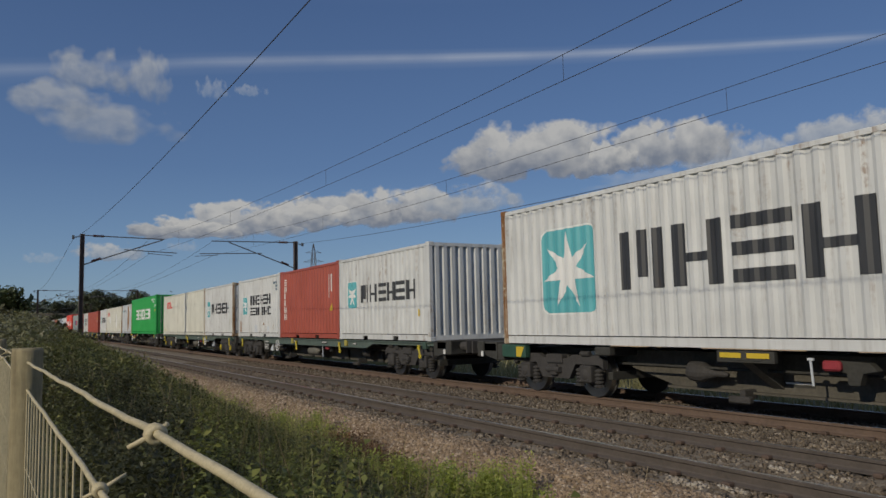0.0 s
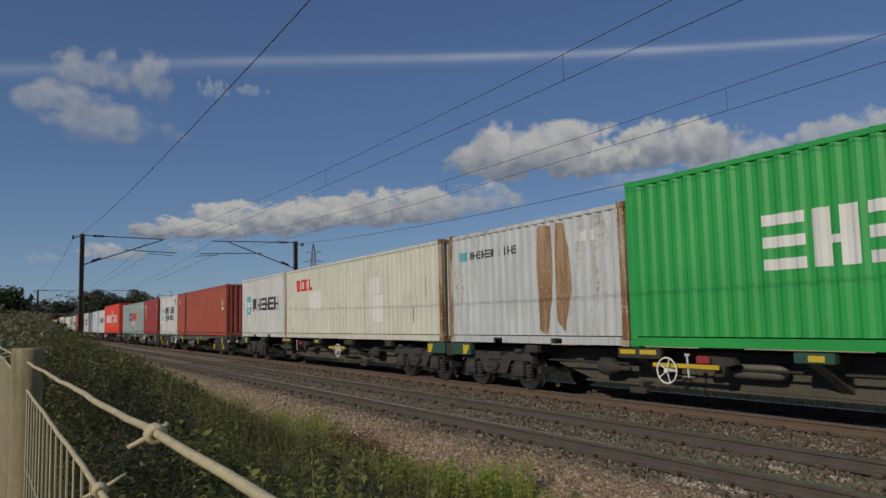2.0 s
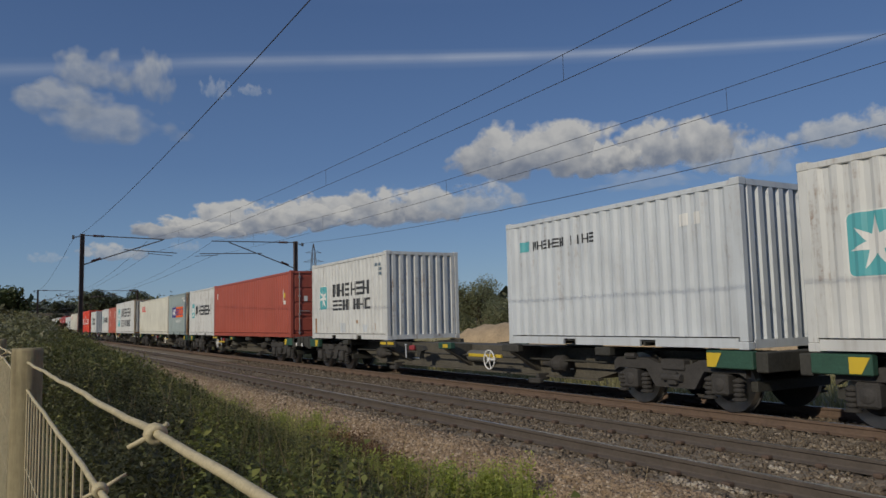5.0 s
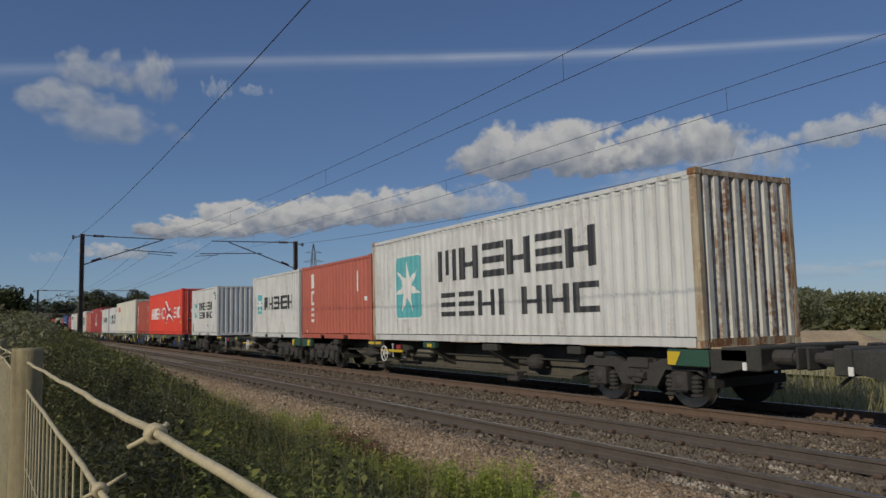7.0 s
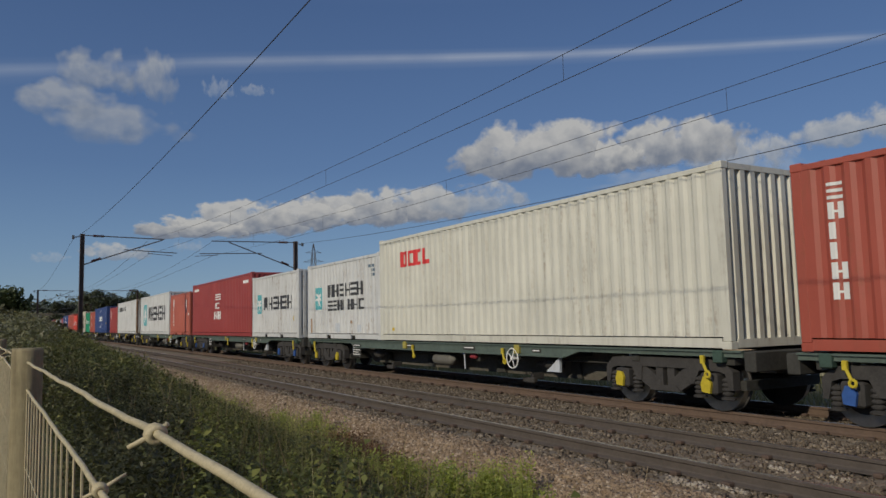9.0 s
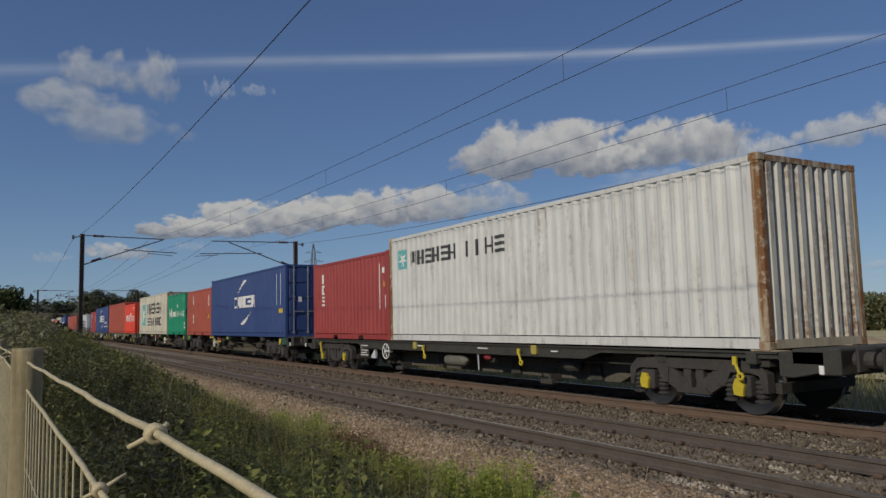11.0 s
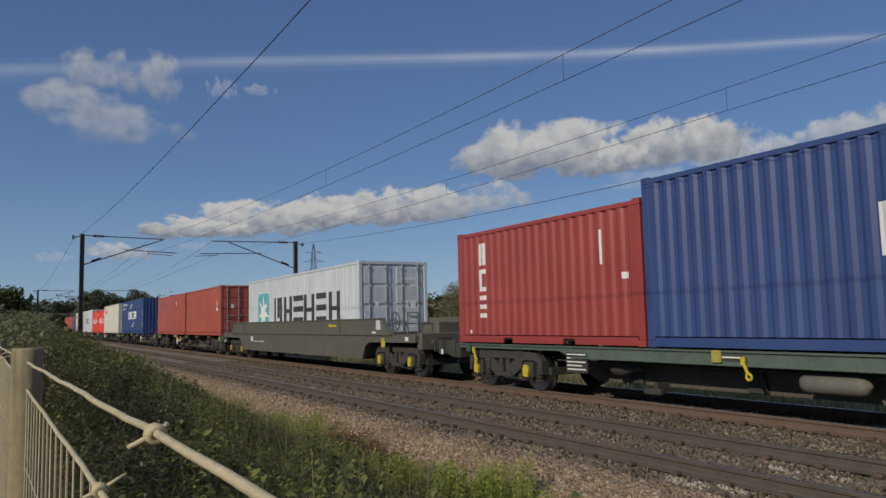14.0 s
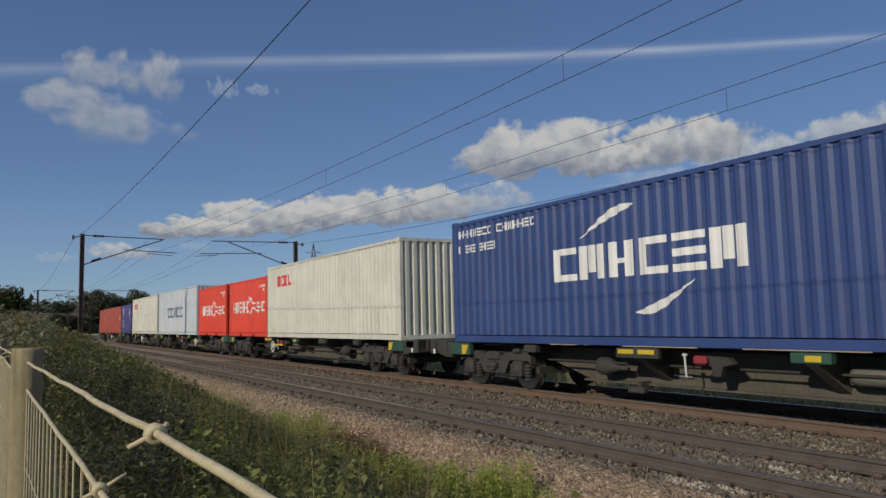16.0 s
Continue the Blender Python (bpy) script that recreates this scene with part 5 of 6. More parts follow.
U20 = (FADED, FOOT20, STD, "three_letters", "red twenty-foot container with upright white sign")
# place of the front end along the train, what stands there, and whether the door end faces forward
TRAIN = [
    (1.5, (WHITE, FOOT40, HIGH, "star_word", "white high forty-foot container with big black sign bars"), 0, RUSTY),
    (16.98, M20, 0, 0), (23.1, T20, 0, 0), (29.27, S20, 0, 0), (36.35, M20, 1, RUSTY), (42.5, O40, 0, 0),
    (57.85, (GREEN, FOOT40, HIGH, "white_word", "bright green high container with big white sign bars"), 1, 0),
    (70.1, (STREAKED, FOOT20, STD, "star_line_rust", "pale twenty-foot container with wide rust streaks"), 0, RUSTY), (76.55, (CREAM, FOOT40, STD, "red_word_patched", "cream forty-foot container with white repair patches"), 0, RUSTY),
    (88.85, M20, 0, 0), (97.85, (BROWN, FOOT40, STD, "small_logo", "red-brown forty-foot container with small white marks"), 0, 0), (110.2, S20, 0, 0),
    (117.4, X20, 0, 0), (123.55, (GREY, FOOT40, STD, "two_panels", "grey forty-foot container with navy and orange sign"), 0, RUSTY),
    (138.65, H40, 1, 0), (150.95, M20, 0, 0), (157.95, (SILVER, FOOT20, STD, "star_line", "pale twenty-foot container with small sign"), 0, 0),
    (170.0, S20, 0, 0), (178.4, (BROWN, FOOT40, STD, "small_logo", "red-brown forty-foot container with small white marks"), 1, 0), (190.7, M20, 0, 0),
    (197.55, (GREY, FOOT20, STD, "two_panels", "grey twenty-foot container with navy and orange sign"), 0, RUSTY), (203.7, O40, 0, 0),
    (218.95, (WHITE, FOOT40, HIGH, "star_two_words", "white high container with rusted corners and black sign bars"), 0, RUSTY), (231.25, U20, 0, 0),
    (237.65, M20, 1, 0), (250.2, S20, 0, 0), (259.2, (RED, FOOT40, HIGH, "flag_word_wide", "bright red high container with wide white flag sign"), 1, 0), (271.45, T20, 0, 0), (278.65, OH40, 0, 0), (290.85, S20, 0, 0),
    (297.9, M20, 0, 0), (304.1, (DARKRED, FOOT40, HIGH, "red_big", "red high forty-foot container with white marks"), 0, 0),
    (317.1, U20, 0, 0), (323.6, (WHITE, FOOT40, HIGH, "star_word", "white high forty-foot container with big black sign bars"), 0, 0),
    (338.2, (WHITE, FOOT40, HIGH, "star_line", "white high container with one line of black sign bars"), 0, RUSTY), (350.45, X20, 0, 0),
    (359.65, (BLUE, FOOT40, HIGH, "swoosh_word", "navy blue high container with white swooshes"), 1, 0), (371.9, (BROWN, FOOT20, STD, "upright_word_in", "red-brown twenty-foot container with upright white sign"), 0, 0),
    (378.35, (TEAL, FOOT20, STD, "cross_word", "sea-green twenty-foot container with white cross sign"), 0, 0),
    (384.5, (OFFWHITE, FOOT40, HIGH, "star_two_words", "aged yellowish white high container with rust runs"), 0, RUSTY),
    (399.3, H20, 0, 0), (405.45, (BROWN, FOOT40, HIGH, "upright_word", "red-brown high container with upright white sign"), 0, 0),
    (418.65, (BLUE, FOOT40, HIGH, "swoosh_two", "navy blue high container with white swooshes and small bars"), 0, 0), (430.9, (DARKRED, FOOT20, STD, "three_letters", "dark red twenty-foot container with upright white sign"), 0, 0),
    (442.85, (SILVER, FOOT40, HIGH, "star_word", "white high container sunk in the pocket wagon"), 1, 0),
    (460.2, (BROWN, FOOT40, STD, "small_logo", "red-brown forty-foot container with door end forward"), 1, 0),
    (472.35, (PINKISH, FOOT20, STD, "small_panel", "weathered pinkish red twenty-foot container with small navy panel"), 0, 0),
    (485.2, (BLUE, FOOT40, HIGH, "swoosh_top", "navy blue high container with white swooshes and small bars"), 0, 0),
    (500.25, OH40, 0, 0), (512.55, H20, 0, 0), (519.3, H20, 0, 0),
    (525.95, (SILVER, FOOT40, HIGH, "grey_word", "pale high container with slate sign bars"), 0, 0), (538.9, OH40, 0, 0),
    (552.0, (VIOLET, FOOT20, STD, "three_letters", "violet-blue twenty-foot container with white sign"), 0, 0),
    (558.8, (BROWN, FOOT40, STD, "small_logo", "red-brown forty-foot container with small white marks"), 0, 0),
    (571.1, (BROWN, FOOT20, STD, "small_logo", "red-brown twenty-foot container with small white marks"), 0, 0),
]
made = {}
for front, spec, doors, posts in TRAIN:
    mat, L, H, style, label = spec
    key = (mat.name, L, H, style, label, doors, posts.name if posts else "")
    if key in made:
        t = copy_thing(made[key], Matrix())
    else:
        t = made[key] = container(mat, L, H, style, label, bool(doors), posts or None)
    z = 0.555 if "pocket" in label else BED
    if style == "swoosh_top":
        bm = bmesh.new()
        box(bm, L / 2 - 0.03, L / 2 + 0.004, -0.12, 0.16, 0.72, 1.1)
        part("marking_yellow", bm, MARK_YELLOW, t)
    movers.append((t, front + L / 2 - 0.2, z))

# front of each sixty-foot wagon, long front end, long back end, green, axle covers
WAGONS = [(-4.6, 0, 1, 0, 0, 1), (16.9, 1, 0, 1, 0, 0), (36.3, 0, 1, 1, 1, 0), (57.75, 1, 0, 0, 0, 1), (76.5, 0, 1, 0, 0, 1), (97.85, 1, 0, 1, 1, 0), (117.3, 0, 1, 1, 2, 0),
          (138.6, 1, 0, 0, 0, 1), (157.9, 0, 1, 0, 0, 1), (178.3, 1, 0, 0, 0, 1), (197.5, 0, 1, 0, 0, 1), (218.9, 1, 0, 0, 0, 1), (237.6, 0, 1, 0, 0, 1),
          (259.2, 1, 0, 1, 2, 0), (278.5, 0, 0, 1, 1, 0), (297.8, 0, 0, 1, 2, 0), (317.2, 0, 1, 1, 1, 0), (338.1, 1, 1, 0, 1, 0), (359.6, 1, 0, 0, 0, 1), (378.3, 0, 1, 0, 0, 1),
          (399.2, 1, 0, 1, 1, 0), (418.6, 0, 1, 1, 1, 0), (459.7, 1, 0, 0, 0, 1), (479.2, 0, 1, 0, 0, 1), (500.2, 1, 0, 0, 0, 1), (519.2, 0, 0, 0, 0, 1), (538.8, 0, 0, 0, 0, 1), (558.7, 0, 1, 0, 0, 1)]
for front, fl, bl, green, cover, belly in WAGONS:
    key = (fl, bl, green, cover, belly)
    lab = ("dark green" if green else "grimy dark grey") + " bogie container flat wagon"
    if key in made:
        t = copy_thing(made[key], Matrix())
    else:
        t = made[key] = wagon(fl, bl, CHASSIS_GREEN if green else CHASSIS, (None, AX_YELLOW, AX_BLUE)[cover], (-9.0, -6.0, -2.95, 0.3, 3.1, 6.0, 9.0) if belly else (-9.0, -1.65, 3.55, 9.0), bool(belly), lab)
    movers.append((t, front + 9.0, 0.0))
movers.append((well_wagon(), 448.75, 0.0))


# ---- fence beside the camera ----
FENCE = Vector((-0.9994, -0.034, 0.0))
SIDE = Vector((-FENCE.y, FENCE.x, 0.0)) * -0.17         # the fence runs 0.17 m beside the eye


def along(d, z):
    return Vector((SIDE.x + FENCE.x * d, SIDE.y + FENCE.y * d, z))


wood, n, l, b = shader("weathered_fence_wood", 0.9)
v = coords(n, l, (9, 9, 0.9))
grain, fine = noise_at(n, l, v, 2.5, 8, 0.7), noise_at(n, l, coords(n, l), 30, 4)
l.new(mix(n, l, 0.35, ramp(n, l, grain, [(0.3, (0.13, 0.10, 0.055)), (0.55, (0.30, 0.25, 0.145)), (0.8, (0.42, 0.36, 0.22))]),
          ramp(n, l, fine, [(0.4, (0.2, 0.17, 0.1)), (0.7, (0.34, 0.29, 0.17))])), b.inputs["Base Color"])
bump(n, l, b, grain, 0.7, 0.01)


def fence():
    t = empty("wire_fence")
    t.location = along(0, 0.3)
    tagged(t, "stock fence with round wooden posts and barbed top wires", "fence")
    base = t.location.copy()
    for d in (3.0, 6.2, 9.5, 12.7, 15.9, -1.0):
        bm = bmesh.new()
        p = along(d, 0) - base
        m = Matrix.Translation((p.x, p.y, 0))
        rows = []
        for k, z in enumerate((-0.3, 0.1, 0.5, 0.85, 1.08, 1.15, 1.162)):
            r = 0.05 * (0.93 if k == 6 else 1) * random.uniform(0.97, 1.03)
            rows.append([bm.verts.new((p.x + r * math.cos(a) * (1 + 0.04 * math.sin(3 * a)), p.y + r * math.sin(a), z - 0.3 + 0.3)) for a in [2 * math.pi * i / 16 for i in range(16)]])
        for r0, r1 in zip(rows, rows[1:]):
            for i in range(16):
                bm.faces.new((r0[i], r0[(i + 1) % 16], r1[(i + 1) % 16], r1[i]))
        bm.faces.new(rows[-1])
        o = part("fence_post", bm, wood, t, "round weathered wooden post")
        for f in o.data.polygons:
            f.use_smooth = len(f.vertices) == 4
    def strand(name, z, rise, r):
        bm = bmesh.new()
        prev = None
        for k in range(160):
            q = -1.0 + 16.9 * k / 159
            c = along(q, z + rise * min(q, 5.0) + 0.0015 * math.sin(q * 9) + 0.001 * math.sin(q * 23)) - base
            row = [bm.verts.new(c + Vector((0, math.cos(u), math.sin(u))) * r) for u in [math.pi * i / 4 for i in range(8)]]
            if prev:
                for i in range(8):
                    bm.faces.new((prev[i], prev[(i + 1) % 8], row[(i + 1) % 8], row[i]))
            prev = row
        o = part(name, bm, GALV, t)
        for f in o.data.polygons:
            f.use_smooth = True
    strand("top_wire", 1.412, 0.0, 0.0046)
    strand("lower_wire", 1.262, 0.019, 0.0048)
    def knot(d, z, tails):
        bm = bmesh.new()
        c = along(d, z) - base
        for k in range(4):
            m = Matrix.Translation(c + Vector((0.0045 * (k - 1.5), 0, 0))) @ Matrix.Rotation(math.pi / 2 + 0.25 * (k % 2), 4, "Y") @ Matrix.Rotation(0.3 * k, 4, "Z")
            ring(bm, m, 0.0072, 0.0046, 12, 6)
        for dx, dy, dz in tails:
            rod(bm, c, c + Vector((dx, dy, dz)), 0.0038, 6, 0.0026)
        o = part("barb", bm, GALV, t)
        for f in o.data.polygons:
            f.use_smooth = len(f.vertices) == 4
    knot(0.85, 1.412, ((-0.01, -0.026, -0.013), (0.005, 0.012, 0.011)))
    knot(1.237, 1.2855, ((0.0, 0.036, 0.02), (-0.01, -0.022, -0.01)))
    knot(4.6, 1.412, ((-0.01, -0.03, -0.014), (0.01, 0.02, 0.012)))
    knot(5.2, 1.357, ((0.0, 0.03, 0.02), (-0.01, -0.03, -0.012)))
    bm = bmesh.new()
    d = 0.3
    while d < 15:                                         # upright wires of the netting
        rod(bm, along(d, 0.34) - base, along(d + random.uniform(-.01, .01), 1.262 + 0.019 * min(d, 5)) - base, 0.0025, 5)
        d += 0.115
    for z in (0.42, 0.62, 0.84, 1.06):
        rod(bm, along(-1.0, z) - base, along(15, z) - base, 0.0016, 5)
    tagged(part("netting", bm, GALV, t, "galvanised stock netting"), kind="stuff")


fence()


# ---- plants ----
def leaf_material(name, stops, trans=0.35):
    m, n, l, b = shader(name, 0.55)
    geo = n.new("ShaderNodeNewGeometry")
    v = coords(n, l)
    patch = noise_at(n, l, v, 0.9, 3)
    f = mix(n, l, 0.4, geo.outputs["Random Per Island"], ramp(n, l, patch, [(0.35, 0.0), (0.65, 1.0)]))
    col = ramp(n, l, f, stops)
    l.new(col, b.inputs["Base Color"])
    tr, mx = n.new("ShaderNodeBsdfTranslucent"), n.new("ShaderNodeMixShader")
    l.new(col, tr.inputs[0])
    mx.inputs[0].default_value = trans
    l.new(b.outputs[0], mx.inputs[1]), l.new(tr.outputs[0], mx.inputs[2])
    l.new(mx.outputs[0], n["Material Output"].inputs[0])
    return m


BRAMBLE = leaf_material("bramble_leaves", [(0.0, (0.034, 0.034, 0.012)), (0.33, (0.095, 0.108, 0.034)), (0.6, (0.18, 0.19, 0.06)), (0.8, (0.28, 0.265, 0.09)), (0.92, (0.31, 0.22, 0.11)), (1.0, (0.46, 0.42, 0.25))])
WEED = leaf_material("yellow_green_weeds", [(0.0, (0.2, 0.26, 0.05)), (0.5, (0.37, 0.42, 0.095)), (1.0, (0.54, 0.52, 0.16))], 0.5)
OLIVE = leaf_material("olive_grass", [(0.0, (0.12, 0.12, 0.04)), (0.5, (0.23, 0.215, 0.075)), (1.0, (0.38, 0.33, 0.16))], 0.3)
PALE = leaf_material("pale_bush_leaves", [(0.0, (0.09, 0.09, 0.045)), (0.5, (0.19, 0.19, 0.09)), (0.85, (0.3, 0.28, 0.17)), (1.0, (0.5, 0.46, 0.36))], 0.3)
DRY = leaf_material("dry_stalks", [(0.0, (0.09, 0.06, 0.035)), (0.6, (0.20, 0.15, 0.085)), (1.0, (0.33, 0.27, 0.17))], 0.2)
DOCK = leaf_material("reddish_dock", [(0.0, (0.10, 0.05, 0.028)), (0.6, (0.19, 0.105, 0.05)), (1.0, (0.21, 0.19, 0.06))], 0.2)
TREE_LEAF = leaf_material("dark_tree_leaves", [(0.0, (0.03, 0.045, 0.018)), (0.5, (0.062, 0.084, 0.03)), (1.0, (0.115, 0.13, 0.05))], 0.25)
WOODS = leaf_material("distant_woods_leaves", [(0.0, (0.06, 0.062, 0.03)), (0.5, (0.115, 0.112, 0.052)), (1.0, (0.20, 0.175, 0.085))], 0.2)
# hedge and shrub leaves lightened: distance haze is painted into the colour
HAZY = leaf_material("hazed_hedge_leaves", [(0.0, (0.15, 0.165, 0.095)), (0.5, (0.23, 0.25, 0.14)), (0.85, (0.29, 0.28, 0.16)), (1.0, (0.35, 0.30, 0.18))], 0.45)
STRAW = leaf_material("pale_field_grass", [(0.0, (0.13, 0.13, 0.045)), (0.5, (0.25, 0.23, 0.10)), (1.0, (0.38, 0.33, 0.17))], 0.4)
# paler copy of the tree leaves, with far haze mixed into the colour
FAR_LEAF = leaf_material("haze_tinted_far_leaves", [(0.0, (0.065, 0.08, 0.05)), (0.5, (0.105, 0.125, 0.075)), (1.0, (0.17, 0.18, 0.11))], 0.25)
BARK = plain("tree_bark", (0.09, 0.07, 0.05), 0.95, var=0.4, scale=6)


def leaves(P, size, droop=0.35, turn=None, tilt=None):
    """Folded four-cornered leaves at the places P; returns corners and faces."""
    n = len(P)
    s = (size * rng.uniform(0.55, 1.3, n))[:, None]
    a = rng.uniform(0, 6.283, n) if turn is None else turn
    e = rng.normal(0.25, 0.6, n) if tilt is None else tilt
    d = np.stack([np.cos(a) * np.cos(e), np.sin(a) * np.cos(e), np.sin(e)], 1)
    side = np.stack([-np.sin(a), np.cos(a), rng.normal(0, 0.5, n)], 1)
    side /= np.linalg.norm(side, axis=1)[:, None]
    up = np.cross(d, side)
    tip = P + d * s - up * s * droop * 0.4
    V = np.stack([P, P + d * s * 0.45 + side * s * 0.36 + up * s * 0.12, tip, P + d * s * 0.45 - side * s * 0.36 + up * s * 0.12], 1).reshape(-1, 3)
    return V, np.arange(4 * n).reshape(n, 4)


def blades(P, height, width, lean=0.25):
    """Thin upright blades or stalks."""
    n = len(P)
    h = height * rng.uniform(0.5, 1.25, n)[:, None]
    a = rng.uniform(0, 6.283, n)
    w = np.stack([np.cos(a), np.sin(a), 0 * a], 1) * width
    top = P + np.stack([rng.normal(0, lean, n), rng.normal(0, lean, n), np.ones(n)], 1) * h
    return np.stack([P - w, P + w, top + w * 0.35, top - w * 0.35], 1).reshape(-1, 3), np.arange(4 * n).reshape(n, 4)


def join(parts):
    Vs, Fs, k = [], [], 0
    for V, Fq in parts:
        Vs.append(V), Fs.append(Fq + k)
        k += len(V)
    return np.concatenate(Vs), np.concatenate(Fs)


def lumps(x, y, s=1.0):
    return (np.sin(x * 1.7 * s + 1.3 * np.sin(y * 2.1 * s)) * np.cos(y * 2.3 * s + 0.7 * np.sin(x * 1.1 * s)) + 0.6 * np.sin(x * 4.1 * s + y * 3.3 * s))


def verge_top(x, y):
    """Height of the bramble canopy over the fence bank."""
    far = np.clip((-x - 9) * 0.034, 0, 0.85)
    return 1.42 - 0.35 * y + far * np.clip(1.1 - 0.1 * y, 0, 1) + 0.17 * lumps(x, y) + 0.075 * lumps(x, y, 2.7) - 0.06 - 0.34 * np.clip((y - 2.5) / 1.2, 0, 1)


def bramble(name, count, x0, x1, y0, y1, size, deep, mat, label, power=1.0, edge=0.25):
    x = x1 - (x1 - x0) * rng.random(count) ** power
    y = rng.uniform(y0, y1, count)
    keep = y < y1 - edge + edge * lumps(x, y * 0) * 0.8
    x, y = x[keep], y[keep]
    top, low = verge_top(x, y), ground_z(x, y)
    z = top - (top - low) * np.minimum(np.abs(rng.normal(0, deep, len(x))), 1)
    z = np.maximum(z, low + 0.02)
    V, Fq = leaves(np.stack([x, y, z], 1), size)
    return tagged(link(name, from_arrays(name, V, Fq, mat), None), label, "plants", kind="stuff")


# clumps of the thicket: centre, radius, height and kind of plant
clump_x, clump_y = -0.8 - 14.5 * rng.random(230) ** 1.1, rng.uniform(0.3, 4.0, 230)
clump_r, clump_h = rng.uniform(0.2, 0.5, 230), rng.uniform(-0.42, 0.2, 230)
pick = rng.random(230)
# by the fence mostly kind 2, whose near-black leaf colour paints shade
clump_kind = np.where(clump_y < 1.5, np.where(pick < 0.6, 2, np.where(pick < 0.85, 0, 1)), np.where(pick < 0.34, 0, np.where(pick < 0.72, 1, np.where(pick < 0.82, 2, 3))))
cell = 0.04
gx, gy = np.meshgrid(np.arange(-16, -0.4, cell), np.arange(0, 4.4, cell))
near_d = (np.hypot(gx[..., None] - clump_x, gy[..., None] - clump_y) / clump_r)
clump_rise = (clump_h * np.clip(1.25 - near_d ** 2, 0, 0.9)).sum(-1).clip(-0.5, 0.16)
clump_id = clump_kind[near_d.argmin(-1)]


def thicket(x, y):
    """Height of the uneven near thicket and the kind of plant that grows there."""
    i = np.clip((y / cell).astype(int), 0, gx.shape[0] - 1)
    j = np.clip(((x + 16) / cell).astype(int), 0, gx.shape[1] - 1)
    slope = 1.44 - 0.39 * y - 0.34 * np.clip((x + 5.5) / 3, 0, 1) * np.clip(y - 1.0, 0, 1)
    return np.maximum(slope + 0.05 * lumps(x, y) + clump_rise[i, j], ground_z(x, y) + 0.06), clump_id[i, j]


NETTLE = leaf_material("nettle_leaves", [(0.0, (0.055, 0.062, 0.016)), (0.4, (0.145, 0.165, 0.042)), (0.8, (0.26, 0.27, 0.07)), (1.0, (0.38, 0.36, 0.12))], 0.4)
# leaf colour with the bank's shade painted in
DEEP = leaf_material("shade_dark_leaves", [(0.0, (0.02, 0.021, 0.009)), (0.5, (0.058, 0.062, 0.023)), (0.9, (0.12, 0.12, 0.045)), (1.0, (0.24, 0.22, 0.12))], 0.25)
WITHERED = leaf_material("withered_leaves", [(0.0, (0.05, 0.035, 0.022)), (0.5, (0.13, 0.09, 0.055)), (0.85, (0.21, 0.17, 0.09)), (1.0, (0.36, 0.3, 0.2))], 0.25)


def thicket_plants(count, kind, mat, name, label, length, size, per):
    """Leaning shoots, each with a stem and leaves that stand out round it, on the clumps of one kind."""
    x = -0.95 - 12.5 * rng.random(count) ** 1.25
    y = rng.uniform(0.42, 4.3, count)
    top, k = thicket(x, y)
    ok = (k == kind) & (y < 4.0 + 0.28 * lumps(x, y * 0, 1.4)) & ((x < -5) | (y < 3.4))
    x, y, top = x[ok], y[ok], top[ok]
    n = len(x)
    rise = length * rng.uniform(0.55, 1.2, n)
    base = np.stack([x, y, np.maximum(top - rise * (0.8 + 0.9 * rng.random(n) ** 0.7), ground_z(x, y))], 1)
    lean = np.stack([rng.normal(0, 0.33, n), rng.normal(0, 0.33, n), np.ones(n)], 1) * rise[:, None]
    f = (np.arange(per) + 0.6) / per
    P = (base[:, None] + lean[:, None] * f[None, :, None] + np.array([0, 0, -0.12]) * (f ** 2)[None, :, None] * rise[:, None, None]).reshape(-1, 3)
    P += rng.normal(0, 0.006, P.shape)
    turn = (rng.uniform(0, 6.28, n)[:, None] + 2.4 * np.arange(per)[None]).reshape(-1)
    tilt = rng.normal(0.15, 0.4, len(P))
    sizes = (size * (1.15 - 0.65 * f)[None] * rng.uniform(0.7, 1.35, n)[:, None]).reshape(-1)
    stem = np.array([0.0016, 0, 0])
    SV = np.stack([base - stem, base + stem, base + lean * 0.9 + stem * 0.5, base + lean * 0.9 - stem * 0.5], 1).reshape(-1, 3)
    V, Fq = join([leaves(P, sizes, 0.5, turn, tilt), (SV, np.arange(4 * n).reshape(n, 4))])
    return tagged(link(name, from_arrays(name, V, Fq, mat), None), label, "plants", kind="stuff")


thicket_plants(21000, 0, BRAMBLE, "bramble_thicket", "dense dark green brambles on the bank", 0.36, 0.042, 12)
thicket_plants(20000, 1, NETTLE, "nettle_thicket", "mid-green nettles among the brambles", 0.44, 0.042, 13)
# kind 2: shade put into the leaf colour, thickest near the fence
thicket_plants(24000, 2, DEEP, "ivy_thicket", "low leaves coloured very dark to stand for shade on the bank", 0.3, 0.03, 12)
thicket_plants(19000, 3, WITHERED, "withered_thicket", "brown withered weeds among the brambles", 0.44, 0.022, 15)
# lower leaves in the same dark colour, painting shade beneath the thicket
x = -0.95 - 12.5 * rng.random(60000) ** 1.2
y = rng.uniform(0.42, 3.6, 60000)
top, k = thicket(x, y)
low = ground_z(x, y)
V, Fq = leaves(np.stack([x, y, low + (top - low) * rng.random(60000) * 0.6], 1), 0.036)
tagged(link("undergrowth", from_arrays("undergrowth", V, Fq, DEEP), None), "leaves under the thicket, coloured dark to stand for shade", "plants", kind="stuff")
bramble("bramble_bank", 125000, -36, -11, 0.2, 3.8, 0.046, 0.4, BRAMBLE, "dense green brambles along the fence bank", 1.4)
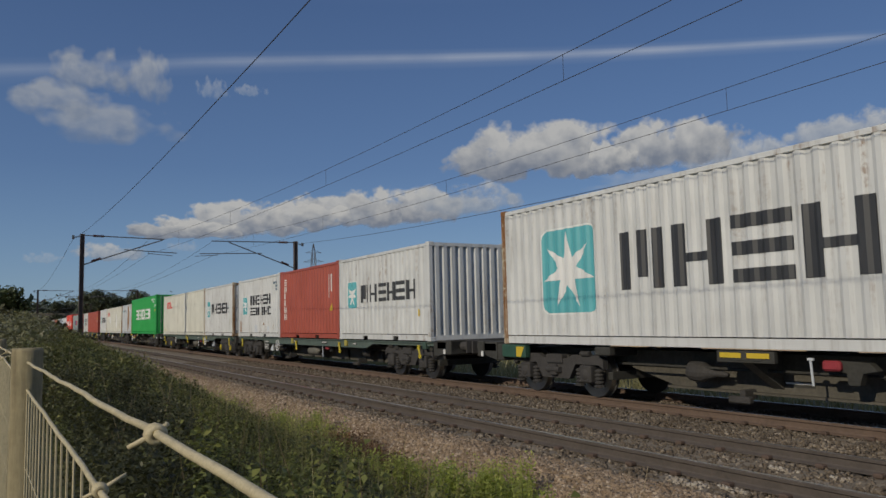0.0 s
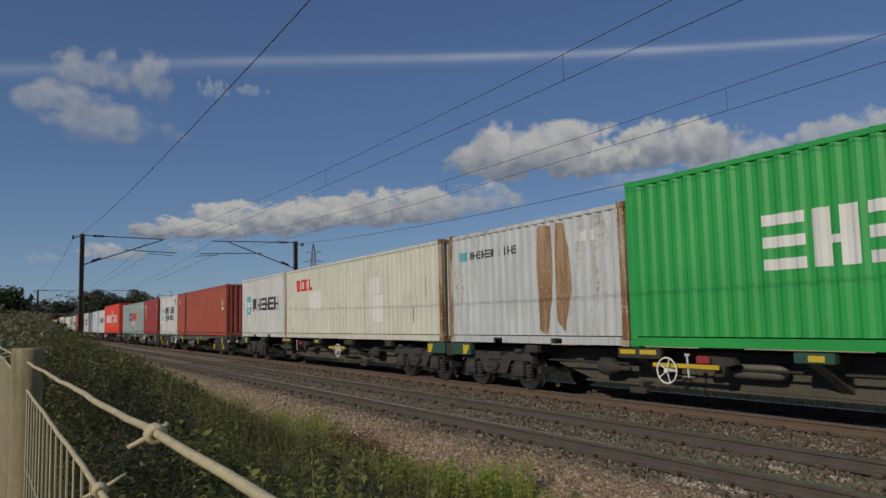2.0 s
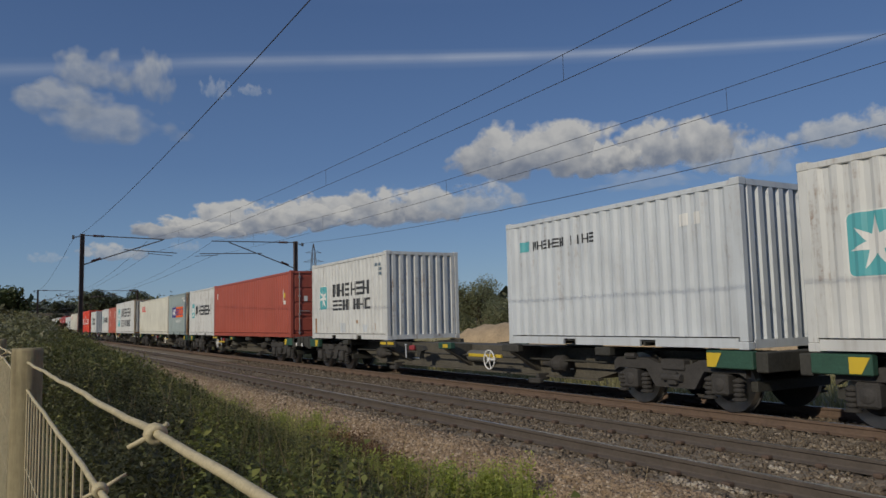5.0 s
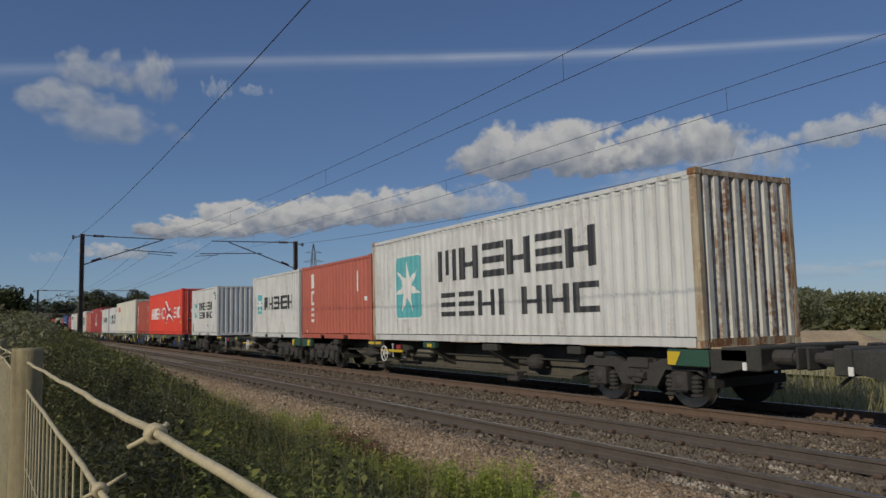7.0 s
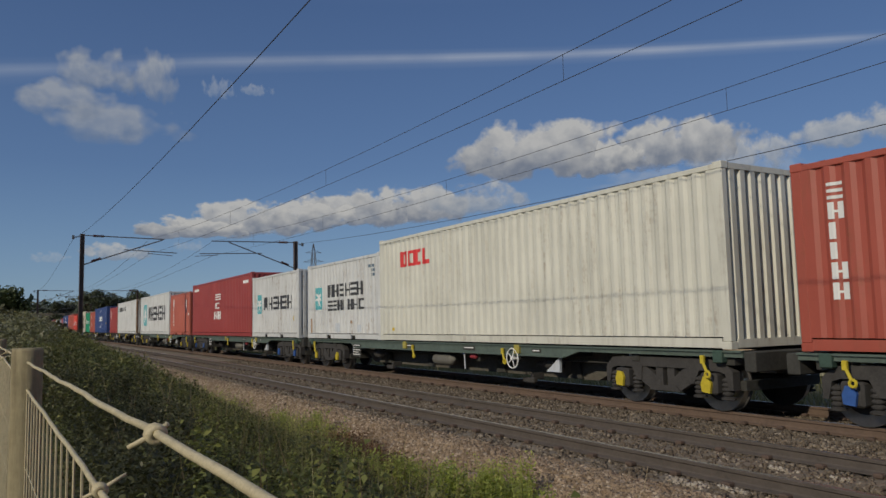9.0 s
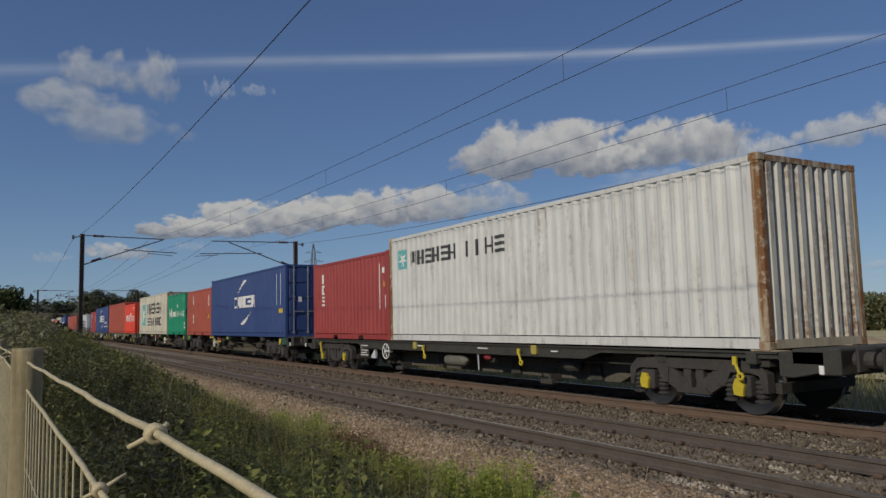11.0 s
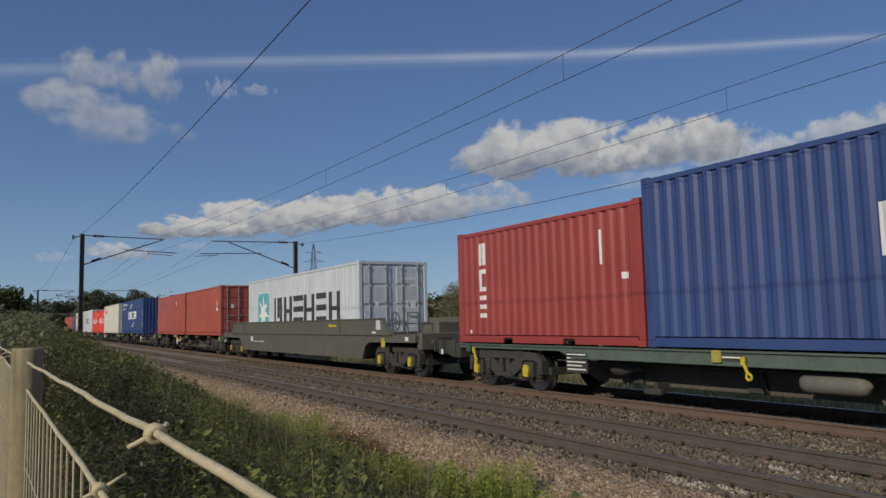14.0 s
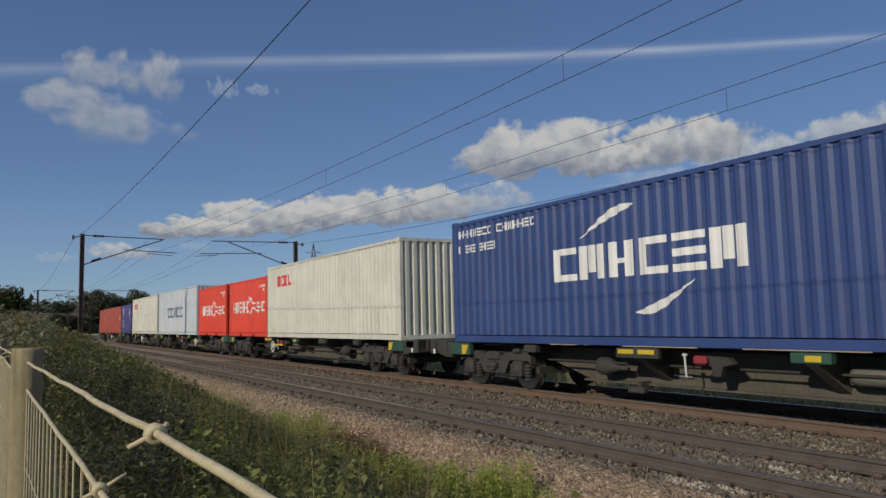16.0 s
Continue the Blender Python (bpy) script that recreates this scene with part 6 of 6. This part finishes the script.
bramble("verge_scrub", 42000, -120, -30, -1.0, 4.2, 0.2, 0.25, WOODS, "overgrown scrub along the railway fence", 1.5)

# tall weeds at the foot of the ballast
def weeds(name, clumps, mat, h, label, per=60):
    parts = []
    for cx, cy, r in clumps:
        k = int(per * 9)
        st = rng.normal(0, r / 2, (per // 3, 2))
        P = np.stack([cx + st[:, 0], cy + st[:, 1]], 1)
        base = np.stack([P[:, 0], P[:, 1], ground_z(P[:, 0], P[:, 1])], 1)
        hh = h * rng.uniform(0.6, 1.2, len(base))
        parts.append(blades(base, h, 0.004, 0.08))
        pick = rng.integers(0, len(base), k)
        f = rng.random(k) ** 0.7
        Q = base[pick] + np.stack([rng.normal(0, 0.035, k), rng.normal(0, 0.035, k), f * hh[pick]], 1)
        parts.append(leaves(Q, 0.034))
    V, Fq = join(parts)
    return tagged(link(name, from_arrays(name, V, Fq, mat), None), label, "plants", kind="stuff")


weeds("yellow_weeds", [(-7.3 + 0.05 * k + random.uniform(-0.12, 0.3), 3.08 + 0.037 * k + random.uniform(-0.2, 0.12), random.uniform(0.06, 0.12)) for k in range(0, 38, 2)], WEED, 0.58, "bright yellow-green weeds by the ballast")
weeds("verge_weeds", [(-10.6 - 0.7 * k + random.uniform(-0.3, 0.3), 4.05 + random.uniform(-0.3, 0.2), random.uniform(0.15, 0.35)) for k in range(26)], WEED, 0.58, "yellow-green weeds along the verge")
weeds("verge_weeds", [(cx + random.uniform(-0.35, 0.35), cy + random.uniform(-0.18, 0.18), random.uniform(0.08, 0.2)) for cx, cy in ((-7.9, 3.6), (-8.2, 4.15), (-7.6, 4.3), (-7.1, 4.5), (-6.7, 4.6), (-12.2, 4.6), (-11.3, 4.55), (-9.6, 3.5), (-13.5, 4.4)) for _ in range(3)], WEED, 0.46, "yellow-green weeds along the verge")
weeds("dock_stems", [(-9.6 + random.uniform(-1.4, 1.2), 4.35 + random.uniform(-0.3, 0.2), 0.2) for k in range(12)], DOCK, 0.4, "reddish-brown dock stems by the ballast")
weeds("dock_stems", [(-9.0 + random.uniform(-0.9, 0.9), 3.95 + random.uniform(-0.25, 0.2), 0.25) for k in range(11)], DOCK, 0.55, "reddish-brown dock stems by the ballast")
x = -1.2 - 30 * rng.random(5000) ** 1.35
y = 0.5 + 3.6 * rng.random(5000) ** 0.8
V, Fq = blades(np.stack([x, y, np.maximum(np.minimum(verge_top(x, y), thicket(x, y)[0]) - 0.34, ground_z(x, y))], 1), 0.36, 0.0022, 0.3)
tagged(link("verge_grass", from_arrays("verge_grass", V, Fq, OLIVE), None), "thin olive grass growing through the brambles", "grass", kind="stuff")
x = -1.2 - 22 * rng.random(1500) ** 1.3
y = rng.uniform(0.6, 3.9, 1500)
V, Fq = blades(np.stack([x, y, np.maximum(np.minimum(verge_top(x, y), thicket(x, y)[0]) - 0.3, ground_z(x, y))], 1), 0.42, 0.002, 0.18)
tagged(link("dry_stalks", from_arrays("dry_stalks", V, Fq, DRY), None), "pale dry stalks among the brambles", "plants", kind="stuff")

x = -1.5 - 20 * rng.random(5000) ** 1.1
y = 1.4 + 2.5 * rng.random(5000) ** 0.7
ok = lumps(x, y, 0.8) > -0.25
x, y = x[ok], y[ok]
V, Fq = blades(np.stack([x, y, np.maximum(np.minimum(verge_top(x, y), thicket(x, y)[0]) - 0.32, ground_z(x, y))], 1), 0.34, 0.0034, 0.32)
tagged(link("pale_grass", from_arrays("pale_grass", V, Fq, STRAW), None), "pale yellowish grass tufts among the brambles", "grass", kind="stuff")

# pale dead stems that stand out of the thicket
x, y = rng.normal(-8.6, 1.5, 420), rng.normal(2.9, 0.45, 420)
V, Fq = blades(np.stack([x, y, np.maximum(thicket(x, y)[0] - 0.36, ground_z(x, y))], 1), 0.52, 0.003, 0.1)
tagged(link("dead_stems", from_arrays("dead_stems", V, Fq, STRAW), None), "pale dead upright stems in the thicket", "plants", kind="stuff")

# pale bush that leans over the fence
c = np.array([[-14.5, -0.1, 1.3], [-12.5, 0.15, 1.15], [-16, 0.3, 1.4], [-18.5, -0.2, 1.5], [-11.0, 0.0, 1.0], [-20.5, 0.5, 1.5]])[rng.integers(0, 6, 9000)]
q = rng.normal(0, 1, (9000, 3))
q /= np.linalg.norm(q, axis=1)[:, None]
V, Fq = leaves(c + q * (0.62 * rng.random(9000) ** 0.5)[:, None] * np.array([1.5, 1, 0.75]), 0.07)
tagged(link("pale_bush", from_arrays("pale_bush", V, Fq, PALE), None), "pale grey-green bush beside the fence", "bush", kind="stuff")

# long grass behind the far track and in the field
x = rng.uniform(-150, 12, 42000)
y = 16.0 + 26 * rng.random(42000) ** 2.0
V, Fq = blades(np.stack([x, y, ground_z(x, y)], 1), 0.5, 0.017, 0.35)
tagged(link("long_grass", from_arrays("long_grass", V, Fq, STRAW), None), "pale long grass beyond the railway", "grass", kind="stuff")
fm = plain("stubble_field", (0.40, 0.34, 0.18), 0.95, var=0.3, scale=0.15, bumps=0.5)
bm = bmesh.new()
vs = [bm.verts.new(p) for p in ((-400, 26, -0.83), (60, 26, -0.83), (60, 400, -0.83), (-400, 400, -0.83))]
bm.faces.new(vs)
tagged(link("field", bm, fm), "pale straw-coloured field behind the railway", "field", kind="structure")

# bank of dug-out pale earth at the edge of the field
xs, ys = np.arange(-64, -20, 0.35), np.linspace(36.5, 43, 12)
X, Y = np.meshgrid(xs, ys)
crest = np.sin(np.clip((Y - 36.5) / 6.5, 0, 1) * math.pi) ** 0.6
along = np.clip((X + 64) / 3, 0, 1) * np.clip((-20 - X) / 4, 0, 1)
Z = -0.95 + crest * along * (1.85 - 0.35 * np.clip((X + 46) / 8, 0, 1) + 0.16 * lumps(X * 0.5, Y) + 0.22 * np.sin(X * 0.31) + rng.uniform(-0.09, 0.09, X.shape))
i = np.arange(len(ys) - 1)[:, None] * len(xs) + np.arange(len(xs) - 1)[None]
EARTH = plain("dug_pale_earth", (0.36, 0.27, 0.17), 0.95, var=0.35, scale=0.8, bumps=0.6)
tagged(link("earth_bank", from_arrays("earth_bank", np.stack([X, Y, Z], -1).reshape(-1, 3), np.stack([i, i + 1, i + len(xs) + 1, i + len(xs)], -1).reshape(-1, 4), EARTH), None), "bank of dug-out pale brown earth beyond the railway", "earth bank", kind="structure")


def woods(name, count, x0, x1, y0, y1, h0, h1, size, mat, label, base=-0.9):
    x, y = rng.uniform(x0, x1, count), rng.uniform(y0, y1, count)
    top = h0 + (h1 - h0) * (0.5 + 0.25 * lumps(x * 0.13, y * 0.05) + 0.2 * np.sin(x * 0.9))
    z = base + (top - base) * rng.random(count) ** 0.7
    k = count // 4
    core = np.stack([x[:k], y[:k] + 1, base + (top[:k] - base) * 0.86 * rng.random(k)], 1)
    V, Fq = join([leaves(np.stack([x, y, z], 1), size), leaves(core, size * 3.2)])
    return tagged(link(name, from_arrays(name, V, Fq, mat), None), label, "woods", kind="stuff")


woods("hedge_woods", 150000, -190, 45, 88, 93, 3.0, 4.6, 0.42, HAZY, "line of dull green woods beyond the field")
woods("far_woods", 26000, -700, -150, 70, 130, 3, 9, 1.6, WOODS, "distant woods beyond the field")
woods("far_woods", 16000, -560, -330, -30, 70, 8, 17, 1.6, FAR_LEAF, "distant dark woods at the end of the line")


def tree(x, y, h, r, count, size, label, base=-0.6, squash=0.75, mat=None):
    t = empty("tree")
    t.location = (x, y, base)
    tagged(t, label, "tree", "trees")
    bm = bmesh.new()
    rod(bm, (0, 0, -0.2), (0.1, 0.05, h * 0.45), r * 0.09, 10, r * 0.055)
    part("trunk", bm, BARK, t)
    tips = []
    for k in range(9):
        a = 2 * math.pi * k / 9 + random.uniform(-0.3, 0.3)
        e = random.uniform(0.3, 1.2)
        s = Vector((0.1, 0.05, h * random.uniform(0.25, 0.45)))
        q = s + Vector((math.cos(a) * math.cos(e), math.sin(a) * math.cos(e), math.sin(e))) * r * random.uniform(0.6, 0.95)
        q.z = min(q.z, h * 0.92)
        bm = bmesh.new()
        rod(bm, s, q, r * 0.035, 6, r * 0.012)
        part("limb", bm, BARK, t)
        tips.append(q)
    tips += [Vector((random.uniform(-1, 1) * r * 0.7, random.uniform(-1, 1) * r * 0.7, h * random.uniform(0.35 if h > 7 else 0.08, 0.9))) for _ in range(16 if h > 7 else 26)]
    c = np.array([tuple(q) for q in tips])[rng.integers(0, len(tips), count)]
    d = rng.normal(0, 1, (count, 3))
    d /= np.linalg.norm(d, axis=1)[:, None]
    P = c + d * (r * 0.36 * rng.random(count) ** 0.45)[:, None] * np.array([1, 1, squash])
    P[:, 2] = np.clip(P[:, 2], 0.15 * h if h > 7 else 0.05, None)
    V, Fq = leaves(P, size)
    tagged(link("crown", from_arrays("crown", V, Fq, mat or TREE_LEAF), None), kind="").parent = t
    return t


tree(-118, -1.5, 8.4, 4.6, 9000, 0.42, "broad dark green tree beyond the fence")
tree(-126, -7.0, 9.5, 5.5, 7000, 0.5, "broad dark green tree beyond the fence")
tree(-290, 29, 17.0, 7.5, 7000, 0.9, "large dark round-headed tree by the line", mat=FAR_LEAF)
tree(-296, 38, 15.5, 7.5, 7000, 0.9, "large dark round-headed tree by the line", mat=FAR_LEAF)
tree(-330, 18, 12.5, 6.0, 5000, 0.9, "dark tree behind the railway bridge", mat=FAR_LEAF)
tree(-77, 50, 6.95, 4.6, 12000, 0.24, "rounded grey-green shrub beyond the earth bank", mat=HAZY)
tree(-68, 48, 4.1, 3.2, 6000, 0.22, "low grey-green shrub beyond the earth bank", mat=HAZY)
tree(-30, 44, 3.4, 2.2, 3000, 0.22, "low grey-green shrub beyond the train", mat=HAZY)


# ---- far end of the line ----
def bridge():
    t = empty("railway_bridge")
    t.location = (-330, 8, -0.6)
    tagged(t, "dark low road bridge across the railway", "bridge")
    bm = bmesh.new()
    box(bm, -4, 4, -26, 30, 6.2, 7.2, 0.05)
    part("deck", bm, CHASSIS, t)
    for s in (-3.9, 3.9):
        bm = bmesh.new()
        box(bm, s - 0.15, s + 0.15, -26, 30, 7.2, 8.3, 0.03)
        part("parapet", bm, SLEEPER, t)
    for y in (-9, 11):
        bm = bmesh.new()
        box(bm, -3.6, 3.6, y - 1, y + 1, 0, 6.2, 0.05)
        part("pier", bm, SLEEPER, t)


bridge()
for k in (1, 2, 3):
    for o in [o for o in scene.objects if o.parent is None and o.name in ("catenary_mast", "catenary_mast.001")]:
        m = o.matrix_basis.copy()
        m.translation.x -= 66.0 * k
        copy_thing(o, m)


def pylon():
    t = empty("electricity_pylon")
    t.location = (-388, 145, -0.9)
    tagged(t, "tall grey lattice electricity pylon far off", "pylon")
    levels = [(0, 4.2), (12, 2.9), (22, 1.9), (30, 1.35), (36, 1.1), (41, 0.8), (46, 0.12)]
    for sx, sy in ((-1, -1), (1, -1), (1, 1), (-1, 1)):
        bm = bmesh.new()
        for (z0, w0), (z1, w1) in zip(levels, levels[1:]):
            rod(bm, (sx * w0, sy * w0, z0), (sx * w1, sy * w1, z1), 0.13, 4)
        part("leg", bm, TUBE, t)
    bm = bmesh.new()
    for (z0, w0), (z1, w1) in zip(levels, levels[1:]):
        for sx, sy, ex, ey in ((-1, -1, 1, -1), (1, -1, 1, 1), (1, 1, -1, 1), (-1, 1, -1, -1)):
            rod(bm, (sx * w0, sy * w0, z0), (ex * w1, ey * w1, z1), 0.08, 4)
            rod(bm, (ex * w0, ey * w0, z0), (sx * w1, sy * w1, z1), 0.08, 4)
    part("lattice", bm, TUBE, t)
    for z, w in ((31, 4.6), (36, 5.4), (41, 4.2)):
        bm = bmesh.new()
        d = Vector((0.35, 0.94, 0))
        for s in (-1, 1):
            rod(bm, Vector((0, 0, z)), d * (s * w) + Vector((0, 0, z)), 0.12, 4)
            rod(bm, Vector((0, 0, z + 1.6)), d * (s * w) + Vector((0, 0, z)), 0.08, 4)
        part("crossarm", bm, TUBE, t)


pylon()

# ---- clouds, far behind the place ----
FARAWAY = 2400.0


def cloud_material(name, cover, soft, strength, lo, hi, stretch=1.0, detail=6, sx=2.3):
    m = bpy.data.materials.new(name)
    m.use_nodes = True
    n, l = m.node_tree.nodes, m.node_tree.links
    n.remove(n["Principled BSDF"])
    tc, info = n.new("ShaderNodeTexCoord"), n.new("ShaderNodeObjectInfo")
    comb = n.new("ShaderNodeCombineXYZ")
    l.new(info.outputs["Random"], comb.inputs[0]), l.new(info.outputs["Random"], comb.inputs[2])
    sc = n.new("ShaderNodeVectorMath")
    sc.operation = "MULTIPLY_ADD"
    l.new(comb.outputs[0], sc.inputs[0])
    sc.inputs[1].default_value = (60, 1, 23)
    st = n.new("ShaderNodeMapping")
    st.inputs["Scale"].default_value = (sx, 1.0 * stretch, 1)
    l.new(tc.outputs["Object"], st.inputs[0])
    l.new(st.outputs[0], sc.inputs[2])
    billow = noise_at(n, l, sc.outputs[0], 1.15, detail, 0.5)
    fine = noise_at(n, l, sc.outputs[0], 2.1, 5, 0.5)
    sep = n.new("ShaderNodeSeparateXYZ")
    l.new(tc.outputs["Object"], sep.inputs[0])

    def mth(op, a, b_):
        k = n.new("ShaderNodeMath")
        k.operation = op
        for i, q in ((0, a), (1, b_)):
            if isinstance(q, (int, float)):
                k.inputs[i].default_value = q
            else:
                l.new(q, k.inputs[i])
        return k.outputs[0]

    low_y = mth("ADD", sep.outputs[1], mth("MULTIPLY", mth("MINIMUM", sep.outputs[1], 0.0), 0.55))      # flatter base
    r2 = mth("ADD", mth("POWER", mth("ABSOLUTE", sep.outputs[0], 0), 2), mth("POWER", mth("ABSOLUTE", low_y, 0), 2))
    body = mth("SUBTRACT", mth("ADD", mth("MULTIPLY", billow, 3.9), cover - 0.42), mth("MULTIPLY", r2, 1.25))
    alpha = ramp(n, l, body, [(0.5 - soft, 0.0), (0.5 + soft, 1.0)])
    # sunlit tops and shaded bases are painted into the glowing colour by height
    shade = mth("ADD", mth("MULTIPLY", sep.outputs[1], 0.62), mth("MULTIPLY", fine, 1.2))
    col = ramp(n, l, shade, [(0.28, lo), (0.62, tuple((p + q) / 2 for p, q in zip(lo, hi))), (0.98, hi)])
    em, tr, mx = n.new("ShaderNodeEmission"), n.new("ShaderNodeBsdfTransparent"), n.new("ShaderNodeMixShader")
    em.inputs[1].default_value = 1.0
    l.new(col, em.inputs[0])
    l.new(mth("MULTIPLY", alpha, strength), mx.inputs[0])
    l.new(tr.outputs[0], mx.inputs[1]), l.new(em.outputs[0], mx.inputs[2])
    l.new(mx.outputs[0], n["Material Output"].inputs[0])
    return m


CLOUDS = {"big": cloud_material("cumulus", -0.22, 0.2, 0.95, (0.22, 0.25, 0.31), (0.58, 0.575, 0.56), 1.0, 4.2),
          "soft": cloud_material("small_cumulus", -0.32, 0.3, 0.78, (0.28, 0.33, 0.41), (0.56, 0.565, 0.56), 1.0, 4.0),
          "wisp": cloud_material("thin_cumulus", -0.36, 0.5, 0.6, (0.22, 0.27, 0.36), (0.48, 0.49, 0.49), 1.0, 2.4, 1.7),
          "faint": cloud_material("faint_cloud", -0.5, 0.4, 0.32, (0.32, 0.39, 0.48), (0.56, 0.58, 0.6), 1.0, 3.5),
          }
NAMES = {"big": "white cumulus cloud with a grey base", "soft": "small soft white cloud", "wisp": "thin greyish white cloud", "faint": "faint pale cloud near the horizon"}


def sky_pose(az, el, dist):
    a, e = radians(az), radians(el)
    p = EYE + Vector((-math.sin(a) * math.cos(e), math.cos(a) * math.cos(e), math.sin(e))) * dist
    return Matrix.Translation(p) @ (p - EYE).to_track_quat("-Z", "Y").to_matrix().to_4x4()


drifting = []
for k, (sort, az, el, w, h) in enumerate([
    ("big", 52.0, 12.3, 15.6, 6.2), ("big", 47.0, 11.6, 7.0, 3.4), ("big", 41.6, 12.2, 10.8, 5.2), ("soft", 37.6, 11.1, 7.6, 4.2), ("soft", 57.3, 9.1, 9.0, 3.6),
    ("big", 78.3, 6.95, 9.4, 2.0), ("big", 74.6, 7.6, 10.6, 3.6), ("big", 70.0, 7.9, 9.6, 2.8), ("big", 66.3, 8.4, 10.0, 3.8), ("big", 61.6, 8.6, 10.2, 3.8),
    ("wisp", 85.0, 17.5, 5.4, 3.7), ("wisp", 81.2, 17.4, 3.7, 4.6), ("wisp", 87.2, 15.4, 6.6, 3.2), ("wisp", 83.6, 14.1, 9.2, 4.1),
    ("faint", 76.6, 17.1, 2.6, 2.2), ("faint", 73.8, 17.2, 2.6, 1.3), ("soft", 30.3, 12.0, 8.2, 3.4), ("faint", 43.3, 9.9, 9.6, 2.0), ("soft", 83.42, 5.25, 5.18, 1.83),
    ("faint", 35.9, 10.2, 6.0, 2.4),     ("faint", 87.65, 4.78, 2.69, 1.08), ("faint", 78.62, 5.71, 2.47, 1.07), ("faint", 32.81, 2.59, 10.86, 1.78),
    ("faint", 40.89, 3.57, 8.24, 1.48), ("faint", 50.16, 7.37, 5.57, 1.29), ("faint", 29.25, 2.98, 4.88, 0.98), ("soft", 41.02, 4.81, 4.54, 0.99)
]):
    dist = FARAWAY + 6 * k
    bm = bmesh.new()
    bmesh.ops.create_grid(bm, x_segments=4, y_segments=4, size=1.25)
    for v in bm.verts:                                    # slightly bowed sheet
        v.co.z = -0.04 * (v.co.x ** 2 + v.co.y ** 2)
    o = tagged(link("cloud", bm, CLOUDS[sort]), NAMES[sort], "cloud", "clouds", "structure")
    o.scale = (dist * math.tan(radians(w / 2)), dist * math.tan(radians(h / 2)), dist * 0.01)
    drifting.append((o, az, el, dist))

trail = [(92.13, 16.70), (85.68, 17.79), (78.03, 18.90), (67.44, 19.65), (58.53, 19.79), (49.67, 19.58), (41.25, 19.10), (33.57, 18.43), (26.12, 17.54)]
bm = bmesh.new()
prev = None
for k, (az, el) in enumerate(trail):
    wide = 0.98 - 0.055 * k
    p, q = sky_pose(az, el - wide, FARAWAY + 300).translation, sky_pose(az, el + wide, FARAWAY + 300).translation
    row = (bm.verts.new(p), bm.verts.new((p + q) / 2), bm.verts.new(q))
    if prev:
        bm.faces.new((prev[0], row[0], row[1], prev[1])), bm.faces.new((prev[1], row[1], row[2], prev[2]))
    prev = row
tr_m = bpy.data.materials.new("vapour")
tr_m.use_nodes = True
n, l = tr_m.node_tree.nodes, tr_m.node_tree.links
n.remove(n["Principled BSDF"])
tc = n.new("ShaderNodeUVMap")
em, tp, mx = n.new("ShaderNodeEmission"), n.new("ShaderNodeBsdfTransparent"), n.new("ShaderNodeMixShader")
em.inputs[0].default_value = (0.62, 0.66, 0.72, 1)
sep = n.new("ShaderNodeSeparateXYZ")
l.new(tc.outputs[0], sep.inputs[0])
core = ramp(n, l, sep.outputs[1], [(0.0, 0.0), (0.28, 0.1), (0.42, 0.3), (0.55, 0.5), (0.68, 0.34), (0.8, 0.08), (1.0, 0.0)])
puff = noise_at(n, l, coords(n, l, (0.004, 0.004, 0.012)), 1.0, 6)
fade = ramp(n, l, sep.outputs[0], [(0.0, 0.5), (0.16, 0.3), (0.3, 0.7), (0.75, 1.0), (0.92, 0.9), (1.0, 0.2)])
l.new(mix(n, l, 1.0, mix(n, l, 1.0, core, fade, "MULTIPLY"), ramp(n, l, puff, [(0.25, 0.6), (0.7, 1.0)]), "MULTIPLY"), mx.inputs[0])
l.new(tp.outputs[0], mx.inputs[1]), l.new(em.outputs[0], mx.inputs[2])
l.new(mx.outputs[0], n["Material Output"].inputs[0])
ob = tagged(link("vapour_trail", bm, tr_m), "long thin white aircraft vapour trail", "vapour trail", kind="structure")
uv = ob.data.uv_layers.new(name="UVMap")
for poly in ob.data.polygons:
    for li, vi in zip(poly.loop_indices, poly.vertices):
        uv.data[li].uv = ((vi // 3) / (len(trail) - 1), (vi % 3) / 2)



# ---- all that moves ----
def motions():
    for t, s, z in movers:
        walk(t, [(0.0, pose(-s, FAR_Y, z)), (16.0, pose(SPEED * 16.0 - s, FAR_Y, z))])
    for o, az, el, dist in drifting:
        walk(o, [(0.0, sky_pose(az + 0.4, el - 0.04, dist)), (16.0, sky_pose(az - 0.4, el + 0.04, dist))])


motions()
